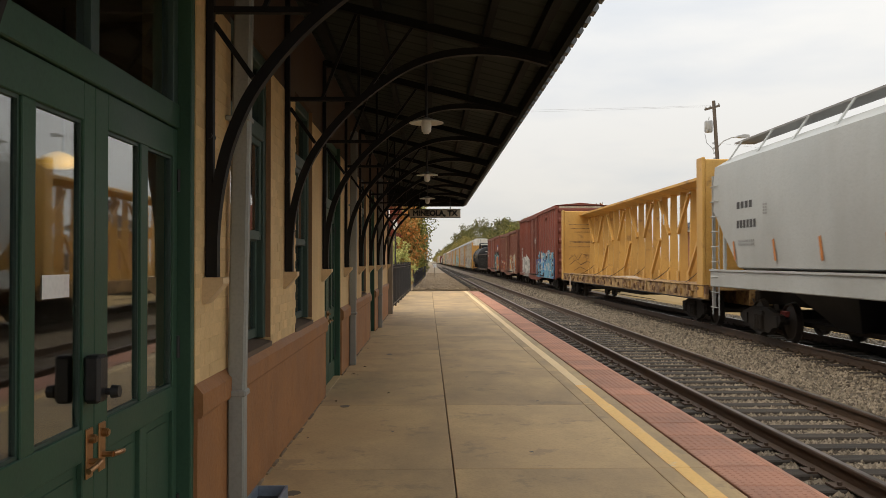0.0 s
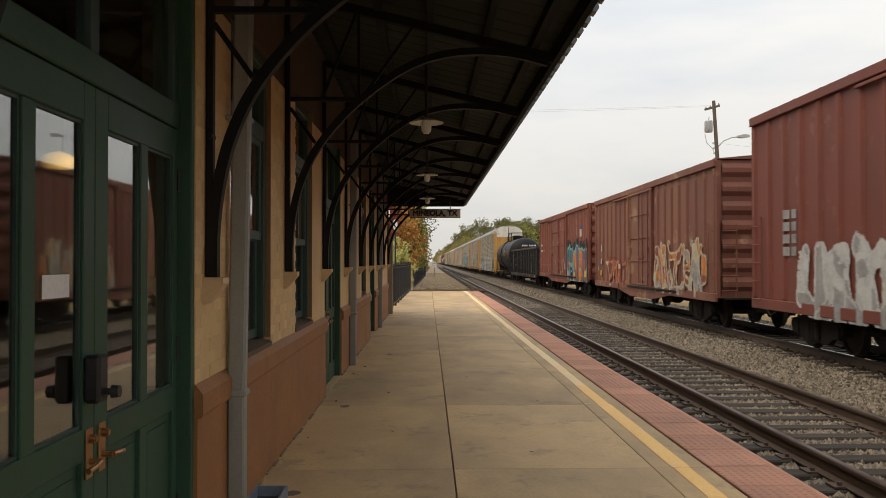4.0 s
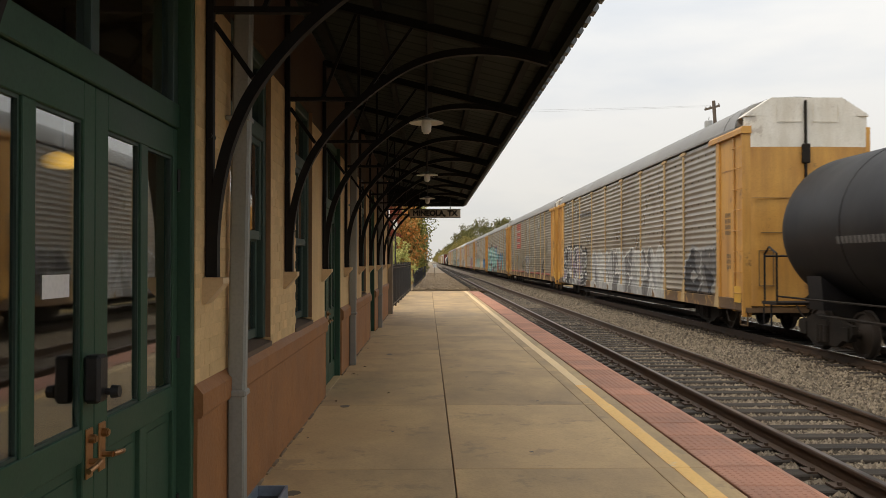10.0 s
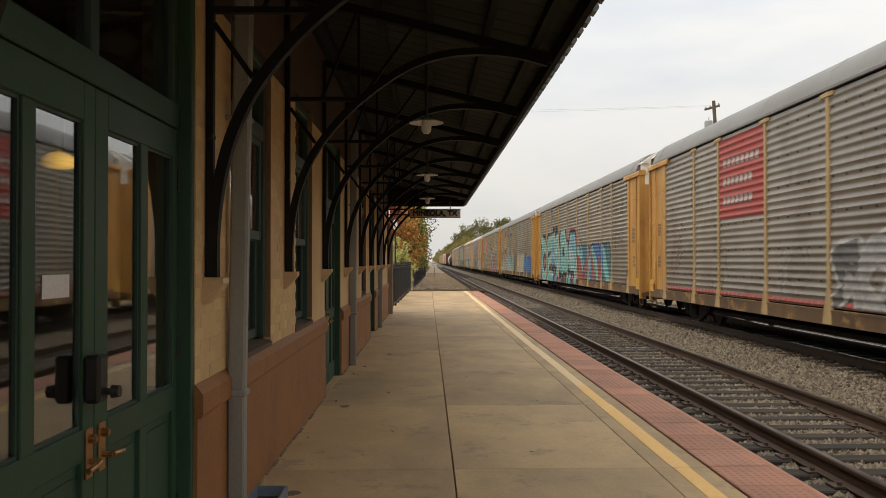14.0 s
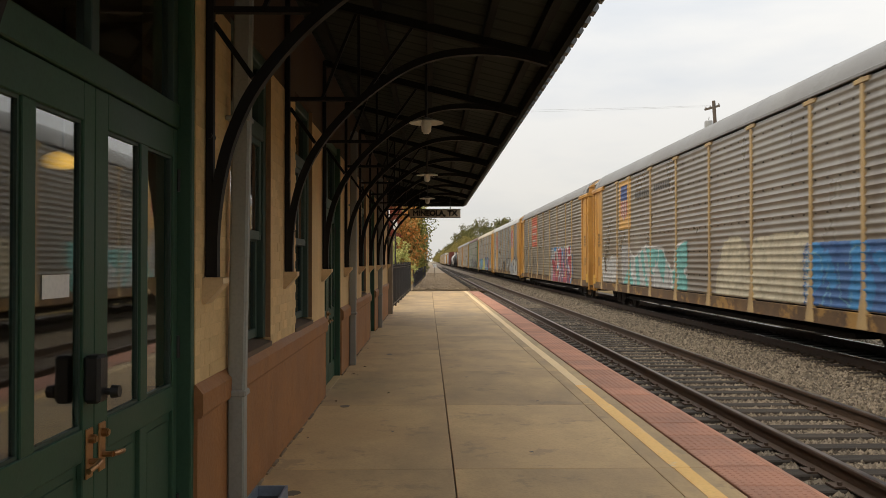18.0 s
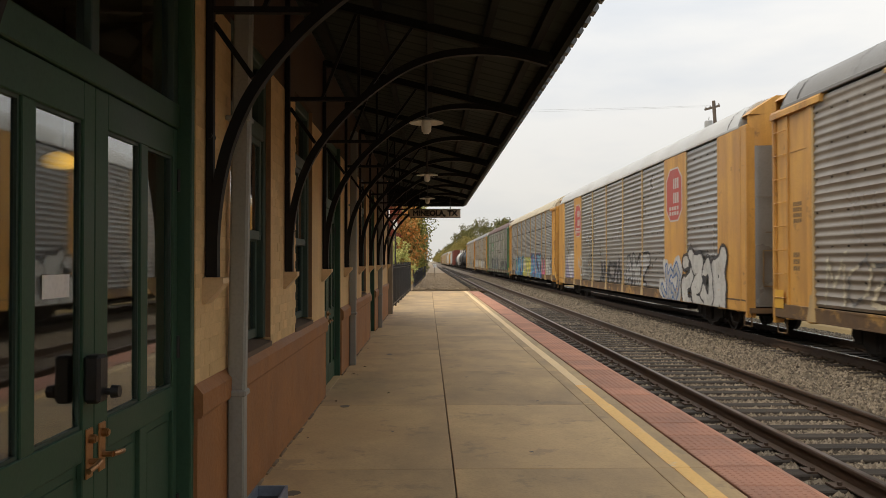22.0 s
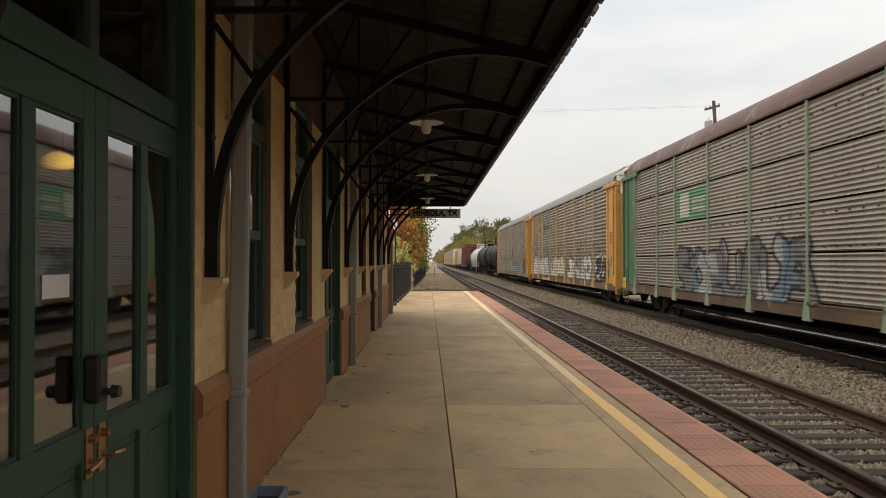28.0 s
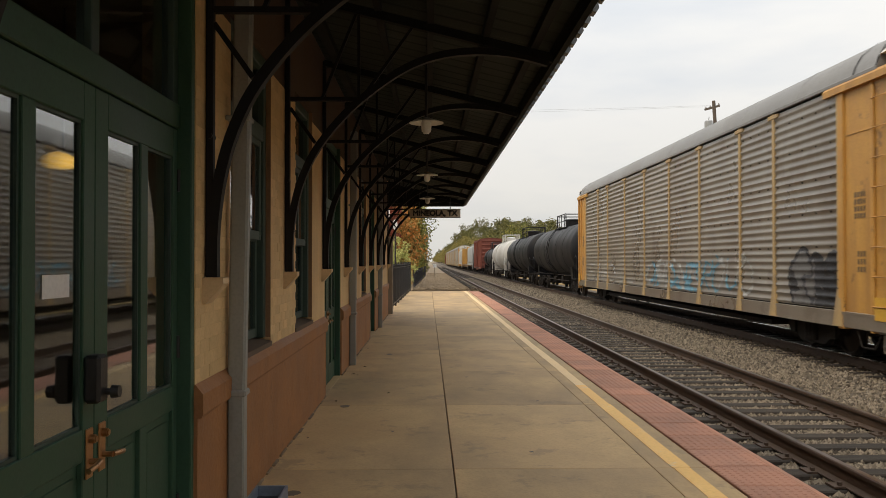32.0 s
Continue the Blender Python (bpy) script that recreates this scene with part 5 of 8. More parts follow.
def ladder(car, m_, x, y, z0, z1, n, axis="y", w=0.4, off=0.06):
    """Rungs and rails on a side (axis y) or an end (axis x)."""
    g = Geo()
    for k in range(n):
        z = z0 + (z1 - z0) * (k + 0.5) / n
        if axis == "y":
            g.tube([(x, y - w / 2, z), (x - off, y - w / 2, z), (x - off, y + w / 2, z), (x, y + w / 2, z)], 0.011, 5)
        else:
            g.tube([(x - w / 2, y, z), (x - w / 2, y + off, z), (x + w / 2, y + off, z), (x + w / 2, y, z)], 0.011, 5)
    if axis == "y":
        g.box(x - 0.02, x, y - w / 2 - 0.02, y - w / 2 + 0.015, z0, z1).box(x - 0.02, x, y + w / 2 - 0.015, y + w / 2 + 0.02, z0, z1)
    else:
        s = 1 if off > 0 else -1
        a, b = sorted((y, y + s * 0.02))
        g.box(x - w / 2 - 0.02, x - w / 2 + 0.015, a, b, z0, z1).box(x + w / 2 - 0.015, x + w / 2 + 0.02, a, b, z0, z1)
    return part("ladder", g, m_, car)


def railcar(name, start, label, category, group="train of freight cars"):
    car = thing(name, None, None, label, category, group)
    car.matrix_world = pose(TRACK_X[1], start, RAIL_Z)
    CARS.append((car, start))
    return car


# ---------------------------------------------------------------- train: auto racks
RACK_L = 27.9
RACK_EDGES = [1.85, 4.68, 6.63, 9.6, 12.48, 15.42, 18.3, 21.27, 23.22, 26.05]


def rack_rib(z, fine=False):
    """Depth of the side sheets' corrugation at a height."""
    if fine:
        return 0.018 * (0.5 + 0.5 * math.sin(2 * math.pi * z / 0.094)) ** 1.8
    return 0.024 * (0.5 + 0.5 * math.sin(2 * math.pi * z / 0.158)) ** 1.8


def rack_side(y, z):
    """The ribbed sheets, and the sill below them."""
    return -1.455 - rack_rib(z) if z > 0.93 else -1.512


def fine_side(y, z):
    return -1.455 - rack_rib(z, True) if z > 1.0 else -1.512


PANELS, RACK_CACHE = {}, {}


def rack_panel(width, m_, rows):
    key = (round(width, 2), m_.name, rows)
    if key not in PANELS:
        g = Geo()
        spans = [(0.935, 4.865)] if rows == 1 else [(1.01, 1.935), (1.972, 2.905), (2.942, 3.865), (3.902, 4.855)]
        for z0, z1 in spans:
            n = int((z1 - z0) / (0.026 if rows == 1 else 0.0125))
            pts = [(-1.455 - rack_rib(z0 + (z1 - z0) * i / n, rows > 1), z0 + (z1 - z0) * i / n) for i in range(n + 1)]
            g.sheet(pts, 1, 0.0, width)
        PANELS[key] = g.mesh("side_panel", m_, True)
    return PANELS[key]


def rack_rivets(width):
    key = round(width, 2)
    if key not in RIVETS:
        g = Geo()
        for z in (1.42, 2.055, 2.69, 3.32, 3.95, 4.58):
            for k in range(int(width / 0.48)):
                y = 0.3 + k * (width - 0.5) / max(1, int(width / 0.48) - 1)
                g.box(-1.468 - rack_rib(z), -1.45, y, y + 0.03, z - 0.016, z + 0.016)
        RIVETS[key] = g.mesh("rivets", UNDER)
    return RIVETS[key]


RIVETS = {}


def roof_profile():
    return [(-1.5, 4.94), (-1.45, 5.1), (-1.33, 5.3), (-1.08, 5.5), (-0.75, 5.61), (-0.4, 5.66), (0, 5.68), (0.4, 5.66), (0.75, 5.61), (1.08, 5.5), (1.33, 5.3), (1.45, 5.1), (1.5, 4.94)]


def auto_rack(start, label, panel=PANEL_A, post=AR_POST, main=AR_YELLOW, roof=ROOF_GREY, top=WHITE_PAINT, sill=AR_SILL, rows=1, heads=True, solid=(), seed=1, post_w=0.12, plain=False, edges_=RACK_EDGES):
    car = railcar("auto_rack", start, label, "auto rack car")
    r = random.Random(seed)
    L = RACK_L
    base = 0.91 if rows == 1 else 0.98
    # body core behind the perforated sheets, floor, sill and roof
    part("inner_deck", Geo().box(-1.4, 1.4, 1.5, L - 1.5, 0.86, 4.9), DARK_GAP, car)
    part("side_sill", Geo().cbox(-1.5, -1.42, 0.1, L - 0.1, base - 0.28, base, 0.015).box(-1.508, -1.42, 0.1, L - 0.1, base - 0.045, base - 0.005).box(-1.508, -1.42, 2.0, L - 2.0, base - 0.28, base - 0.255), sill, car, "scuffed lower side sill")
    part("side_sill", Geo().box(1.42, 1.5, 0.1, L - 0.1, base - 0.28, base), sill, car)
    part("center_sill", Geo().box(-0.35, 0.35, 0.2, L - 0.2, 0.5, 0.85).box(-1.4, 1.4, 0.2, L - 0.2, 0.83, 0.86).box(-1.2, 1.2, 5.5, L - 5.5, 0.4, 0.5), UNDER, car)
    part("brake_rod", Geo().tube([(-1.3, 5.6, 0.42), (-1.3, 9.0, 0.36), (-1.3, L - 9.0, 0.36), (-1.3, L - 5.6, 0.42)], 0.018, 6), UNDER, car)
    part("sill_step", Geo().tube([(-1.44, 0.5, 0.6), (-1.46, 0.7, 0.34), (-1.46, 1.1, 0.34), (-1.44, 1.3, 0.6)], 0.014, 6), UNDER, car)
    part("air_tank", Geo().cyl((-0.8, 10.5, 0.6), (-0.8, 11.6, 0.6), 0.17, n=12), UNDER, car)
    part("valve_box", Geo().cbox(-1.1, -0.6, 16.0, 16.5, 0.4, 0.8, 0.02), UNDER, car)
    part("roof", Geo().prism(roof_profile(), 1, 0.5, L - 0.5), roof, car, "curved sheet roof", True)
    seams = Geo()
    prof = roof_profile()
    for k in range(1, 9):
        y = 0.5 + (L - 1.0) * k / 9
        seams.sheet([(x * 1.002, z + 0.005) for x, z in prof], 1, y - 0.03, y + 0.03)
    tagged(part("roof_seams", seams, roof, car), kind="stuff")
    lip = Geo()
    for y in (0.5, 1.25, L - 1.29, L - 0.54):
        lip.sheet([(x * 1.006, z + 0.012) for x, z in prof], 1, y, y + 0.04)
    tagged(part("roof_lip", lip, UNDER, car, "dark seal round the roof end"), kind="stuff")
    part("roof_rail", Geo().cbox(-1.515, -1.44, 0.5, L - 0.5, 4.9, 4.97, 0.008), roof, car)
    part("far_side", Geo().box(1.4, 1.46, 0.6, L - 0.6, 0.98, 4.94), panel, car)
    # bays
    for i in range(len(edges_) - 1):
        w = edges_[i + 1] - edges_[i]
        if i in solid:
            part("side_panel", Geo().cbox(-1.495, -1.44, edges_[i], edges_[i + 1], base, 4.92, 0.01), main, car, "flat painted side panel")
        else:
            sp = part("side_panel", rack_panel(w, panel, rows), None, car)
            sp.location = (0, edges_[i], 0)
            tagged(part("rivets", rack_rivets(w), None, sp, "small dark rivets"), kind="stuff")
    if post.name not in RACK_CACHE:
        pg = Geo().cbox(-1.492, -1.44, -post_w / 2, post_w / 2, 1.2, 4.9, 0.01)
        pg.add([(-1.525, -0.17, 0.64), (-1.525, 0.17, 0.64), (-1.492, -post_w / 2, 1.3), (-1.492, post_w / 2, 1.3), (-1.44, -0.17, 0.64), (-1.44, 0.17, 0.64), (-1.44, -post_w / 2, 1.3), (-1.44, post_w / 2, 1.3)],
               [(0, 1, 3, 2), (0, 2, 6, 4), (1, 5, 7, 3), (0, 4, 5, 1)])
        RACK_CACHE[post.name] = pg.mesh("side_post", post)
        RACK_CACHE[post.name + "h"] = Geo().cbox(-1.506, -1.44, -0.25, 0.25, 4.78, 4.87, 0.012).mesh("post_head", post)
    for i, e in enumerate(edges_):
        p = part("side_post", RACK_CACHE[post.name], None, car)
        p.location = (0, e, 0)
        if heads and 0 < i < len(edges_) - 1:
            part("post_head", RACK_CACHE[post.name + "h"], None, p)
    # ends: side bay with a ladder column, header, flat end doors under a hipped cap
    e0, e1 = edges_[0], L - edges_[-1]
    for k, s in enumerate((-1, 1)):
        def at(a, b):
            return (a, b) if s < 0 else (L - b, L - a)
        e = e0 if s < 0 else e1
        eb = part("end_bay", Geo().box(-1.455, -1.3, *at(0.08, e), 0.7, 4.85), main, car, "painted end bay of the rack")
        part("end_post", Geo().cbox(-1.5, -1.3, *at(e - 0.2, e), 0.6, 4.9, 0.012), main, eb)
        part("ladder_stile", Geo().cbox(-1.51, -1.3, *at(0.05, 0.14), 0.5, 4.85, 0.01), main, eb)
        part("ladder_stile", Geo().cbox(-1.49, -1.3, *at(0.68, 0.77), 0.6, 4.85, 0.01), main, eb)
        part("panel_seam", Geo().box(-1.47, -1.45, *at(0.78, e - 0.21), 3.98, 4.0), main, eb)
        part("far_end_bay", Geo().box(1.3, 1.5, *at(0.08, e), 0.6, 4.9), main, car)
        if plain:
            part("end_panel", Geo().cbox(-1.505, -1.43, *at(0.06, e), 0.62, 4.93, 0.02).box(-1.512, -1.5, *at(0.42, 0.46), 0.7, 4.9), main, car, "flat painted end panel")
        else:
            part("end_header", Geo().prism([(-1.3, 4.75), (-1.545, 4.75), (-1.545, 4.86), (-1.5, 4.92), (-1.3, 4.92)], 1, *at(0.02, e + 0.45)), main, car)
            part("end_reflector", drape_rect(flat_side(-1.514), *at(0.16, 0.6), 0.82, 1.2, 0.0, 1, 1), SIGN_AMBER, car, "yellow reflective patch")
            marks(car, flat_side(-1.458), *at(0.95, 1.35), 2.5 + r.uniform(-0.1, 0.1), 3.0, 4, STENCIL, 0.003, "stencilled_data", 4)
            marks(car, flat_side(-1.458), *at(0.95, 1.25), 1.6, 2.0, 3, STENCIL, 0.003, "stencilled_data", 3)
            ladder(car, main, -1.465, at(0.41, 0.41)[0], 0.8, 4.7, 8, "y", 0.5, 0.06)
        half = [(-1.45, 0.13), (-1.38, 0.06), (-1.15, 0.025), (-0.6, 0.005), (0.0, 0.0), (0.6, 0.005), (1.15, 0.025), (1.38, 0.06), (1.45, 0.13)]
        ln = [(x, (d if s < 0 else L - d)) for x, d in half]
        ed = part("end_door", Geo().sheet(ln, 2, 0.75, 4.43), PANEL_B if plain else main, car, "painted steel end door", True)
        part("end_door_top", Geo().sheet(ln, 2, 4.432, 5.15).prism([(-1.45, 5.15), (-1.38, 5.22), (-0.82, 5.58), (0.82, 5.58), (1.38, 5.22), (1.45, 5.15)], 1, *at(0.02, 0.5)), top, car, "pale upper end of the rack", True)
        y_ = -0.012 if s < 0 else L + 0.012
        out = Geo()
        for x0, x1, z0, z1 in ((-0.72, -0.14, 5.02, 5.42), (0.14, 0.72, 5.02, 5.42)):
            out.bar((x0, y_, z0), (x0, y_, z1), 0.02, 0.012).bar((x0, y_, z0), (x1, y_, z0), 0.02, 0.012, (0, 0, 1)).bar((x1, y_, z0), (x1, y_, z1), 0.02, 0.012)
        part("cap_frame", out, top, car)
        hatch = Geo()
        for x0, x1, z0, z1 in ((-1.15, -0.82, 1.22, 2.03), (0.4, 0.9, 1.22, 2.03)):
            hatch.bar((x0, y_, z0), (x0, y_, z1), 0.025, 0.02).bar((x1, y_, z0), (x1, y_, z1), 0.025, 0.02).bar((x0, y_, z0), (x1, y_, z0), 0.025, 0.02, (0, 0, 1)).bar((x0, y_, z1), (x1, y_, z1), 0.025, 0.02, (0, 0, 1))
        hatch.bar((-1.3, y_, 3.25), (1.3, y_, 3.25), 0.012, 0.02, (0, 0, 1)).bar((-1.1, y_, 2.45), (-0.6, y_, 2.45), 0.02, 0.008, (0, 0, 1))
        part("door_seams", hatch, STENCIL, ed, "dark seams and a hatch outline")
        yy = -0.03 if s < 0 else L + 0.03
        part("door_bar", Geo().bar((-0.06, yy, 3.6), (-0.06, yy, 5.5), 0.05, 0.05).cbox(-0.15, 0.03, *sorted((yy + 0.03, yy - 0.06)), 4.05, 4.5, 0.02), UNDER, car)
        part("end_platform", Geo().box(-1.45, 1.45, *at(0.0, 0.6), 0.6, 0.72).tube([(-1.4, at(0.05, 0.05)[0], 0.72), (-1.4, at(0.05, 0.05)[0], 0.3), (-1.4, at(0.5, 0.5)[0], 0.3), (-1.4, at(0.5, 0.5)[0], 0.72)], 0.015, 6), sill, car)
    trucks(car, (3.7, L - 3.7))
    couplers(car, L)
    return car


def rack_sign(car, y0, y1, z0, z1, m_, label, surf=rack_side):
    return part("sign_panel", drape_rect(surf, y0, y1, z0, z1, 0.010, 2, int((z1 - z0) / 0.018)), m_, car, label, True)


RACK_SLACK = (0.0, 0.1, 0.33, 0.4, 0.5, 0.95, 0.9, 0.5, 0.65, 0.67)


def rack_start(k):
    """Near end of the k-th rack at the clip's start, with the slack taken up in the couplers."""
    return 140.4 + 28.8 * (k - 1) + RACK_SLACK[k - 1]


a1 = auto_rack(rack_start(1), "weathered grey auto rack with yellow ends and white top", PANEL_A, AR_POST, seed=1)
graffiti(a1, rack_side, 7.0, 18.2, 0.75, 1.85, 8, [P_PALER, P_GREY, P_PALER, P_SMOKE], P_WHITE, None, 5, 0.6, foot_z=0.65)
graffiti(a1, rack_side, 19.8, 26.0, 0.75, 2.15, 6, [P_BLACK, P_SMOKE, P_BLACK, P_PURPLE], P_WHITE, P_BLACK, 6, 0.5, shine=P_WHITE, foot_z=0.65)
graffiti(a1, rack_side, 2.1, 4.4, 0.8, 1.85, 2, [P_SMOKE, P_BLACK], P_GREY, None, 8, 0.6)
marks(a1, flat_side(-1.51), 20.5, 24.0, 0.66, 0.82, 11, LETTER_WHITE)
marks(a1, rack_side, 18.5, 22.0, 3.85, 4.15, 9, P_SMOKE)

a2 = auto_rack(rack_start(2), "weathered grey auto rack with a red company panel", PANEL_A, AR_POST, seed=2)
s2 = rack_sign(a2, 18.36, 21.2, 2.82, 4.78, SIGN_RED, "faded red company panel")
for i, (n_c, yl) in enumerate(((8, 18.6), (7, 19.0), (7, 19.0))):
    marks(s2, rack_side, yl, 20.95, 4.08 - 0.46 * i, 4.36 - 0.46 * i, n_c, LETTER_WHITE, 0.016)
graffiti(a2, rack_side, 12.3, 15.2, 0.95, 2.0, 3, [P_SMOKE, P_GREY], P_PALER, None, 15, 0.4, upright=True)
graffiti(a2, rack_side, 4.7, 6.5, 1.05, 1.85, 2, [P_BLACK, P_SMOKE], None, None, 16, 0.4)
marks(a2, rack_side, 2.2, 25.8, 0.95, 1.09, 90, SIGN_RED, 0.012, "stripe")

a3 = auto_rack(rack_start(3), "grey auto rack with huge teal graffiti letters", PANEL_A, AR_POST, seed=3)
graffiti(a3, rack_side, 12.6, 25.4, 0.72, 3.05, 5, [P_TEAL, P_TEAL, P_TEAL, P_TEAL, P_SKY], P_BLACK, P_PINK, 25, 0.8, shine=P_WHITE, order=(4, 4, 8, 2, 3), bold=2.4, foot_z=0.65)
graffiti(a3, rack_side, 5.2, 12.4, 0.85, 2.15, 5, [P_DEEP, P_TEAL, P_BLUE, P_RUST, P_SKY], P_BLACK, None, 26, 0.8)
marks(a3, rack_side, 18.2, 20.6, 3.4, 3.95, 4, P_BLACK)

a4 = auto_rack(rack_start(4), "grey auto rack with a yellow shield panel", PANEL_A, AR_POST, seed=4)
s4 = rack_sign(a4, 20.97, 22.85, 2.98, 4.79, SIGN_YEL, "yellow panel with a striped shield")
part("shield_top", drape_rect(rack_side, 21.54, 22.55, 4.05, 4.6, 0.016, 2, 20), SIGN_BLUE, s4, "blue head of the shield")
for i in range(7):
    yy = 21.54 + 0.146 * i
    low_z = 3.28 + 0.07 * abs(i - 3)
    part("shield_stripe", drape_rect(rack_side, yy, yy + 0.13, low_z, 4.03, 0.016, 1, 24), SIGN_RED if i % 2 == 0 else LETTER_WHITE, s4)
marks(a4, rack_side, 18.45, 20.4, 4.0, 4.3, 8, P_SMOKE)
marks(a4, rack_side, 16.1, 17.9, 4.05, 4.35, 7, P_SMOKE)
graffiti(a4, rack_side, 2.2, 6.5, 0.85, 1.72, 5, [P_BLUE, P_BRIGHT, P_BLUE], P_BLUE, P_BLUE, 35, 0.95, upright=True, shine=P_SKY)
graffiti(a4, rack_side, 7.0, 11.6, 0.9, 1.95, 4, P_CREAM, P_CREAM, None, 36, 0.6, upright=True)
graffiti(a4, rack_side, 14.8, 22.0, 0.92, 1.95, 5, [P_GREY, P_PALER, P_TEAL, P_PALER], P_WHITE, None, 37, 0.6)
graffiti(a4, rack_side, 23.2, 25.7, 0.95, 1.8, 3, P_PALER, P_WHITE, None, 38, 0.4)

a5 = auto_rack(rack_start(5), "grey auto rack with an orange-red company panel", PANEL_C, AR_POST, top=AR_YELLOW, seed=5)
s5 = rack_sign(a5, 18.36, 21.1, 2.79, 4.79, SIGN_ORANGE, "orange-red company panel")
for i in range(3):
    marks(s5, rack_side, 18.75, 20.85, 4.05 - 0.47 * i, 4.28 - 0.47 * i, 7, LETTER_WHITE, 0.016)
graffiti(a5, rack_side, 4.9, 11.3, 0.72, 2.15, 5, [P_RED, P_PINK, P_PURPLE, P_RED, P_GREY], P_WHITE, P_BRIGHT, 45, 0.62, shine=P_BLACK, glow=0.3, foot_z=0.66)
graffiti(a5, rack_side, 12.4, 15.0, 1.05, 2.05, 3, P_CREAM, None, None, 46, 0.24)
graffiti(a5, rack_side, 21.6, 25.5, 1.0, 1.85, 5, [P_CREAM, P_SMOKE], None, None, 47, 0.2)

a6 = auto_rack(rack_start(6), "grey and yellow auto rack with red octagon panels", PANEL_B, AR_POST, roof=ROOF_PALE, top=AR_YELLOW, heads=False, solid=(1, 7), seed=6, post_w=0.1, plain=True,
               edges_=[2.0, 4.68, 6.8, 9.6, 12.5, 15.45, 18.35, 21.13, 22.99, 26.04])
for yc in (5.78, 21.9):
    def octagon(w, z0, z1, x):
        h, q = w / 2, (z1 - z0) * 0.2
        pts = [(-w, z0 + q), (-h, z0), (h, z0), (w, z0 + q), (w, z1 - q), (h, z1), (-h, z1), (-w, z1 - q)]
        return Geo().add([(x, yc + a, b) for a, b in pts], [tuple(range(8))])
    so = part("octagon_sign", octagon(0.8, 2.96, 4.55, -1.4985), LETTER_WHITE, a6, "faded red octagon with a white rim")
    part("octagon_face", octagon(0.74, 3.01, 4.5, -1.5005), SIGN_RED, so)
    marks(so, flat_side(-1.5015), yc - 0.5, yc + 0.1, 3.5, 4.35, 3, LETTER_WHITE, 0.003, rows=2)
    marks(so, flat_side(-1.5015), yc - 0.5, yc + 0.5, 3.15, 3.45, 4, LETTER_WHITE, 0.003, rows=2)
flat6 = flat_side(-1.505)
graffiti(a6, flat6, 1.5, 4.75, 0.55, 1.8, 4, P_WHITE, P_BLACK, None, 55, 0.62, lift=0.02, order=(8, 3, 2, 2), upright=True, foot_z=0.65)
graffiti(a6, flat6, 5.25, 6.9, 0.6, 1.65, 3, P_PALER, P_BLUE, P_WHITE, 56, 0.4, lift=0.02, foot_z=0.65)
graffiti(a6, rack_side, 9.0, 12.0, 0.85, 1.85, 3, P_GREY, P_BLACK, None, 57, 0.4)
graffiti(a6, rack_side, 12.8, 16.4, 0.6, 1.7, 5, P_BLACK, P_SMOKE, None, 58, 0.3, upright=True)
graffiti(a6, rack_side, 21.6, 25.3, 0.6, 1.8, 3, [P_LILAC, P_PALER, P_LILAC], P_GREY, None, 59, 0.7)
graffiti(a6, flat6, 19.9, 21.6, 1.1, 1.95, 3, P_WHITE, None, None, 60, 0.24, lift=0.02)

a7 = auto_rack(rack_start(7), "grey auto rack with cream roof and blue and yellow graffiti", PANEL_B, AR_POST, roof=ROOF_CREAM, top=ROOF_CREAM, rows=4, seed=7)
graffiti(a7, fine_side, 6.5, 12.3, 0.72, 1.92, 5, [P_SKY, P_BRIGHT, P_BLUE, P_SKY], P_BLACK, P_PURPLE, 65, 0.6, shine=P_PINK, foot_z=0.71)
graffiti(a7, fine_side, 12.6, 16.5, 0.7, 1.65, 3, [P_YELLOW, P_YELLOW, P_CREAM], P_GREEN, P_YELLOW, 66, 0.6, lift=0.024, foot_z=0.71)
graffiti(a7, fine_side, 16.8, 22.3, 0.75, 1.75, 5, [P_SKY, P_TEAL, P_BLUE, P_BRIGHT], P_BLACK, P_SKY, 67, 0.5, foot_z=0.71)
graffiti(a7, fine_side, 2.3, 4.6, 1.0, 1.85, 3, P_WHITE, None, None, 68, 0.32, layers=2)
graffiti(a7, fine_side, 5.0, 6.2, 0.9, 1.8, 1, P_PINK, P_GREY, P_SMOKE, 64, 0.4)
marks(a7, fine_side, 18.6, 20.7, 3.05, 3.65, 5, P_PALER, rows=2)

a8 = auto_rack(rack_start(8), "brown-grey auto rack with green ends and brown roof", PANEL_C, AR_GREENPOST, AR_GREEN, ROOF_BROWN, WHITE_PAINT, SILL_DARK, 4, False, seed=8, post_w=0.1)
s8 = rack_sign(a8, 18.36, 21.1, 2.95, 3.8, SIGN_GRN, "green company panel", fine_side)
part("emblem", drape_rect(fine_side, 19.85, 20.7, 3.05, 3.72, 0.016, 2, 24), LETTER_WHITE, s8, "white emblem block")
marks(s8, fine_side, 18.5, 19.6, 3.15, 3.6, 8, LETTER_WHITE, 0.016, rows=2)
graffiti(a8, fine_side, 12.3, 20.8, 0.85, 2.0, 7, [P_SMOKE, P_SLATE, P_SMOKE, P_GREY], P_BLACK, None, 75, 0.36, upright=True)
graffiti(a8, fine_side, 2.0, 9.5, 0.9, 1.7, 6, P_SMOKE, P_BLACK, None, 76, 0.16)

a9 = auto_rack(rack_start(9), "grey auto rack with yellow ends and pale graffiti", PANEL_C, AR_POST, seed=9)
graffiti(a9, rack_side, 18.9, 25.5, 0.95, 1.8, 4, [P_PALER, P_WHITE], P_SMOKE, None, 85, 0.55, order=(8, 4, 3, 1), upright=True)
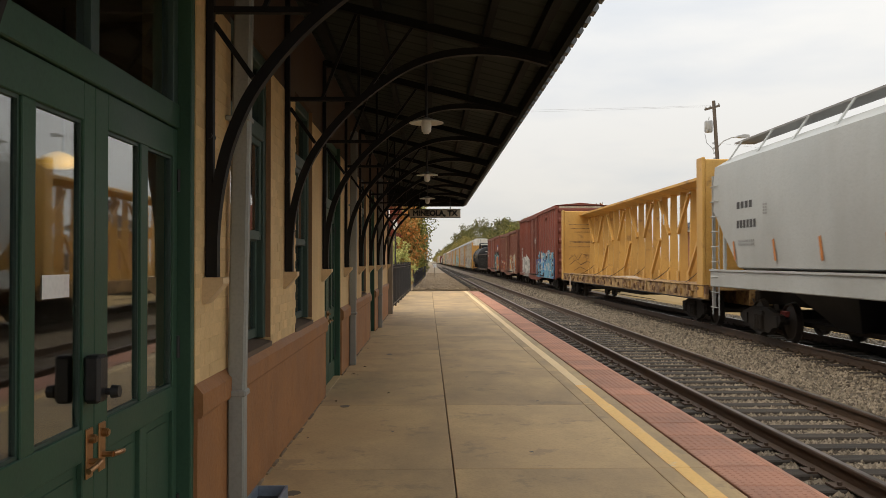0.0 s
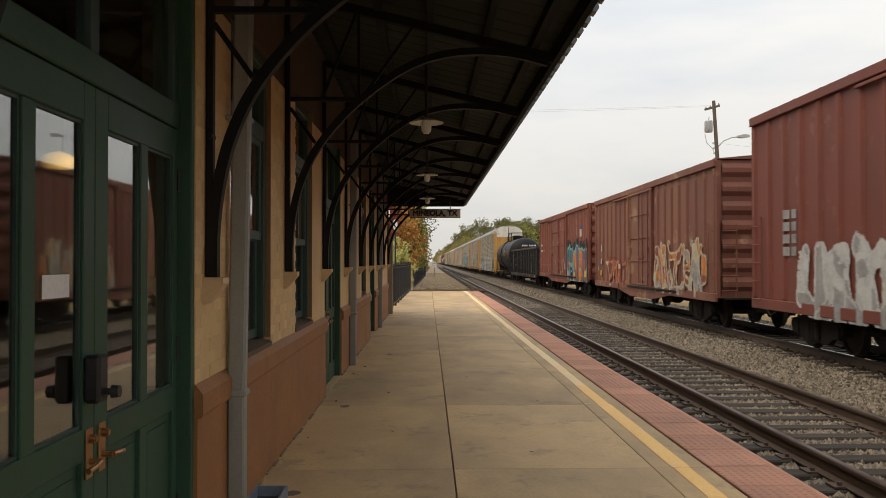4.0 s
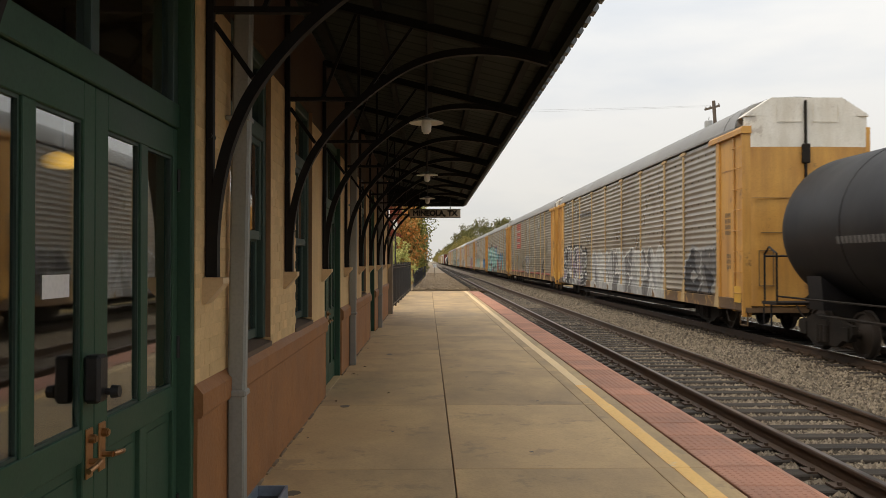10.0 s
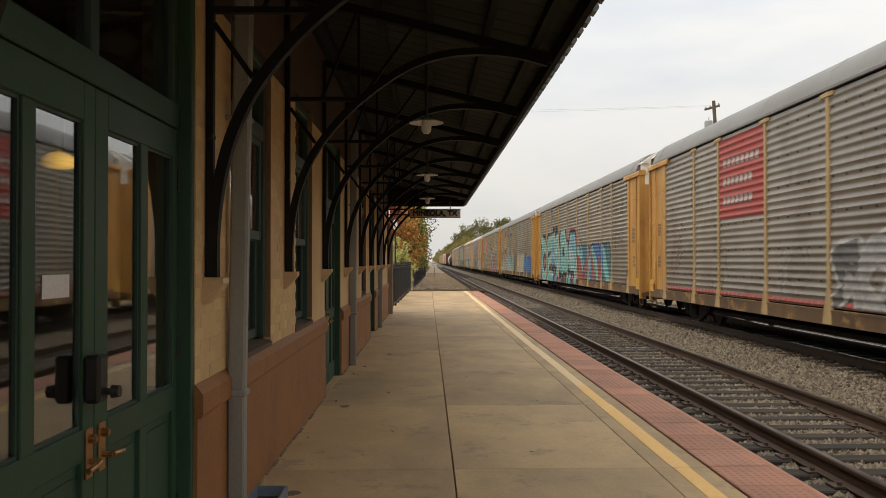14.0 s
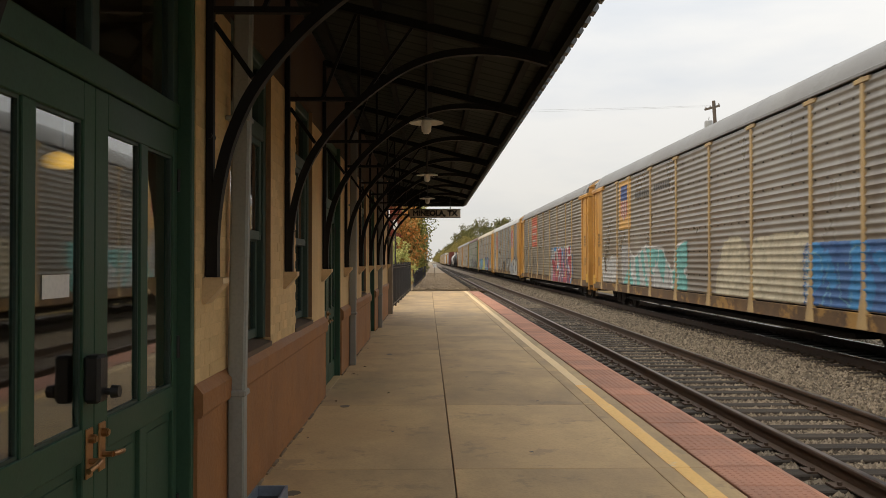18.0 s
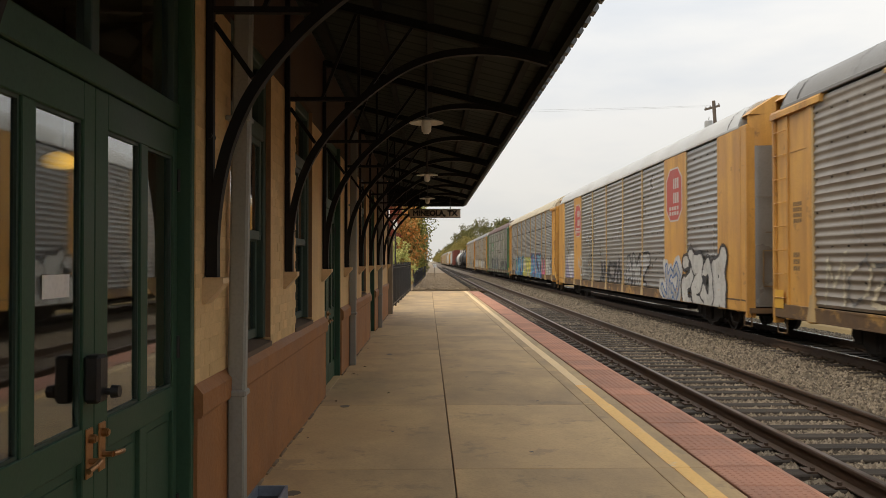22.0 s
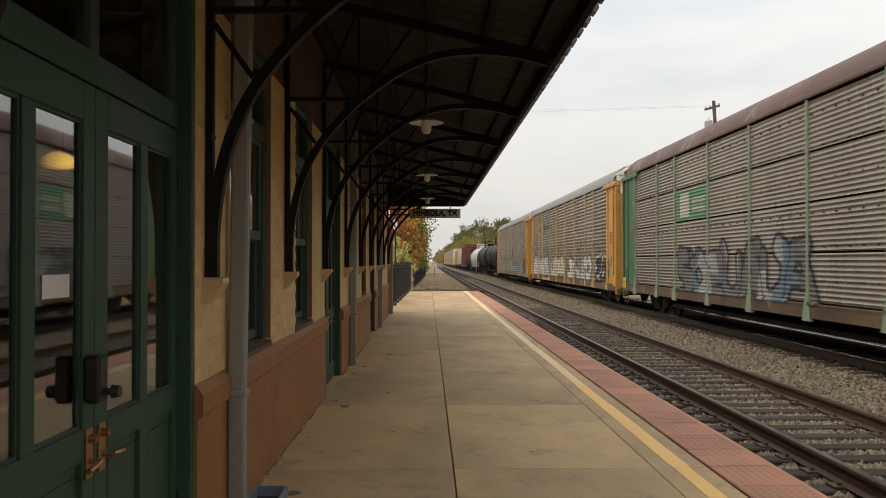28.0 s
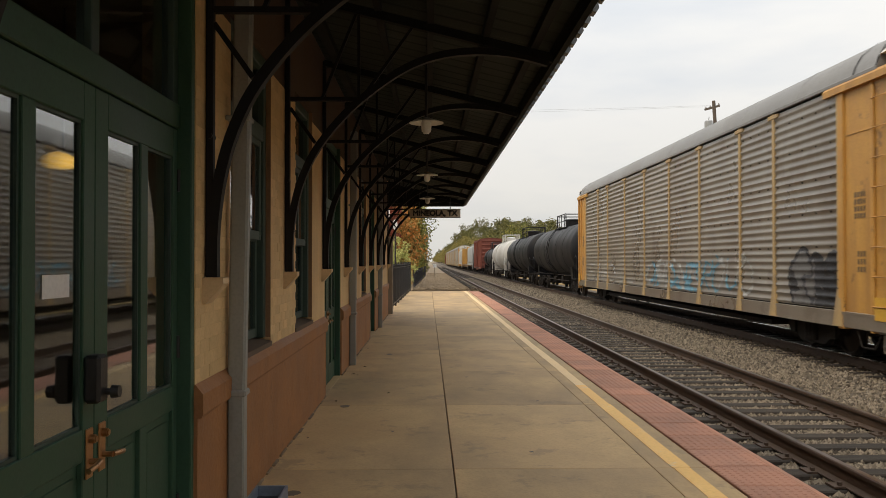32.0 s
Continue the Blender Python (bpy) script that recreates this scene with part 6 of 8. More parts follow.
graffiti(a9, rack_side, 12.7, 17.5, 1.0, 1.75, 4, P_CREAM, P_SMOKE, None, 86, 0.42, upright=True)
graffiti(a9, rack_side, 5.3, 11.1, 1.0, 1.85, 6, [P_PALER, P_WHITE], P_SMOKE, None, 87, 0.45)
graffiti(a9, rack_side, 1.9, 4.2, 0.8, 1.85, 2, P_BLACK, P_CREAM, P_SMOKE, 88, 0.4)
marks(a9, flat_side(-1.51), 17.6, 20.9, 0.66, 0.84, 10, LETTER_WHITE)
marks(a9, rack_side, 17.5, 20.5, 3.75, 4.1, 8, P_SMOKE)

a10 = auto_rack(rack_start(10), "grey auto rack with yellow ends and faint graffiti", PANEL_A, AR_POST, top=WHITE_PAINT, sill=PANEL_C, seed=10)
graffiti(a10, rack_side, 9.6, 15.1, 1.0, 1.75, 5, [P_SKY, P_PALER], None, None, 95, 0.22, layers=2)
graffiti(a10, rack_side, 5.8, 9.4, 1.0, 1.85, 4, [P_PALER, P_SKY], None, None, 98, 0.22)
graffiti(a10, rack_side, 1.95, 3.6, 1.0, 1.75, 2, [P_BLACK, P_SMOKE], P_BLACK, None, 96, 0.6)
graffiti(a10, rack_side, 17.0, 25.0, 0.95, 1.7, 8, P_PALER, None, None, 97, 0.14)


# ---------------------------------------------------------------- train: box cars
def box_car(start, L, label, paint_m, zt=4.96, zb=0.85, ribs=24, door_y=(7.0, 10.2), roof_m=None, seed=1):
    car = railcar("box_car", start, label, "box car")
    x = -1.44
    part("body", Geo().box(-1.44, 1.44, 0.05, L - 0.05, zb + 0.1, zt), paint_m, car)
    part("side_sill", Geo().cbox(-1.5, -1.42, 0.0, L, zb - 0.1, zb + 0.12, 0.01).prism([(door_y[0] - 2.0, zb - 0.1), (door_y[0], zb - 0.3), (door_y[1], zb - 0.3), (door_y[1] + 2.0, zb - 0.1)], 0, -1.49, -1.43), paint_m, car)
    part("top_chord", Geo().cbox(-1.53, -1.42, -0.02, L + 0.02, zt - 0.16, zt + 0.03, 0.012).cbox(1.42, 1.53, -0.02, L + 0.02, zt - 0.16, zt + 0.03, 0.012), paint_m, car)
    roof = Geo().prism([(-1.5, zt + 0.03), (0, zt + 0.16), (1.5, zt + 0.03)], 1, 0.0, L)
    n = int(L / 1.1)
    for k in range(n + 1):
        y = 0.04 + (L - 0.1) * k / n
        roof.prism([(-1.5, zt + 0.03), (-1.5, zt + 0.045), (0, zt + 0.178), (1.5, zt + 0.045), (1.5, zt + 0.03), (0, zt + 0.16)], 1, y - 0.03, y + 0.03)
    part("roof", roof, roof_m or paint_m, car, "low ribbed sheet roof")
    rib_me = Geo().add([(x, -0.09, zb + 0.12), (x, 0.09, zb + 0.12), (x - 0.055, 0.045, zb + 0.16), (x - 0.055, -0.045, zb + 0.16), (x, -0.09, zt - 0.16), (x, 0.09, zt - 0.16), (x - 0.055, 0.045, zt - 0.2), (x - 0.055, -0.045, zt - 0.2)],
                       [(0, 3, 7, 4), (3, 2, 6, 7), (2, 1, 5, 6), (0, 1, 2, 3), (4, 7, 6, 5)]).mesh("side_rib", paint_m)
    ys = [0.12 + (L - 0.24) * k / (ribs - 1) for k in range(ribs)]
    for y in ys:
        if not (door_y[0] - 0.05 < y < door_y[1] + 0.05):
            part("side_rib", rib_me, None, car).location = (0, y, 0)
    d = part("door", Geo().cbox(x - 0.05, x - 0.004, door_y[0], door_y[1], zb + 0.14, zt - 0.2, 0.01), paint_m, car, "ribbed sliding door")
    h = (zt - zb - 0.34) / 4
    for k in range(5):
        z = zb + 0.16 + h * k
        part("door_rib", Geo().cbox(x - 0.085, x - 0.05, door_y[0] + 0.02, door_y[1] - 0.02, z - 0.03, z + 0.03, 0.01), paint_m, d)
    ym = (door_y[0] + door_y[1]) / 2
    part("door_bar", Geo().cyl((x - 0.1, ym, zb + 0.2), (x - 0.1, ym, zt - 0.25), 0.02, n=6).cyl((x - 0.1, ym - 0.5, zb + 0.2), (x - 0.1, ym - 0.5, zt - 0.25), 0.02, n=6).box(x - 0.11, x - 0.05, ym - 0.6, ym + 0.1, 1.9, 1.96), paint_m, d)
    for yd in (door_y[0] - 0.1, door_y[1] + 0.1):
        part("door_post", Geo().cbox(x - 0.1, x, yd - 0.07, yd + 0.07, zb + 0.1, zt - 0.14, 0.012), paint_m, car)
    part("door_track", Geo().cbox(x - 0.11, x - 0.05, door_y[0] - 0.2, door_y[1] + 2.6, zt - 0.26, zt - 0.2, 0.008), paint_m, car)
    for yd in (door_y[0] + 0.25, door_y[1] - 0.25):
        part("locking_rod", Geo().cyl((x - 0.1, yd, zb + 0.15), (x - 0.1, yd, zt - 0.25), 0.02, n=6).box(x - 0.13, x - 0.05, yd - 0.06, yd + 0.06, 2.1, 2.25).box(x - 0.12, x - 0.05, yd - 0.05, yd + 0.05, 1.3, 1.36), paint_m, d)
    part("door_track", Geo().cbox(x - 0.12, x - 0.05, door_y[0] - 3.0, door_y[1] + 0.2, zb + 0.02, zb + 0.08, 0.008), UNDER, car)
    for y, s in ((0.05, -1), (L - 0.05, 1)):
        ew = part("end_wall", Geo().box(-1.34, 1.34, *sorted((y, y + s * 0.012)), zb, zt), paint_m, car, "ribbed steel end")
        for k in range(7):
            z = zb + 0.35 + (zt - zb - 0.6) * k / 6
            part("end_rib", Geo().prism([(y, z - 0.2), (y + s * 0.08, z - 0.06), (y + s * 0.08, z + 0.06), (y, z + 0.2)], 0, -1.3, 1.3), paint_m, ew)
        for x_ in (-1.4, 1.4):
            part("corner_post", Geo().box(x_ - 0.06, x_ + 0.06, *sorted((y, y + s * 0.1)), zb, zt), paint_m, ew)
        ladder(car, paint_m, -1.48, 0.32 if s < 0 else L - 0.32, zb - 0.1, zb + 1.9, 5, "y", 0.4, 0.06)
        ladder(car, paint_m, -1.15, y + s * 0.08, zb, zb + 1.9, 5, "x", 0.4, s * 0.06)
        part("crossover_step", Geo().box(-1.3, 1.3, *sorted((y + s * 0.1, y + s * 0.35)), 0.82, 0.86), UNDER, car)
    part("underframe", Geo().box(-0.35, 0.35, 0.1, L - 0.1, 0.5, zb).box(-1.3, 1.3, 3.4, L - 3.4, zb - 0.06, zb + 0.08).cyl((-0.6, L * 0.4, 0.62), (-0.6, L * 0.4 + 0.9, 0.62), 0.2, n=12).box(-0.9, -0.4, L * 0.6, L * 0.6 + 0.6, 0.45, 0.8), UNDER, car)
    trucks(car, (2.3, L - 2.3))
    couplers(car, L)
    return car


def ribbed(x, L, ribs):
    pitch = (L - 0.24) / (ribs - 1)

    def f(y, z):
        d = abs((y - 0.12 + pitch / 2) % pitch - pitch / 2)
        return x - 0.06 * max(0.0, min(1.0, (0.11 - d) / 0.05))
    return f


bA = box_car(48.45, 18.9, "large oxide-red box car with blue and white graffiti", BOX_RED, 4.97, 0.85, 25, (7.95, 11.55), seed=1)
sA = ribbed(-1.445, 18.9, 25)
graffiti(bA, sA, 0.5, 7.6, 0.8, 1.5, 9, [P_SKY, P_BRIGHT, P_SKY], P_BLUE, P_BLUE, 103, 0.9, lift=0.05, foot_z=0.78, glow=0.4)
graffiti(bA, sA, 0.6, 7.3, 0.82, 2.2, 9, [P_BLACK, P_SKY, P_BLACK, P_WHITE, P_SKY], P_SKY, None, 108, 0.34, lift=0.062, shine=P_SKY, foot_z=0.78, order=(6, 0, 5, 4, 6, 1, 4, 0, 6))
graffiti(bA, sA, 0.9, 7.2, 1.2, 2.35, 6, P_WHITE, None, None, 107, 0.12, lift=0.07, foot_z=0.78)
graffiti(bA, sA, 12.2, 16.3, 0.72, 1.95, 5, [P_GREY, P_WHITE], P_WHITE, None, 102, 0.4, lift=0.03, foot_z=0.7)
marks(bA, sA, 0.7, 1.9, 1.95, 2.35, 6, P_GREY, 0.025, rows=3)
part("data_patch", drape_rect(sA, 0.75, 1.3, 1.62, 1.8, 0.03, 8, 1), LETTER_WHITE, bA, "white stencil patch")
marks(bA, sA, 16.6, 17.2, 1.9, 2.9, 2, P_GREY, 0.025, rows=4)
marks(bA, flat_side(-1.5), 8.3, 9.3, 3.0, 3.35, 4, LETTER_WHITE, 0.012, rows=4)
part("rib_bracket", Geo().cbox(-1.55, -1.44, 3.75, 4.2, 4.35, 4.5, 0.02).cbox(-1.55, -1.44, 4.05, 4.2, 4.3, 4.75, 0.02), BOX_RED, bA)
part("end_patch", Geo().box(-1.25, 1.25, 0.022, 0.03, 4.58, 4.95), P_CREAM, bA, "pale worn paint band on the end")
bB = box_car(69.8, 15.45, "rust-streaked brown box car with bare orange patches", BOX_DARK, 4.36, 0.85, 21, (6.2, 9.1), seed=2)
sB = ribbed(-1.445, 15.45, 21)
graffiti(bB, sB, 0.8, 5.8, 0.85, 2.2, 8, [P_RUST, P_CREAM, P_ORANGE, P_GREY], P_CREAM, None, 104, 0.3, lift=0.03, foot_z=0.8)
graffiti(bB, sB, 9.6, 13.0, 0.85, 1.8, 6, [P_ORANGE, P_CREAM], P_RUST, None, 105, 0.2, lift=0.03, foot_z=0.8)
part("reflector_strip", drape_rect(sB, 13.8, 14.4, 1.2, 1.42, 0.03, 8, 1), SIGN_AMBER, bB, "yellow reflective patch")
marks(bB, sB, 13.7, 14.3, 2.2, 2.6, 2, LETTER_WHITE, 0.03)
marks(bB, sB, 13.7, 14.4, 1.68, 1.98, 2, LETTER_WHITE, 0.03)
part("data_patch", drape_rect(sB, 14.7, 15.0, 1.4, 1.6, 0.03, 4, 1), P_GREY, bB, "grey stencil patch")
bC = box_car(86.95, 16.75, "faded red box car with teal and orange graffiti", BOX_ORANGE, 4.4, 0.95, 20, (6.15, 11.2), seed=3)
sC = ribbed(-1.445, 16.75, 20)
part("door_split", Geo().cbox(-1.55, -1.44, 8.6, 8.78, 1.09, 4.2, 0.012), BOX_ORANGE, bC)
graffiti(bC, sC, 0.25, 6.0, 0.95, 2.15, 6, [P_PURPLE, P_DEEP, P_RUST, P_ORANGE, P_DEEP, P_GREY, P_BLACK], P_TEAL, None, 111, 0.75, lift=0.03, foot_z=0.8, haze=P_BLACK, upright=True)
graffiti(bC, flat_side(-1.5), 6.3, 8.4, 1.1, 1.9, 3, [P_RUST, P_CREAM], None, None, 112, 0.4, lift=0.03)
s_sh = part("shield_sign", drape_rect(sC, 1.7, 2.12, 2.97, 3.32, 0.02, 8, 1), LETTER_WHITE, bC, "small white and blue shield")
part("shield_top", drape_rect(sC, 1.7, 2.12, 3.32, 3.5, 0.02, 8, 1), SIGN_BLUE, s_sh)
for y, w_ in ((0.2, 0.5), (3.3, 0.3), (7.6, 0.3)):
    part("reflector_strip", drape_rect(flat_side(-1.51), y, y + w_, 1.06, 1.06 + w_ * 0.6, 0.012, 1, 1), SIGN_AMBER, bC, "yellow reflective patch")
marks(bC, sC, 14.6, 16.0, 2.4, 2.56, 7, LETTER_WHITE, 0.025)
marks(bC, sC, 15.4, 16.0, 2.75, 2.9, 3, LETTER_WHITE, 0.025)

# ---------------------------------------------------------------- train: gondola
GON_RUST = material("rusty_black_rail", (0.035, 0.026, 0.022), (0.075, 0.045, 0.033), 0.8, scale=2, fine=30, bump=0.15)
gon = railcar("gondola", 105.6, "black open gondola with dirty ribbed sides", "gondola car")
GL, gt, gb = 16.9, 2.66, 0.8
part("side_wall", Geo().box(-1.42, -1.36, 0.05, GL - 0.05, gb, gt).box(1.36, 1.42, 0.05, GL - 0.05, gb, gt), GON_BLACK, gon)
part("floor", Geo().box(-1.36, 1.36, 0.05, GL - 0.05, gb, gb + 0.08), GON_BLACK, gon)
part("top_rail", Geo().cbox(-1.5, -1.34, 0, GL, gt - 0.02, gt + 0.12, 0.02).cbox(1.34, 1.5, 0, GL, gt - 0.02, gt + 0.1, 0.02), GON_RUST, gon, "rusty top rail")
part("side_sill", Geo().cbox(-1.5, -1.4, 0, GL, gb - 0.15, gb + 0.08, 0.01), GON_BLACK, gon)
grib = Geo().add([(-1.42, -0.1, gb + 0.05), (-1.42, 0.1, gb + 0.05), (-1.52, 0.07, gb + 0.1), (-1.52, -0.07, gb + 0.1), (-1.42, -0.1, gt), (-1.42, 0.1, gt), (-1.5, 0.07, gt), (-1.5, -0.07, gt)],
                 [(0, 3, 7, 4), (3, 2, 6, 7), (2, 1, 5, 6), (0, 1, 2, 3)]).mesh("side_rib", GON_BLACK)
for k in range(15):
    part("side_rib", grib, None, gon).location = (0, 0.9 + 15.1 * k / 14, 0)
for y, s in ((0.05, -1), (GL - 0.05, 1)):
    e = Geo().box(-1.36, 1.36, y - 0.03, y + 0.03, gb, gt + 0.1)
    for k in range(4):
        z = gb + 0.3 + 0.5 * k
        e.prism([(y, z - 0.14), (y + s * 0.1, z - 0.05), (y + s * 0.1, z + 0.05), (y, z + 0.14)], 0, -1.34, 1.34)
    part("end_wall", e, GON_BLACK, gon)
    ladder(gon, GON_BLACK, -1.45, 0.35 if s < 0 else GL - 0.35, gb, gt, 4, "y", 0.4, 0.08)
part("underframe", Geo().box(-0.35, 0.35, 0.1, GL - 0.1, 0.5, gb).cyl((-0.6, 8, 0.6), (-0.6, 8.9, 0.6), 0.2, n=12), UNDER, gon)
marks(gon, flat_side(-1.43), 12.95, 14.6, 1.9, 2.2, 4, LETTER_WHITE, 0.004)
marks(gon, flat_side(-1.43), 12.95, 14.6, 1.35, 1.65, 4, LETTER_WHITE, 0.004)
part("primer_patch", drape_rect(flat_side(-1.43), 15.2, 15.95, 0.95, 2.4, 0.004, 1, 1), P_GREY, gon, "grey primer patch")
gon_side = lambda y, z: -1.42 - 0.1 * max(0.0, min(1.0, (0.1 - abs((y - 0.9 + 0.539) % 1.0786 - 0.539)) / 0.03))
graffiti(gon, gon_side, 1.0, 11.5, 1.2, 2.2, 9, P_PALE, None, None, 121, 0.04, lift=0.012, foot_z=0.85)
for y in (0.5, 3.6, 8.0, 12.2, 16.2):
    part("reflector_strip", drape_rect(flat_side(-1.505), y, y + 0.3, 0.72, 0.84, 0.004, 1, 1), P_ORANGE, gon, "orange reflective patch")
marks(gon, flat_side(-1.43), 2.6, 3.2, 1.0, 1.6, 2, LETTER_WHITE, 0.004, rows=4)
trucks(gon, (2.2, GL - 2.2))
couplers(gon, GL)


# ---------------------------------------------------------------- train: tank cars
def tank_car(start, L, label, m_, radius=1.5, zc=2.42, seed=1, full=True):
    car = railcar("tank_car", start, label, "tank car")
    y0, y1 = 0.72, L - 0.72
    prof = [(0.02, y0 - 0.1), (0.4, y0 - 0.08), (0.8, y0 - 0.01), (1.1, y0 + 0.09), (1.3, y0 + 0.2), (1.43, y0 + 0.34), (1.49, y0 + 0.5), (1.5, y0 + 0.66)]
    prof = [(r * radius / 1.5, y) for r, y in prof]
    prof = prof + [(r, y1 - (y - y0)) for r, y in prof[::-1]]
    tk = part("tank", Geo().lathe(prof, (0, 0, zc), 1, 56), m_, car, "long cylindrical tank", True)
    for k in (0.2, 0.36, 0.64, 0.8):
        y = y0 + (y1 - y0) * k
        part("weld_band", Geo().lathe([(radius, y - 0.03), (radius + 0.01, y - 0.02), (radius + 0.01, y + 0.02), (radius, y + 0.03)], (0, 0, zc), 1, 56), m_, tk)
    ends_ = Geo()
    for i in range(9):
        xa = -0.35 + 0.13 * i + (0.13 if i > 3 else 0)
        cap_y = [float(np.interp(math.hypot(q, dz), [p[0] for p in prof[:8]], [p[1] for p in prof[:8]])) - 0.008 for q, dz in ((xa, 0.72), (xa + 0.09, 0.72), (xa + 0.09, 0.86), (xa, 0.86))]
        ends_.add([(xa, cap_y[0], zc + 0.72), (xa + 0.09, cap_y[1], zc + 0.72), (xa + 0.09, cap_y[2], zc + 0.86), (xa, cap_y[3], zc + 0.86)], [(0, 1, 2, 3)])
    if radius > 1.4:
        tagged(part("end_lettering", ends_, LETTER_WHITE, tk, "white lettering on the tank end as plain bars"), kind="stuff")

    top = zc + radius
    ym = (y0 + y1) / 2
    part("manway", Geo().lathe([(0.5, top - 0.12), (0.5, top + 0.3), (0.54, top + 0.31), (0.54, top + 0.36), (0.3, top + 0.42), (0.001, top + 0.43)], (0, ym, 0), 2, 22), m_, car, "round manway dome", True)
    rl = Geo()
    for x in (-0.75, 0.75):
        pts = [(x, ym - 1.6, top - 0.32), (x, ym - 1.6, top + 0.6), (x, ym - 1.55, top + 0.64), (x, ym + 1.55, top + 0.64), (x, ym + 1.6, top + 0.6), (x, ym + 1.6, top - 0.32)]
        rl.tube(pts, 0.03, 8)
        for k in (-1.0, 0.0, 1.0):
            rl.tube([(x, ym + k, top - 0.2), (x, ym + k, top + 0.62)], 0.025, 8)
        rl.tube([(x, ym - 1.6, top + 0.25), (x, ym + 1.6, top + 0.25)], 0.025, 8)
    for k in (-1.6, 1.6):
        rl.tube([(-0.75, ym + k, top + 0.62), (0.75, ym + k, top + 0.62)], 0.03, 8)
    part("safety_rail", rl, m_, car, "safety railing round the dome")
    part("top_platform", Geo().box(-0.85, -0.45, ym - 1.7, ym + 1.7, top - 0.16, top - 0.12).box(0.45, 0.85, ym - 1.7, ym + 1.7, top - 0.16, top - 0.12), m_, car)
    for y in (ym - 0.3, ym + 0.3):
        pts = [(-(radius + 0.16) * math.cos(a), y, zc + (radius + 0.16) * math.sin(a)) for a in (-0.9, -0.4, 0.0, 0.4, 0.8, 1.05)]
        part("ladder_rail", Geo().tube(pts, 0.022, 6), m_, car)
    for k in range(8):
        a = -0.85 + 1.8 * k / 7
        p = (-(radius + 0.16) * math.cos(a), zc + (radius + 0.16) * math.sin(a))
        part("ladder_rung", Geo().tube([(p[0], ym - 0.3, p[1]), (p[0], ym + 0.3, p[1])], 0.016, 5), m_, car)
    for y in (2.2, L - 2.2):
        part("saddle", Geo().prism([(-1.25, 0.85), (1.25, 0.85), (1.3, 1.5), (0.8, 1.15), (0, 1.0), (-0.8, 1.15), (-1.3, 1.5)], 1, y - 0.3, y + 0.3), m_, car)
    for y, s in ((0.0, -1), (L, 1)):
        a, b = sorted((y, y - s * 2.9))
        part("end_sill", Geo().box(-0.35, 0.35, a, b, 0.6, 0.95).box(-1.45, 1.45, *sorted((y, y - s * 0.8)), 0.86, 0.92), UNDER, car)
        hr = Geo()
        yy = y - s * 0.05
        hr.tube([(-1.4, yy, 0.9), (-1.4, yy, 1.95), (-1.4, y - s * 0.3, 2.1), (-1.4, y - s * 0.7, 1.95), (-1.4, y - s * 0.7, 0.9)], 0.022, 6)
        hr.tube([(-1.4, yy, 1.9), (1.4, yy, 1.9), (1.4, yy, 0.9)], 0.022, 6)
        hr.tube([(-1.42, yy, 0.9), (-1.42, yy, 0.4), (-1.42, y - s * 0.45, 0.4), (-1.42, y - s * 0.45, 0.9)], 0.02, 6)
        part("end_railing", hr, m_, car)
    part("running_rail", Geo().tube([(-1.42, 0.8, 1.05), (-1.42, L - 0.8, 1.05)], 0.02, 6).tube([(-1.35, 2.5, 0.75), (-1.35, L - 2.5, 0.75)], 0.03, 6), UNDER, car)
    part("bottom_outlet", Geo().cyl((0, ym, 0.5), (0, ym, 1.0), 0.18, n=12), UNDER, car)
    part("air_tank", Geo().cyl((-0.7, ym + 1.5, 0.7), (-0.7, ym + 2.4, 0.7), 0.2, n=12), UNDER, car)
    part("brake_box", Geo().cbox(-1.0, -0.5, ym - 2.0, ym - 1.4, 0.5, 0.95, 0.02), UNDER, car)
    trucks(car, (2.2, L - 2.2))
    couplers(car, L)
    return car


def round_side(radius, zc):
    return lambda y, z: -math.sqrt(max(0.01, radius * radius - (z - zc) ** 2))


t1 = tank_car(123.6, 15.9, "black tank car with yellow placard and railed dome", TANK_BLACK)
rs = round_side(1.5, 2.42)
part("placard", drape_rect(rs, 5.7, 6.2, 2.3, 2.85, 0.014, 1, 6), SIGN_AMBER, t1, "square yellow placard")
for y, z0, z1, m_ in ((6.75, 2.3, 2.85, SIGN_YEL), (4.6, 2.3, 2.85, SIGN_YEL), (2.55, 1.9, 2.9, SIGN_YEL), (9.6, 2.3, 2.8, SIGN_YEL)):
    part("reflector_strip", drape_rect(rs, y, y + 0.09, z0, z1, 0.014, 1, 8), m_, t1, "yellow reflective strip")
s_ = part("data_plate", drape_rect(rs, 2.75, 3.55, 2.45, 2.95, 0.014, 1, 6), P_SMOKE, t1, "grey stencilled data block")
marks(s_, rs, 2.8, 3.5, 2.5, 2.9, 3, LETTER_BLACK, 0.018, rows=5)
marks(t1, rs, 10.6, 12.4, 2.1, 2.28, 12, P_SMOKE, 0.014)
for y in (5.4, 6.6, 9.0, 9.9):
    marks(t1, rs, y, y + 0.5, 1.75, 2.15, 3, P_PALE, 0.014, rows=5)

tank_car(429.2, 17.6, "glossy black tank car with a railed dome", TANK_BLACK, seed=2)
tank_car(448.4, 18.2, "black tank car in the train", TANK_BLACK, seed=3)
tank_car(468.6, 16.2, "dirty white tank car with a railed dome", TANK_WHITE, seed=4)
tank_car(486.6, 15.2, "black tank car in the train", TANK_BLACK, radius=1.3, zc=2.2, seed=5)


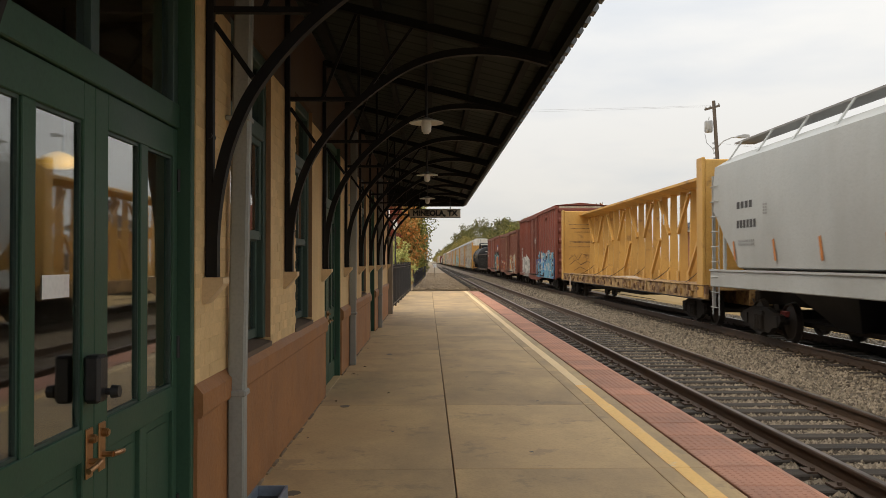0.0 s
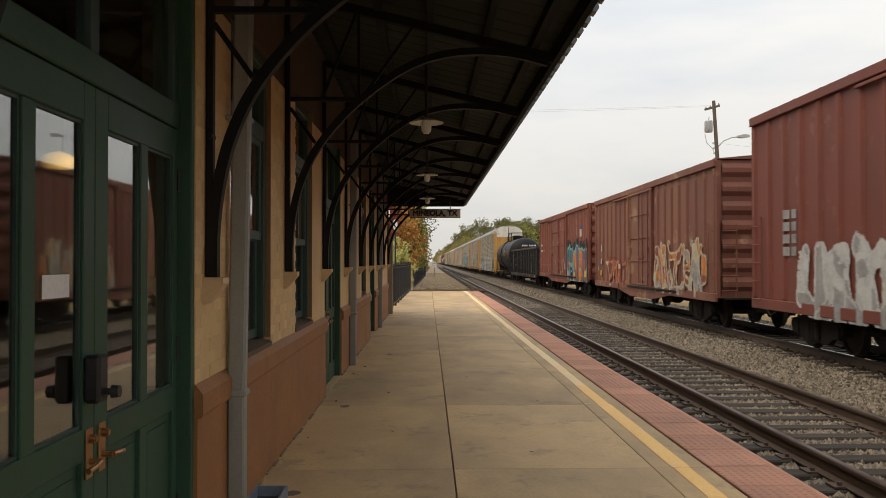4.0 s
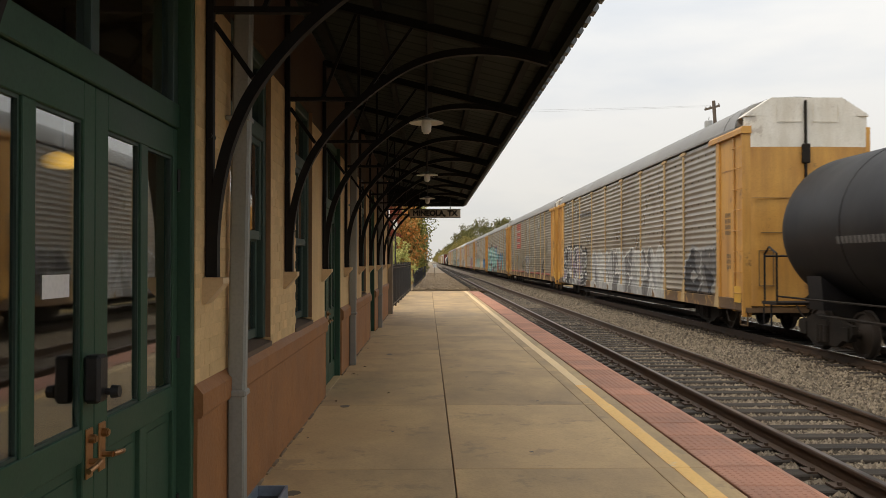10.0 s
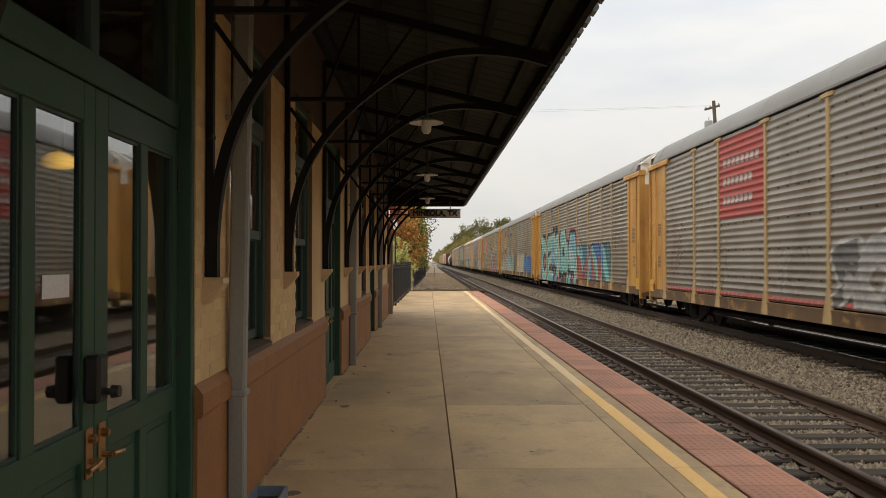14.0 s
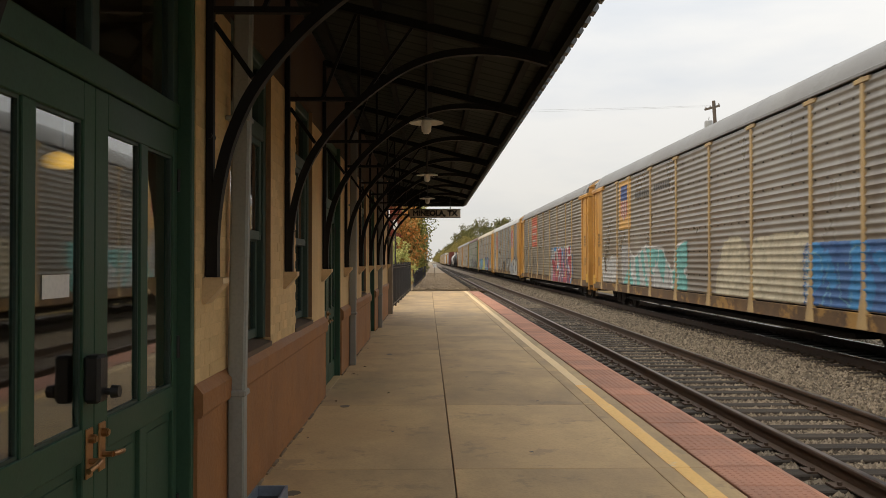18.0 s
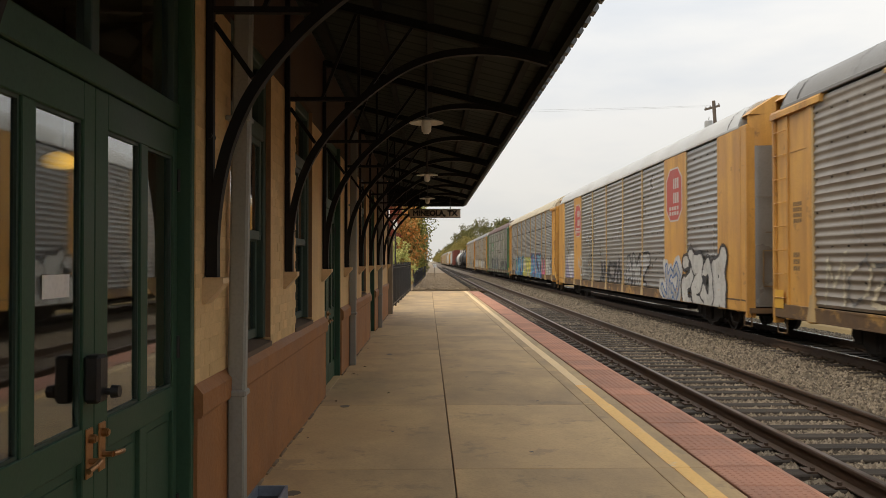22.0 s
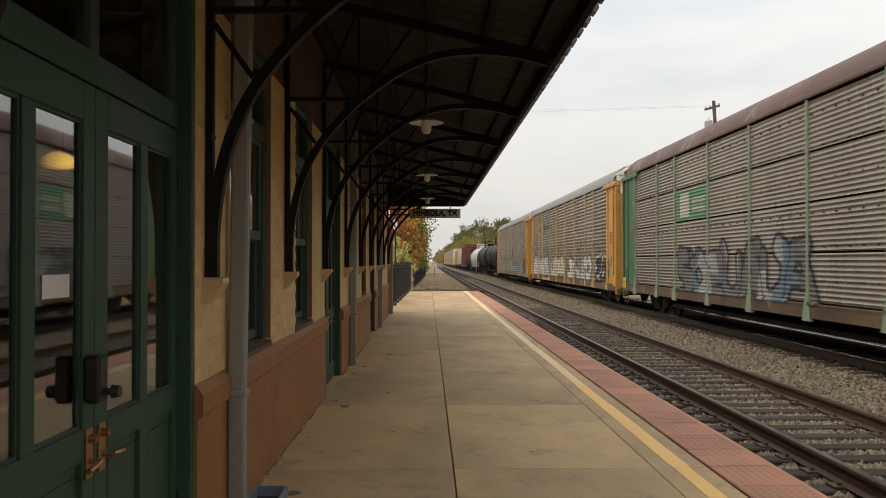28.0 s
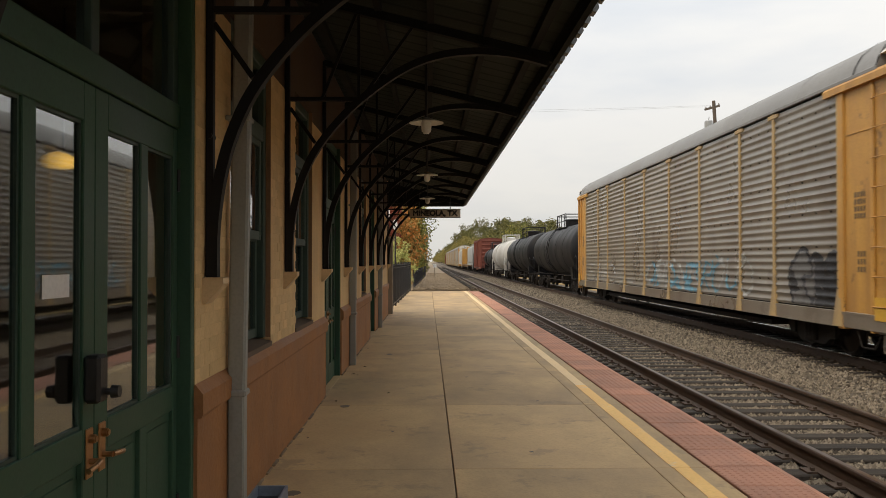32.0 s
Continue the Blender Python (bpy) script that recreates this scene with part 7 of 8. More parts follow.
# ---------------------------------------------------------------- train: covered hopper
def covered_hopper(start, L, label, m_):
    car = railcar("covered_hopper", start, label, "hopper car")
    zt = 4.15
    prof = [(-1.2, 1.55), (-1.54, 1.65), (-1.575, 2.3), (-1.575, 3.7), (-1.53, zt), (-1.0, zt + 0.3), (0, zt + 0.42), (1.0, zt + 0.3), (1.53, zt), (1.575, 3.7), (1.575, 2.3), (1.54, 1.65), (1.2, 1.55)]
    n = len(prof)
    g = Geo()
    stations = [(0.3, 3.05), (1.9, 1.55), (L - 1.9, 1.55), (L - 0.3, 3.05)]
    for y, zmin in stations:
        g.v += [(x, y, max(z, zmin)) for x, z in prof]
    for k in range(3):
        for i in range(n):
            a, b = k * n + i, k * n + (i + 1) % n
            g.f.append((a, b, b + n, a + n))
    g.f += [tuple(range(n))[::-1], tuple(range(3 * n, 4 * n))]
    part("body", g, m_, car, "smooth curved grey hopper body", True)
    part("roof_edge", Geo().bar((-1.55, 0.3, zt + 0.02), (-1.55, L - 0.3, zt + 0.02), 0.09, 0.09).bar((1.55, 0.3, zt + 0.02), (1.55, L - 0.3, zt + 0.02), 0.09, 0.09), m_, car)
    rw = part("roof_walk", Geo().box(-0.95, -0.45, 0.1, L - 0.1, zt + 0.62, zt + 0.66).box(0.45, 0.95, 0.1, L - 0.1, zt + 0.62, zt + 0.66), ROOF_GREY, car, "grey grating roof walk")
    for k in range(10):
        y = 0.6 + (L - 1.2) * k / 9
        part("walk_support", Geo().bar((-0.95, y, zt + 0.63), (-1.3, y, zt + 0.12), 0.06, 0.03).bar((0.95, y, zt + 0.63), (1.3, y, zt + 0.12), 0.06, 0.03), m_, rw)
    part("side_sill", Geo().cbox(-1.58, -1.46, 0.05, L - 0.05, 1.15, 1.58, 0.02).box(-1.61, -1.46, 0.05, L - 0.05, 1.54, 1.585).cbox(1.46, 1.58, 0.05, L - 0.05, 1.15, 1.58, 0.02), m_, car)
    hp = Geo()
    for k in range(3):
        a = 3.4 + (L - 6.8) * k / 3
        b = 3.4 + (L - 6.8) * (k + 1) / 3
        m0, m1 = (a + b) / 2 - 0.45, (a + b) / 2 + 0.45
        hp.add([(-1.4, a + 0.05, 1.5), (1.4, a + 0.05, 1.5), (1.4, b - 0.05, 1.5), (-1.4, b - 0.05, 1.5), (-0.6, m0, 0.42), (0.6, m0, 0.42), (0.6, m1, 0.42), (-0.6, m1, 0.42)],
               [(0, 1, 2, 3), (7, 6, 5, 4), (0, 4, 5, 1), (1, 5, 6, 2), (2, 6, 7, 3), (3, 7, 4, 0)])
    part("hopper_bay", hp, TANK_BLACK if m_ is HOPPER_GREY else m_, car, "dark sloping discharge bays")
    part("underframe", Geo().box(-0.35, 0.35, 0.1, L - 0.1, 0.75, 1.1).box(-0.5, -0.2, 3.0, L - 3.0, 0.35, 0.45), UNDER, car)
    for y, s in ((0.0, -1), (L, 1)):
        yy = y - s * 0.1
        f = Geo()
        for x in (-1.5, 1.5):
            f.bar((x, yy, 0.6), (x, yy, zt - 0.2), 0.07, 0.07)
            f.bar((x, y - s * 0.9, 1.5), (x, y - s * 0.9, 3.2), 0.09, 0.06)
        f.bar((-1.5, yy, 1.5), (1.5, yy, 1.5), 0.08, 0.08).box(-1.5, 1.5, *sorted((y - s * 0.1, y - s * 1.3)), 1.15, 1.25)
        part("end_frame", f, m_, car)
        ladder(car, m_, -1.55, 0.42 if s < 0 else L - 0.42, 0.45, zt - 0.3, 9, "y", 0.45, 0.06)
        part("brake_gear", Geo().box(-0.8, -0.3, *sorted((y - s * 0.3, y - s * 0.8)), 1.3, 1.8).cyl((0.5, y - s * 0.4, 1.6), (0.5, y - s * 1.2, 1.6), 0.2, n=12), UNDER, car)
    trucks(car, (2.1, L - 2.1))
    couplers(car, L)
    return car


hop = covered_hopper(3.55, 18.0, "light grey covered hopper with orange reflector strips", HOPPER_GREY)
hs = flat_side(-1.575)
marks(hop, hs, 15.1, 16.1, 3.0, 3.22, 4, LETTER_BLACK, 0.006)
marks(hop, hs, 14.9, 16.1, 2.55, 2.8, 6, LETTER_BLACK, 0.006)
marks(hop, hs, 15.0, 16.0, 2.15, 2.3, 8, P_GREY, 0.006, rows=2)
marks(hop, hs, 14.3, 14.55, 2.8, 3.05, 2, P_GREY, 0.006, rows=4)
for y in (16.3, 14.0, 11.9, 9.6):
    part("reflector_strip", Geo().bar((-1.582, y, 2.25), (-1.582, y - 0.12, 1.8), 0.1, 0.004, (0, 1, 0)), P_ORANGE, hop, "orange reflector strip")
part("red_valve", Geo().cbox(-0.9, -0.55, 15.0, 15.3, 0.55, 0.68, 0.02), SIGN_RED, hop, "small red valve")


# ---------------------------------------------------------------- train: centre-beam flat car
def centerbeam(start, L, label):
    car = railcar("centerbeam_flat_car", start, label, "flat car")
    deck, top = 1.12, 4.45
    part("deck", Geo().box(-1.4, 1.4, 0.2, L - 0.2, deck - 0.1, deck).box(-0.3, 0.3, 0.2, L - 0.2, 0.62, deck - 0.1), BEAM_RUST, car, "rusty loading deck")
    sl = part("side_sill", Geo().cbox(-1.5, -1.4, 0.15, L - 0.15, deck - 0.34, deck + 0.02, 0.012).cbox(1.4, 1.5, 0.15, L - 0.15, deck - 0.34, deck + 0.02, 0.012), BEAM_RUST, car, "rust-stained yellow side sill")
    win = Geo().cbox(-1.55, -1.5, -0.08, 0.08, deck - 0.26, deck - 0.1, 0.02).cyl((-1.565, 0, deck - 0.18), (-1.5, 0, deck - 0.18), 0.05, n=10).mesh("winch", BEAM_RUST)
    for k in range(18):
        part("winch", win, None, sl).location = (0, 1.5 + (L - 3.0) * k / 17, 0)
    bulk = []
    for y, s in ((0.3, 1), (L - 0.75, 1)):
        b = Geo().cbox(-1.45, 1.45, y, y + 0.45, deck, top + 0.05, 0.03)
        bo = part("bulkhead", b, BEAM_YELLOW, car, "tall yellow end bulkhead")
        for xx in (-1.5,):
            part("bulkhead_post", Geo().cbox(xx - 0.02, xx + 0.06, y - 0.02, y + 0.47, deck - 0.3, top + 0.1, 0.012), BEAM_YELLOW, bo)
        bulk.append(bo)
    # central truss
    tops = part("top_beam", Geo().prism([(-0.62, top - 0.12), (-0.62, top - 0.2), (-0.2, top - 0.3), (0.2, top - 0.3), (0.62, top - 0.2), (0.62, top - 0.12), (0.2, top), (-0.2, top)], 1, 0.74, L - 0.74), BEAM_YELLOW, car, "flanged yellow top beam")
    n = 20
    for k in range(n):
        y = 1.2 + (L - 2.4) * k / (n - 1)
        g = Geo().add([(-0.16, y - 0.05, deck), (0.16, y - 0.05, deck), (0.16, y + 0.05, deck), (-0.16, y + 0.05, deck), (-0.1, y - 0.05, top - 0.28), (0.1, y - 0.05, top - 0.28), (0.1, y + 0.05, top - 0.28), (-0.1, y + 0.05, top - 0.28)],
                      [(0, 3, 2, 1), (4, 5, 6, 7), (0, 1, 5, 4), (1, 2, 6, 5), (2, 3, 7, 6), (3, 0, 4, 7)])
        g.box(-0.225, -0.195, y - 0.1, y + 0.1, deck, deck + 0.35)
        part("upright", g, BEAM_YELLOW, car)
    dy = (L - 2.4) / (n - 1)
    for k in range(n - 1):
        ya, yb = 1.2 + dy * k, 1.2 + dy * (k + 1)
        if k % 4 == 1:
            continue
        za, zb_ = ((top - 0.45, 2.75), (0, 0), (2.75, top - 0.45), (2.6, 1.35))[k % 4]
        d = Geo().bar((-0.16, ya, za), (-0.18, yb, zb_), 0.1, 0.12, (1, 0, 0))
        part("diagonal", d, BEAM_YELLOW, car)
    marks(car, lambda y, z: -0.36, 8.0, 8.25, 3.1, 3.6, 1, LETTER_WHITE, 0.004)
    cab_ = Geo()
    for k in range(6):
        y = 2.2 + 3.4 * k
        cab_.tube([(-1.5, y, deck), (-1.0, y + 0.9, deck + 0.12), (-0.5, y + 1.6, deck + 0.35), (-0.34, y + 1.9, deck + 0.45)], 0.012, 5)
    part("tie_down_cable", cab_, UNDER, car)
    lash = Geo()
    rr = random.Random(5)
    for k in range(70):
        y = 0.6 + (L - 1.4) * rr.uniform(0, 1)
        w_, drop = rr.uniform(0.03, 0.22), rr.uniform(0.04, 0.3)
        lash.box(-1.53 - rr.uniform(0, 0.04), -1.49, y, y + w_, deck - drop, deck - drop * rr.uniform(0.2, 0.7) + 0.04)
        if k % 3 == 0:
            lash.box(-1.5, -1.42 + rr.uniform(0, 0.3), y, y + rr.uniform(0.1, 0.9), deck + 0.02, deck + rr.uniform(0.03, 0.07))
    tagged(part("loose_lashings", lash, BEAM_RUST, car, "dark cleats, hooks and lashings along the sill"), kind="stuff")
    part("lower_flange", Geo().cbox(-1.56, -1.4, 0.15, L - 0.15, deck - 0.36, deck - 0.33, 0.008), UNDER, car)
    part("upper_flange", Geo().cbox(-1.54, -1.4, 0.15, L - 0.15, deck + 0.02, deck + 0.05, 0.008), BEAM_RUST, car)
    part("loose_dunnage", Geo().add([(-1.45, 8.6, deck + 0.03), (-1.0, 8.7, deck + 0.05), (-0.9, 12.4, deck + 0.05), (-1.4, 12.3, deck + 0.03), (-1.4, 9.6, deck + 0.12), (-1.0, 9.8, deck + 0.13), (-0.95, 11.0, deck + 0.1), (-1.4, 11.1, deck + 0.1)],
                                    [(0, 1, 5, 4), (4, 5, 6, 7), (7, 6, 2, 3), (0, 4, 7, 3), (1, 2, 6, 5)]), STRAP, car, "pale crumpled wrapping on the deck")
    part("hanging_strap", Geo().path([(-1.45, 21.0, deck + 0.05), (-1.53, 21.05, deck - 0.05), (-1.56, 21.0, deck - 0.4), (-1.57, 20.9, 0.25)], 0.3, 0.012, (0, 1, 0)), STRAP, car, "pale strap hanging from the deck")
    part("belly", Geo().prism([(6.0, deck - 0.34), (8.0, deck - 0.52), (L - 8.0, deck - 0.52), (L - 6.0, deck - 0.34)], 0, -1.2, 1.2).tube([(-1.4, 5.5, 0.55), (-1.4, L - 5.5, 0.5)], 0.012, 5), UNDER, car)
    trucks(car, (2.3, L - 2.3))
    couplers(car, L)
    return car, bulk


cb, cb_bulk = centerbeam(22.0, 24.3, "empty yellow centre-beam flat car with tall bulkheads")
# dim stencils and a scrawl on the inner face of the far bulkhead
g_ = Geo()
for z, x0, x1 in ((3.75, -1.2, 0.4), (3.55, -1.1, 0.2), (3.35, -0.9, 0.3), (2.85, -1.15, 0.5), (2.78, -1.0, 0.6), (2.55, -1.2, 0.1)):
    g_.box(x0, x1, 24.3 - 0.756, 24.3 - 0.751, z, z + 0.035)
part("stencil", g_, BEAM_RUST, cb_bulk[1], "rubbed dark stencils as plain bars")
g_ = Geo()
for pts in ([(-1.2, 1.9), (-0.9, 2.15), (-0.7, 1.85), (-0.5, 2.2), (-0.2, 2.1)], [(-1.15, 1.6), (-0.85, 1.85), (-0.55, 1.6), (-0.2, 1.8), (0.05, 1.65)], [(-0.9, 1.3), (-0.6, 1.5), (-0.3, 1.35)]):
    g_.path([(x, 24.3 - 0.76, z) for x, z in pts], 0.006, 0.022, (0, 1, 0))
part("scrawl", g_, LETTER_BLACK, cb_bulk[1], "black sprayed scrawl")

# ---------------------------------------------------------------- train: following cars far down the line
box_car(505.0, 17.5, "red box car far down the train", BOX_RED, 4.9, 0.85, 18, (7.2, 10.2))
covered_hopper(525.5, 17.5, "pale grey covered hopper far down the train", HOPPER_GREY)
far_cb, _b = centerbeam(545.5, 23.0, "yellow centre-beam flat car far down the train")
covered_hopper(571.0, 17.5, "pale grey covered hopper far down the train", TANK_WHITE)
for k in range(5):
    auto_rack(591.5 + 28.8 * k, "grey auto rack far down the train", PANEL_A, AR_PALE, heads=False, seed=20 + k)
box_car(737.0, 17.5, "red box car far down the train", BOX_ORANGE, 4.6, 0.85, 18, (7.2, 10.2))
# ---------------------------------------------------------------- background
LEAF_ORANGE = leaf_material("orange_leaves", (0.2, 0.2, 0.055), (0.78, 0.34, 0.1))
LEAF_GREEN = leaf_material("green_leaves", (0.08, 0.11, 0.03), (0.38, 0.34, 0.09))
LEAF_LIGHT = leaf_material("yellow_green_leaves", (0.35, 0.37, 0.11), (0.66, 0.64, 0.25))
LEAF_RED = leaf_material("red_leaves", (0.2, 0.045, 0.03), (0.36, 0.13, 0.07))
LEAF_RUSTY = leaf_material("rust_orange_leaves", (0.2, 0.085, 0.04), (0.42, 0.2, 0.1))
LEAF_WOOD = leaf_material("olive_leaves", (0.085, 0.09, 0.03), (0.24, 0.215, 0.075))
LEAF_YELLOW = leaf_material("yellow_olive_leaves", (0.24, 0.2, 0.06), (0.42, 0.35, 0.12))
BARK = material("bark", (0.07, 0.055, 0.04), (0.12, 0.095, 0.07), 0.95, scale=6, fine=30, bump=0.6, dirt_scale=(1, 1, 0.2))


def leaves(centres, per, spread_, size, seed):
    """Small leaf clumps of two crossed bent blades round many twig ends."""
    r = np.random.default_rng(seed)
    c = np.repeat(np.asarray(centres, float), per, 0)
    d = r.normal(0, 1, c.shape)
    d /= np.linalg.norm(d, axis=1)[:, None] + 1e-6
    p = c + d * (spread_ * r.uniform(0.1, 1.0, (len(c), 1)) ** 0.6)
    a, b = r.normal(0, 1, p.shape), r.normal(0, 1, p.shape)
    a /= np.linalg.norm(a, axis=1)[:, None]
    b -= (a * b).sum(1)[:, None] * a
    b /= np.linalg.norm(b, axis=1)[:, None]
    s = size * r.uniform(0.5, 1.2, (len(p), 1))
    n3 = np.cross(a, b) * s * 0.35
    v = np.stack([p - a * s, p - b * s * 0.55 + n3, p + a * s, p + b * s * 0.55 + n3], 1)
    f = np.arange(len(p) * 4).reshape(-1, 4)
    g = Geo()
    g.v, g.f = v.reshape(-1, 3).tolist(), f.tolist()
    return g


def tree(x, y, base, height, radius, leafs, label, seed, count=26, per=110, size=0.16, trunk_r=0.16, crown_low=0.3):
    r = random.Random(seed)
    t = thing("tree", None, None, label, "tree", "trees")
    top = base + height
    g = Geo()
    pts = [(x + r.uniform(-0.12, 0.12) * k, y + r.uniform(-0.12, 0.12) * k, base + height * 0.16 * k) for k in range(6)]
    for k in range(5):
        g.cyl(pts[k], pts[k + 1], trunk_r * (1 - 0.16 * k), trunk_r * (1 - 0.16 * (k + 1)), 8)
    ends = []
    for k in range(count):
        u = (k + 0.5) / count
        z = base + height * (crown_low + (0.97 - crown_low) * u)
        rr = radius * math.sqrt(max(0.05, 1 - ((u - 0.42) / 0.62) ** 2)) * r.uniform(0.55, 1.05)
        a = k * 2.4 + r.uniform(-0.4, 0.4)
        e = (x + rr * math.cos(a), y + rr * math.sin(a), z)
        i = min(4, max(1, int(u * 4)))
        g.cyl(pts[i], e, trunk_r * 0.28, 0.015, 5)
        ends.append(e)
        ends.append(tuple(pts[i][j] * 0.45 + e[j] * 0.55 + r.uniform(-0.2, 0.2) for j in range(3)))
    part("trunk", g, BARK, t, "brown trunk and limbs")
    part("crown", leaves(ends, per, radius * 0.36, size, seed), leafs, t, "")
    return t


tree(-4.2, 62, -0.6, 11.0, 3.3, LEAF_ORANGE, "orange and green autumn tree beyond the platform", 1, count=36, per=120, size=0.17)
tree(-2.3, 60, -0.6, 7.2, 1.9, LEAF_ORANGE, "orange autumn tree beside the gravel path", 14, count=30, per=110, size=0.13, crown_low=0.15)
tree(-2.75, 57, -0.6, 6.7, 0.95, LEAF_RED, "slender tree with a bright red top", 15, count=16, per=70, size=0.12, trunk_r=0.08, crown_low=0.72)
tree(-2.3, 70, -0.6, 11.5, 2.3, LEAF_ORANGE, "tall orange-leaved tree beyond the fence", 12, count=24, per=110, size=0.15, crown_low=0.48)
tree(-3.0, 78, -0.6, 12.0, 3.0, LEAF_GREEN, "green street tree with turning leaves", 2, count=36, per=120, size=0.17)
tree(-3.6, 98, -0.6, 12.0, 3.6, LEAF_GREEN, "green street tree with turning leaves", 3, count=30, per=110, size=0.2)
tree(-4.5, 125, -0.6, 13.0, 4.4, LEAF_WOOD, "olive green tree in the distance", 4, count=28, per=100, size=0.24)
tree(-6.0, 165, -0.6, 14.0, 5.5, LEAF_WOOD, "olive green tree in the distance", 5, count=28, per=100, size=0.3)
for i, (bx, by, bh, br, lm) in enumerate(((-2.2, 88, 3.5, 1.5, LEAF_GREEN), (-2.4, 105, 4.0, 1.9, LEAF_GREEN), (-2.2, 118, 4.5, 2.0, LEAF_WOOD), (-2.6, 140, 5.0, 2.6, LEAF_WOOD), (-3.0, 160, 6.0, 2.9, LEAF_WOOD), (-3.6, 190, 7.0, 3.6, LEAF_WOOD), (-4.0, 230, 8.0, 4.2, LEAF_WOOD))):
    tree(bx, by, -0.5, bh, br, lm, "low green roadside bush with dense leaves", 50 + i, count=22, per=90, size=0.2, trunk_r=0.06, crown_low=0.08)
tree(-1.75, 48.5, -0.6, 3.6, 0.9, LEAF_LIGHT, "small shrub with pale yellow-green leaves behind the fence", 6, count=16, per=60, size=0.09, trunk_r=0.04)
tree(17.8, 84, -0.6, 7.4, 2.9, LEAF_RUSTY, "rust-orange autumn tree across the tracks", 7, count=34, per=130, size=0.17, crown_low=0.2)
tree(12.8, 118, -0.6, 7.0, 2.6, LEAF_GREEN, "small green tree across the tracks", 9, count=22, per=90, size=0.2)


def woods():
    """Far belt of mixed trees along the line, as one mass of leaf clumps over many stems."""
    r = random.Random(21)
    for name, leafs, k in (("far_woods", LEAF_WOOD, 0), ("far_woods", LEAF_YELLOW, 1)):
        ends, g = [], Geo()
        for i in range(170):
            y = 130 + (i / 170) ** 2.0 * 2000
            x = 15.5 + r.uniform(0, 1) ** 1.5 * 20
            hh = (6.0 + 9.5 * min(1, max(0, (y - 130) / 130))) * r.uniform(0.75, 1.1) * (0.72 if k else 1.0)
            if k:
                x -= 2.5
            rad = hh * 0.33
            g.cyl((x, y, -0.6), (x, y, hh * 0.7), 0.18, 0.05, 5)
            for j in range(18):
                a, u = r.uniform(0, 6.28), r.uniform(0.25, 0.95)
                rr = rad * math.sqrt(max(0.05, 1 - ((u - 0.45) / 0.6) ** 2)) * r.uniform(0.5, 1)
                ends.append((x + rr * math.cos(a), y + rr * math.sin(a), -0.6 + hh * u))
        w = thing(name, None, None, "belt of olive and yellow autumn trees along the line", "woods", kind="stuff")
        part("stems", g, BARK, w)
        part("crowns", leaves(ends, 120, 1.7, 0.3, 30 + k), leafs, w)
    ends = []
    for i in range(60):
        y = 190 + i * 12
        x = -9 - r.uniform(0, 14) - (y - 190) * 0.01
        hh = r.uniform(9, 14)
        for j in range(14):
            a, u = r.uniform(0, 6.28), r.uniform(0.15, 0.95)
            ends.append((x + hh * 0.3 * math.cos(a), y + hh * 0.3 * math.sin(a), -0.6 + hh * u))
    thing("far_woods", leaves(ends, 36, 1.7, 0.5, 40), LEAF_WOOD, "belt of green trees on the town side of the line", "woods", kind="stuff")


woods()

# ---------------------------------------------------------------- utility pole and wires
POLE_WOOD = material("weathered_pole", (0.11, 0.085, 0.065), (0.17, 0.135, 0.105), 0.9, scale=5, fine=40, bump=0.4, dirt_scale=(1, 1, 0.1))
GREY_METAL = material("grey_metal", (0.42, 0.43, 0.43), (0.52, 0.53, 0.53), 0.45, metal=0.3, scale=4)
WIRE = material("dull_wire", (0.22, 0.22, 0.22), (0.3, 0.3, 0.3), 0.6, scale=3)
pole = thing("utility_pole", None, None, "leaning wooden utility pole with transformer and street light", "utility pole")
px, py = 15.93, 45.0
foot = Vector((px, py, -0.6))
tip = Vector((px - 0.65, py, 10.25))


def up(t):
    return foot + (tip - foot) * t


part("mast", Geo().cyl(foot, tip, 0.135, 0.09, 12), POLE_WOOD, pole, "weathered wood mast", True)
part("cross_arm", Geo().bar(up(0.965) + Vector((-0.5, 0, -0.1)), up(0.965) + Vector((0.3, 0, 0.12)), 0.09, 0.11), POLE_WOOD, pole)
ins = Geo()
for k in (-0.45, -0.2, 0.25):
    q = up(0.965) + Vector((k, 0, 0.04 + k * 0.27))
    ins.lathe([(0.001, 0.16), (0.04, 0.14), (0.05, 0.08), (0.03, 0.03), (0.03, 0.0)], q, n=8)
part("insulators", ins, GREY_METAL, pole)
tp = up(0.875) + Vector((-0.36, 0, 0))
part("transformer", Geo().lathe([(0.001, 0.3), (0.17, 0.29), (0.21, 0.24), (0.21, -0.3), (0.18, -0.34), (0.001, -0.34)], tp, n=20).cyl(tp + Vector((0, 0, 0.28)), tp + Vector((0.03, 0, 0.5)), 0.035, 0.02, 8), GREY_METAL, pole,
     "grey transformer can", True)
arm0 = up(0.765)
arm = part("lamp_arm", Geo().tube([arm0, arm0 + Vector((0.35, 0, 0.38)), arm0 + Vector((0.8, 0, 0.58)), arm0 + Vector((1.15, 0, 0.62))], 0.03, 8), GREY_METAL, pole)
hd = arm0 + Vector((1.1, 0, 0.62))
part("lamp_head", Geo().prism([(hd.x, hd.z - 0.03), (hd.x + 0.25, hd.z - 0.07), (hd.x + 0.65, hd.z - 0.02), (hd.x + 0.62, hd.z + 0.1), (hd.x + 0.3, hd.z + 0.12), (hd.x, hd.z + 0.05)], 1, hd.y - 0.14, hd.y + 0.14), GREY_METAL, arm, "cobra-head street light")
cab = Geo()
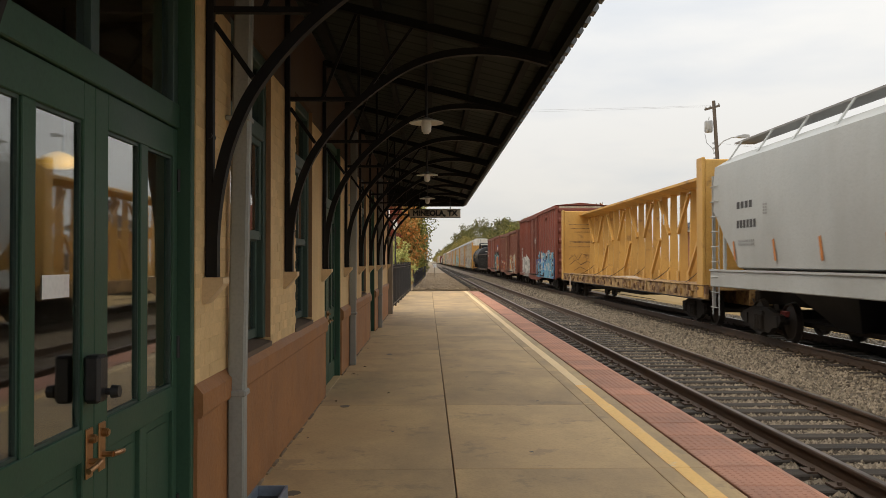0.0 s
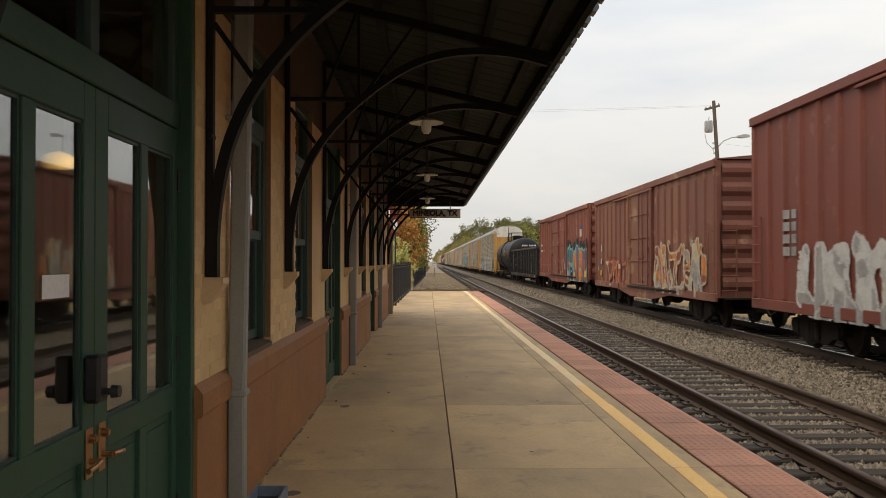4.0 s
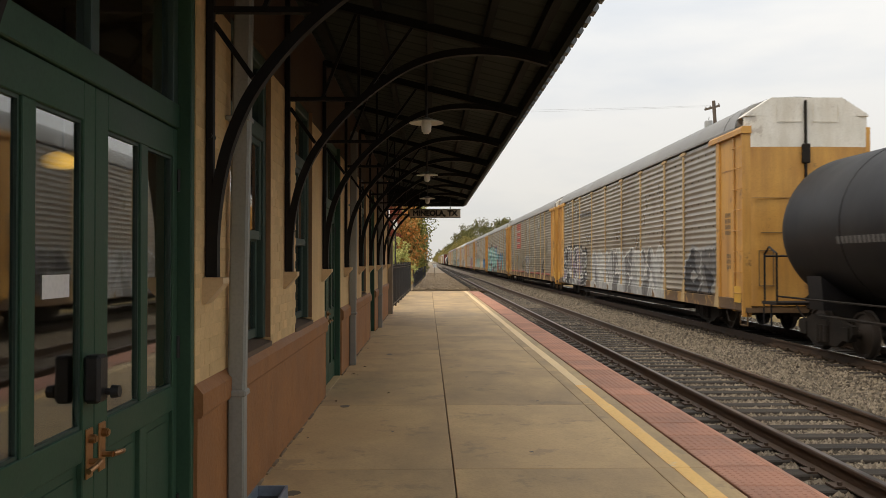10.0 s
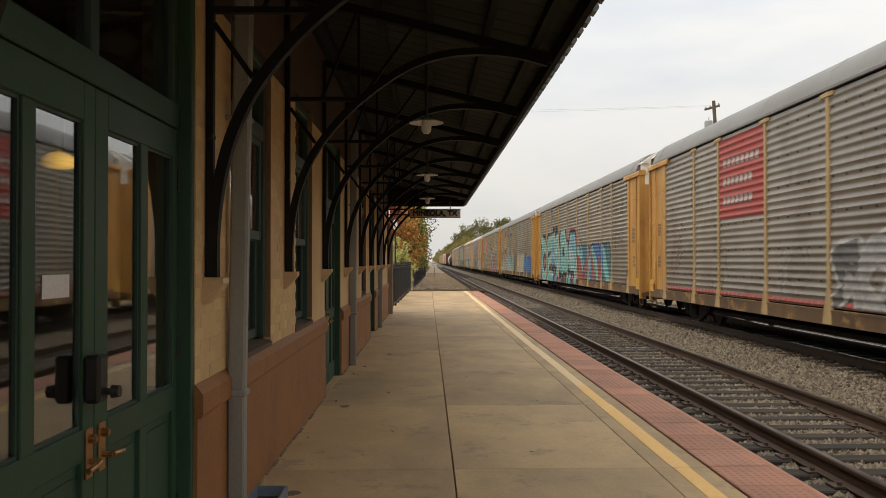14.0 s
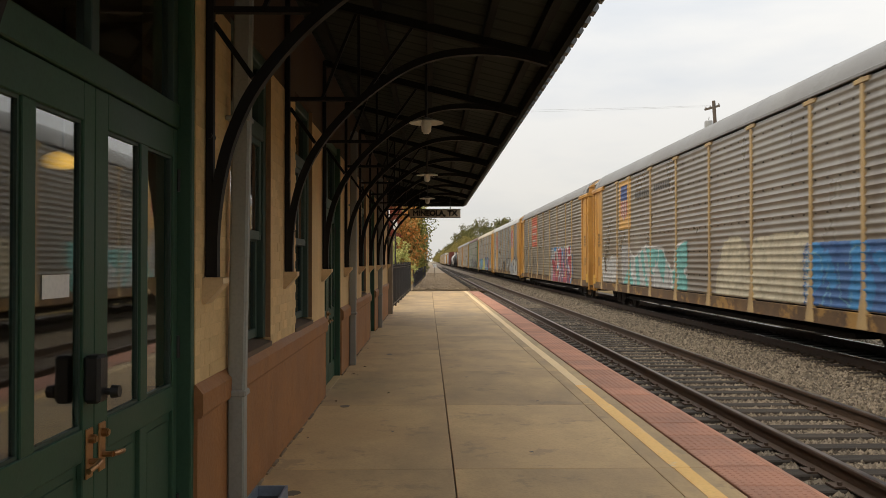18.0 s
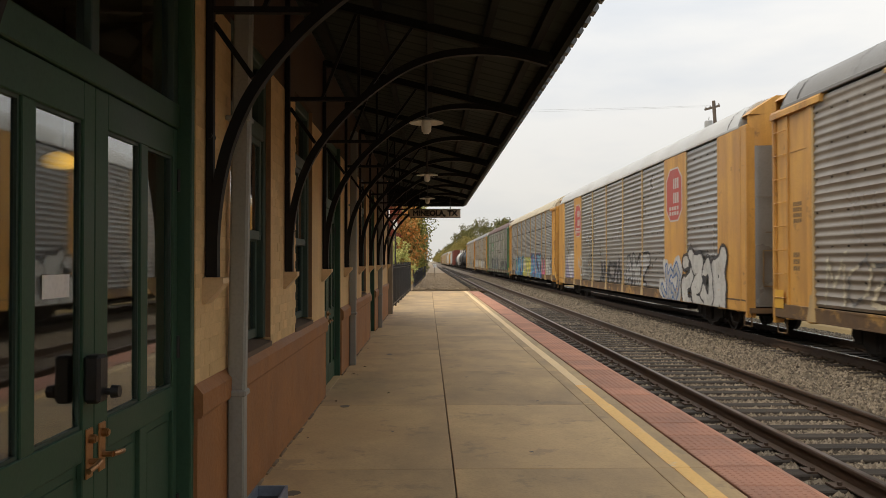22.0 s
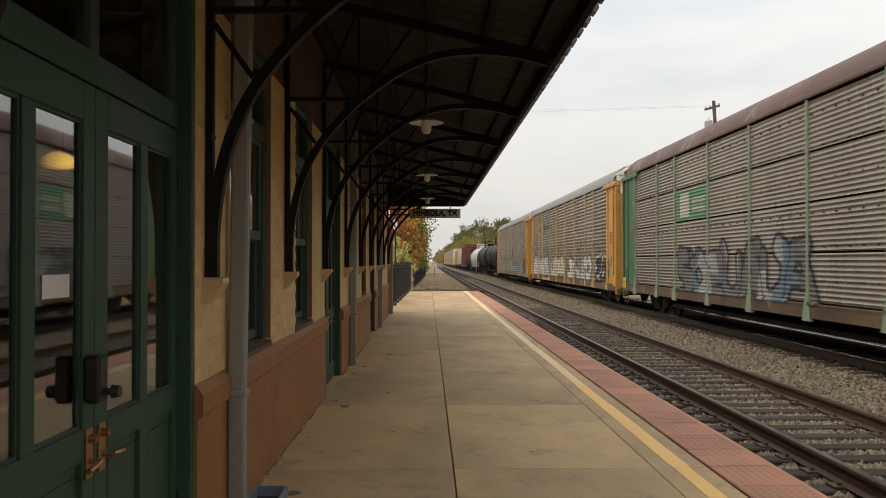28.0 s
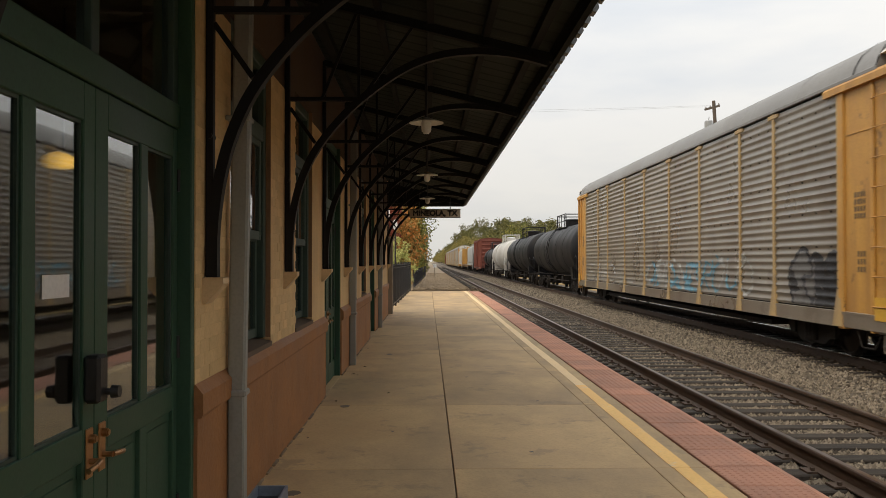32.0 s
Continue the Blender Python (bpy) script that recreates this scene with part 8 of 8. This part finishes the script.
for k in range(4):
    a = up(0.79 - 0.025 * k)
    part("spool_insulator", Geo().lathe([(0.001, 0.05), (0.05, 0.04), (0.05, -0.04), (0.001, -0.05)], a + Vector((-0.16, 0, 0)), n=8), GREY_METAL, pole)
loop = [tp + Vector((-0.2, 0, -0.4)), tp + Vector((-0.1, 0, -0.9)), tp + Vector((0.2, 0, -1.2)), up(0.715)]
cab.tube([tuple(p) for p in loop], 0.018, 5)
part("transformer_lead", cab, GREY_METAL, pole)


def wire(a, b, sag, r=0.006):
    g = Geo()
    a, b = Vector(a), Vector(b)
    pts = []
    for i in range(17):
        t = i / 16
        p = a.lerp(b, t)
        p.z -= sag * 4 * t * (1 - t)
        pts.append(tuple(p))
    g.tube(pts, r, 4)
    return thing("overhead_wire", g, WIRE, "thin overhead wire strung from the pole", "wire", "overhead wires")


wire(up(0.965) + Vector((-0.45, 0, 0.06)), (-34, 52, 11.2), 0.5, 0.004)
wire(up(0.965) + Vector((-0.2, 0, 0.12)), (-34, 52.6, 11.6), 0.5, 0.004)
wire(up(0.79) + Vector((0.1, 0, 0)), (48, 60, 9.3), 0.6, 0.004)
wire(up(0.7) + Vector((0.1, 0, 0)), (48, 120, 8.0), 0.8, 0.004)

# ---------------------------------------------------------------- town across the tracks
SHINGLE = material("dark_shingle", (0.035, 0.035, 0.04), (0.06, 0.06, 0.065), 0.9, scale=2, fine=20, bump=0.4)
WHITE_WALL = material("white_wall_paint", (0.6, 0.6, 0.58), (0.7, 0.7, 0.68), 0.7, scale=0.7, dirt=(0.45, 0.43, 0.4), dirt_amount=0.4, dirt_scale=(1, 1, 0.3))
CREAM_WALL = material("cream_wall_paint", (0.58, 0.5, 0.36), (0.68, 0.6, 0.44), 0.75, scale=0.7, dirt=(0.45, 0.38, 0.27), dirt_amount=0.4, dirt_scale=(1, 1, 0.3))
BRICK_WALL = material("red_brick_wall", (0.26, 0.11, 0.07), (0.34, 0.16, 0.1), 0.85, scale=1.0, fine=14, bump=0.4)
DARK_PANE = material("dark_shop_glass", (0.03, 0.035, 0.04), (0.06, 0.065, 0.07), 0.12, scale=1)
BLUE_AWNING = material("blue_awning", (0.06, 0.1, 0.3), (0.08, 0.14, 0.38), 0.7, scale=2)
RED_WHITE = material("red_paint", (0.4, 0.06, 0.05), (0.5, 0.08, 0.06), 0.6, scale=2)

thing("street", Geo().box(28, 43, -30, 420, -0.61, -0.45), ASPHALT, "grey asphalt street across the tracks", "street", kind="structure")
thing("pavement", Geo().cbox(43, 46, -30, 420, -0.61, -0.3, 0.02), CONCRETE, "concrete pavement before the shops", "pavement", kind="structure")


def shop(y0, y1, height, wall_m, label, upper_m=None, bays=3, awning=None):
    s = thing("shop_building", None, None, label, "building", "shops across the street")
    x0, x1 = 46.0, 60.0
    part("wall", Geo().box(x0, x1, y0, y1, -0.6, height), wall_m, s)
    part("parapet", Geo().box(x0 - 0.12, x1, y0, y1, height + 0.002, height + 0.35), upper_m or wall_m, s)
    if upper_m:
        part("frieze", Geo().box(x0 - 0.06, x0 - 0.002, y0 + 0.05, y1 - 0.05, height - 1.3, height - 0.05), upper_m, s)
    w = (y1 - y0) / bays
    for i in range(bays):
        a = y0 + w * (i + 0.18)
        b = y0 + w * (i + 0.82)
        wn_ = part("window", Geo().box(x0 - 0.05, x0 - 0.003, a, b, 0.5, 2.7), DARK_PANE, s)
        fr = Geo().box(x0 - 0.09, x0 - 0.05, a - 0.08, a, 0.42, 2.78).box(x0 - 0.09, x0 - 0.05, b, b + 0.08, 0.42, 2.78).box(x0 - 0.09, x0 - 0.05, a, b, 2.7, 2.78).box(x0 - 0.09, x0 - 0.05, a, b, 0.42, 0.5)
        fr.box(x0 - 0.09, x0 - 0.05, (a + b) / 2 - 0.03, (a + b) / 2 + 0.03, 0.5, 2.7)
        part("window_frame", fr, WHITE_WALL, wn_)
    if awning:
        part("awning", Geo().prism([(x0 - 1.2, 2.9), (x0 - 0.1, 2.9), (x0 - 0.1, 3.5)], 1, y0 + 0.3, y1 - 0.3), awning, s)
    return s


shop(40, 52, 5.6, WHITE_WALL, "white stucco shop across the street", None, 3)
shop(52, 66, 5.2, BRICK_WALL, "brick-topped shop with a blue awning", BRICK_WALL, 4, BLUE_AWNING)
shop(66, 82, 4.7, CREAM_WALL, "cream shop with a brick frieze", BRICK_WALL, 4)
shop(82, 98, 5.0, CREAM_WALL, "cream stucco building with narrow windows", None, 3)
shop(98, 112, 4.5, WHITE_WALL, "white building with a grey metal front", None, 3)
shop(112, 130, 4.8, WHITE_WALL, "white shop at the end of the row", None, 4)
shop(10, 40, 5.6, BRICK_WALL, "long brick building across the street", None, 6)

pav = thing("pavilion", None, None, "small brick pavilion with a dark hipped roof and white cupola", "building")
cx, cy = 28.9, 85.0
part("wall", Geo().box(cx - 2.6, cx + 2.6, cy - 2.6, cy + 2.6, -0.6, 4.6), BRICK_WALL, pav)
part("eave", Geo().box(cx - 3.2, cx + 3.2, cy - 3.2, cy + 3.2, 4.602, 4.95), WHITE_WALL, pav)
part("roof", Geo().add([(cx - 3.4, cy - 3.4, 4.95), (cx + 3.4, cy - 3.4, 4.95), (cx + 3.4, cy + 3.4, 4.95), (cx - 3.4, cy + 3.4, 4.95),
                        (cx - 0.6, cy - 0.6, 6.35), (cx + 0.6, cy - 0.6, 6.35), (cx + 0.6, cy + 0.6, 6.35), (cx - 0.6, cy + 0.6, 6.35)],
                       [(3, 2, 1, 0), (4, 5, 6, 7), (0, 1, 5, 4), (1, 2, 6, 5), (2, 3, 7, 6), (3, 0, 4, 7)]), SHINGLE, pav, "dark shingle hipped roof")
cup = part("cupola", Geo().box(cx - 0.6, cx + 0.6, cy - 0.6, cy + 0.6, 6.35, 6.6).box(cx - 0.65, cx + 0.65, cy - 0.65, cy + 0.65, 7.35, 7.45), WHITE_WALL, pav, "white louvred cupola")
for k in range(6):
    part("louvre_post", Geo().box(cx - 0.58 + 0.2 * k, cx - 0.5 + 0.2 * k, cy - 0.58, cy - 0.5, 6.6, 7.35), WHITE_WALL, cup)
part("cupola_core", Geo().box(cx - 0.45, cx + 0.45, cy - 0.45, cy + 0.45, 6.6, 7.35), SHINGLE, cup)
part("cupola_roof", Geo().add([(cx - 0.8, cy - 0.8, 7.452), (cx + 0.8, cy - 0.8, 7.452), (cx + 0.8, cy + 0.8, 7.452), (cx - 0.8, cy + 0.8, 7.452), (cx, cy, 7.95)],
                              [(3, 2, 1, 0), (0, 1, 4), (1, 2, 4), (2, 3, 4), (3, 0, 4)]), SHINGLE, cup)
vane = part("weather_vane", Geo().cyl((cx, cy, 7.9), (cx, cy, 9.0), 0.03, n=6).box(cx - 0.5, cx + 0.35, cy - 0.02, cy + 0.02, 8.75, 8.85).box(cx - 0.3, cx + 0.3, cy - 0.02, cy + 0.02, 8.4, 8.45), BLACK, pav, "black weather vane")

# small white trackside marker and lamps on the town side
mk = thing("trackside_marker", Geo().cbox(0.72, 0.78, 99.97, 100.03, -0.2, 1.3, 0.01), POLE_WOOD, "short wooden post with a white marker plate", "marker post")
part("plate", Geo().cbox(0.55, 0.95, 99.93, 99.968, 0.95, 1.3, 0.01), PAPER, mk, "white marker plate")
GLOBE = material("white_lamp_globe", (0.75, 0.74, 0.72), (0.82, 0.81, 0.79), 0.3, scale=3)
for x, y, z in ((-1.78, 37.0, 3.75), (-1.56, 40.0, 3.4)):
    sl = thing("street_lamp", None, None, "black post lamp with a white acorn globe, unlit", "street lamp", "street lamps")
    part("lamp_post", Geo().cyl((x, y, -0.6), (x, y, z - 0.22), 0.05, 0.03, 10), BLACK, sl)
    part("globe", Geo().lathe([(0.05, -0.24), (0.08, -0.18), (0.115, -0.03), (0.105, 0.09), (0.07, 0.18), (0.02, 0.24), (0.001, 0.25)], (x, y, z), n=16), GLOBE, sl, "white acorn globe", True)
fence(25.2, 38.0, 25.2, 96.0, 1.0, -0.4, "low dark railing along the far verge")
yard = thing("yard_wall", Geo().cbox(-12, -1.2, 66, 66.4, -0.6, 1.35, 0.02), CREAM_WALL, "low cream wall behind the fences", "wall", kind="structure")


# ---------------------------------------------------------------- what moves
def motions():
    """The train rolls towards the camera at an even speed; its wheels turn with it."""
    for car, start in CARS:
        walk(car, [(0, pose(TRACK_X[1], start, RAIL_Z)), (16, pose(TRACK_X[1], start - SPEED * 16, RAIL_Z)), (32, pose(TRACK_X[1], start - SPEED * 32, RAIL_Z))])
    turn = math.degrees(SPEED / 0.42) / FPS
    for wheels, dy in ((FRONT_WHEELS, -0.86), (REAR_WHEELS, 0.86)):
        walk(wheels[0], [(i / FPS, pose(0, dy, 0, turn * i)) for i in range(32 * FPS + 1)])
        keys = wheels[0].animation_data
        for w in wheels[1:]:
            w.rotation_mode = "QUATERNION"
            w.animation_data_create()
            w.animation_data.action = keys.action
            w.animation_data.action_slot = keys.action_slot


motions()
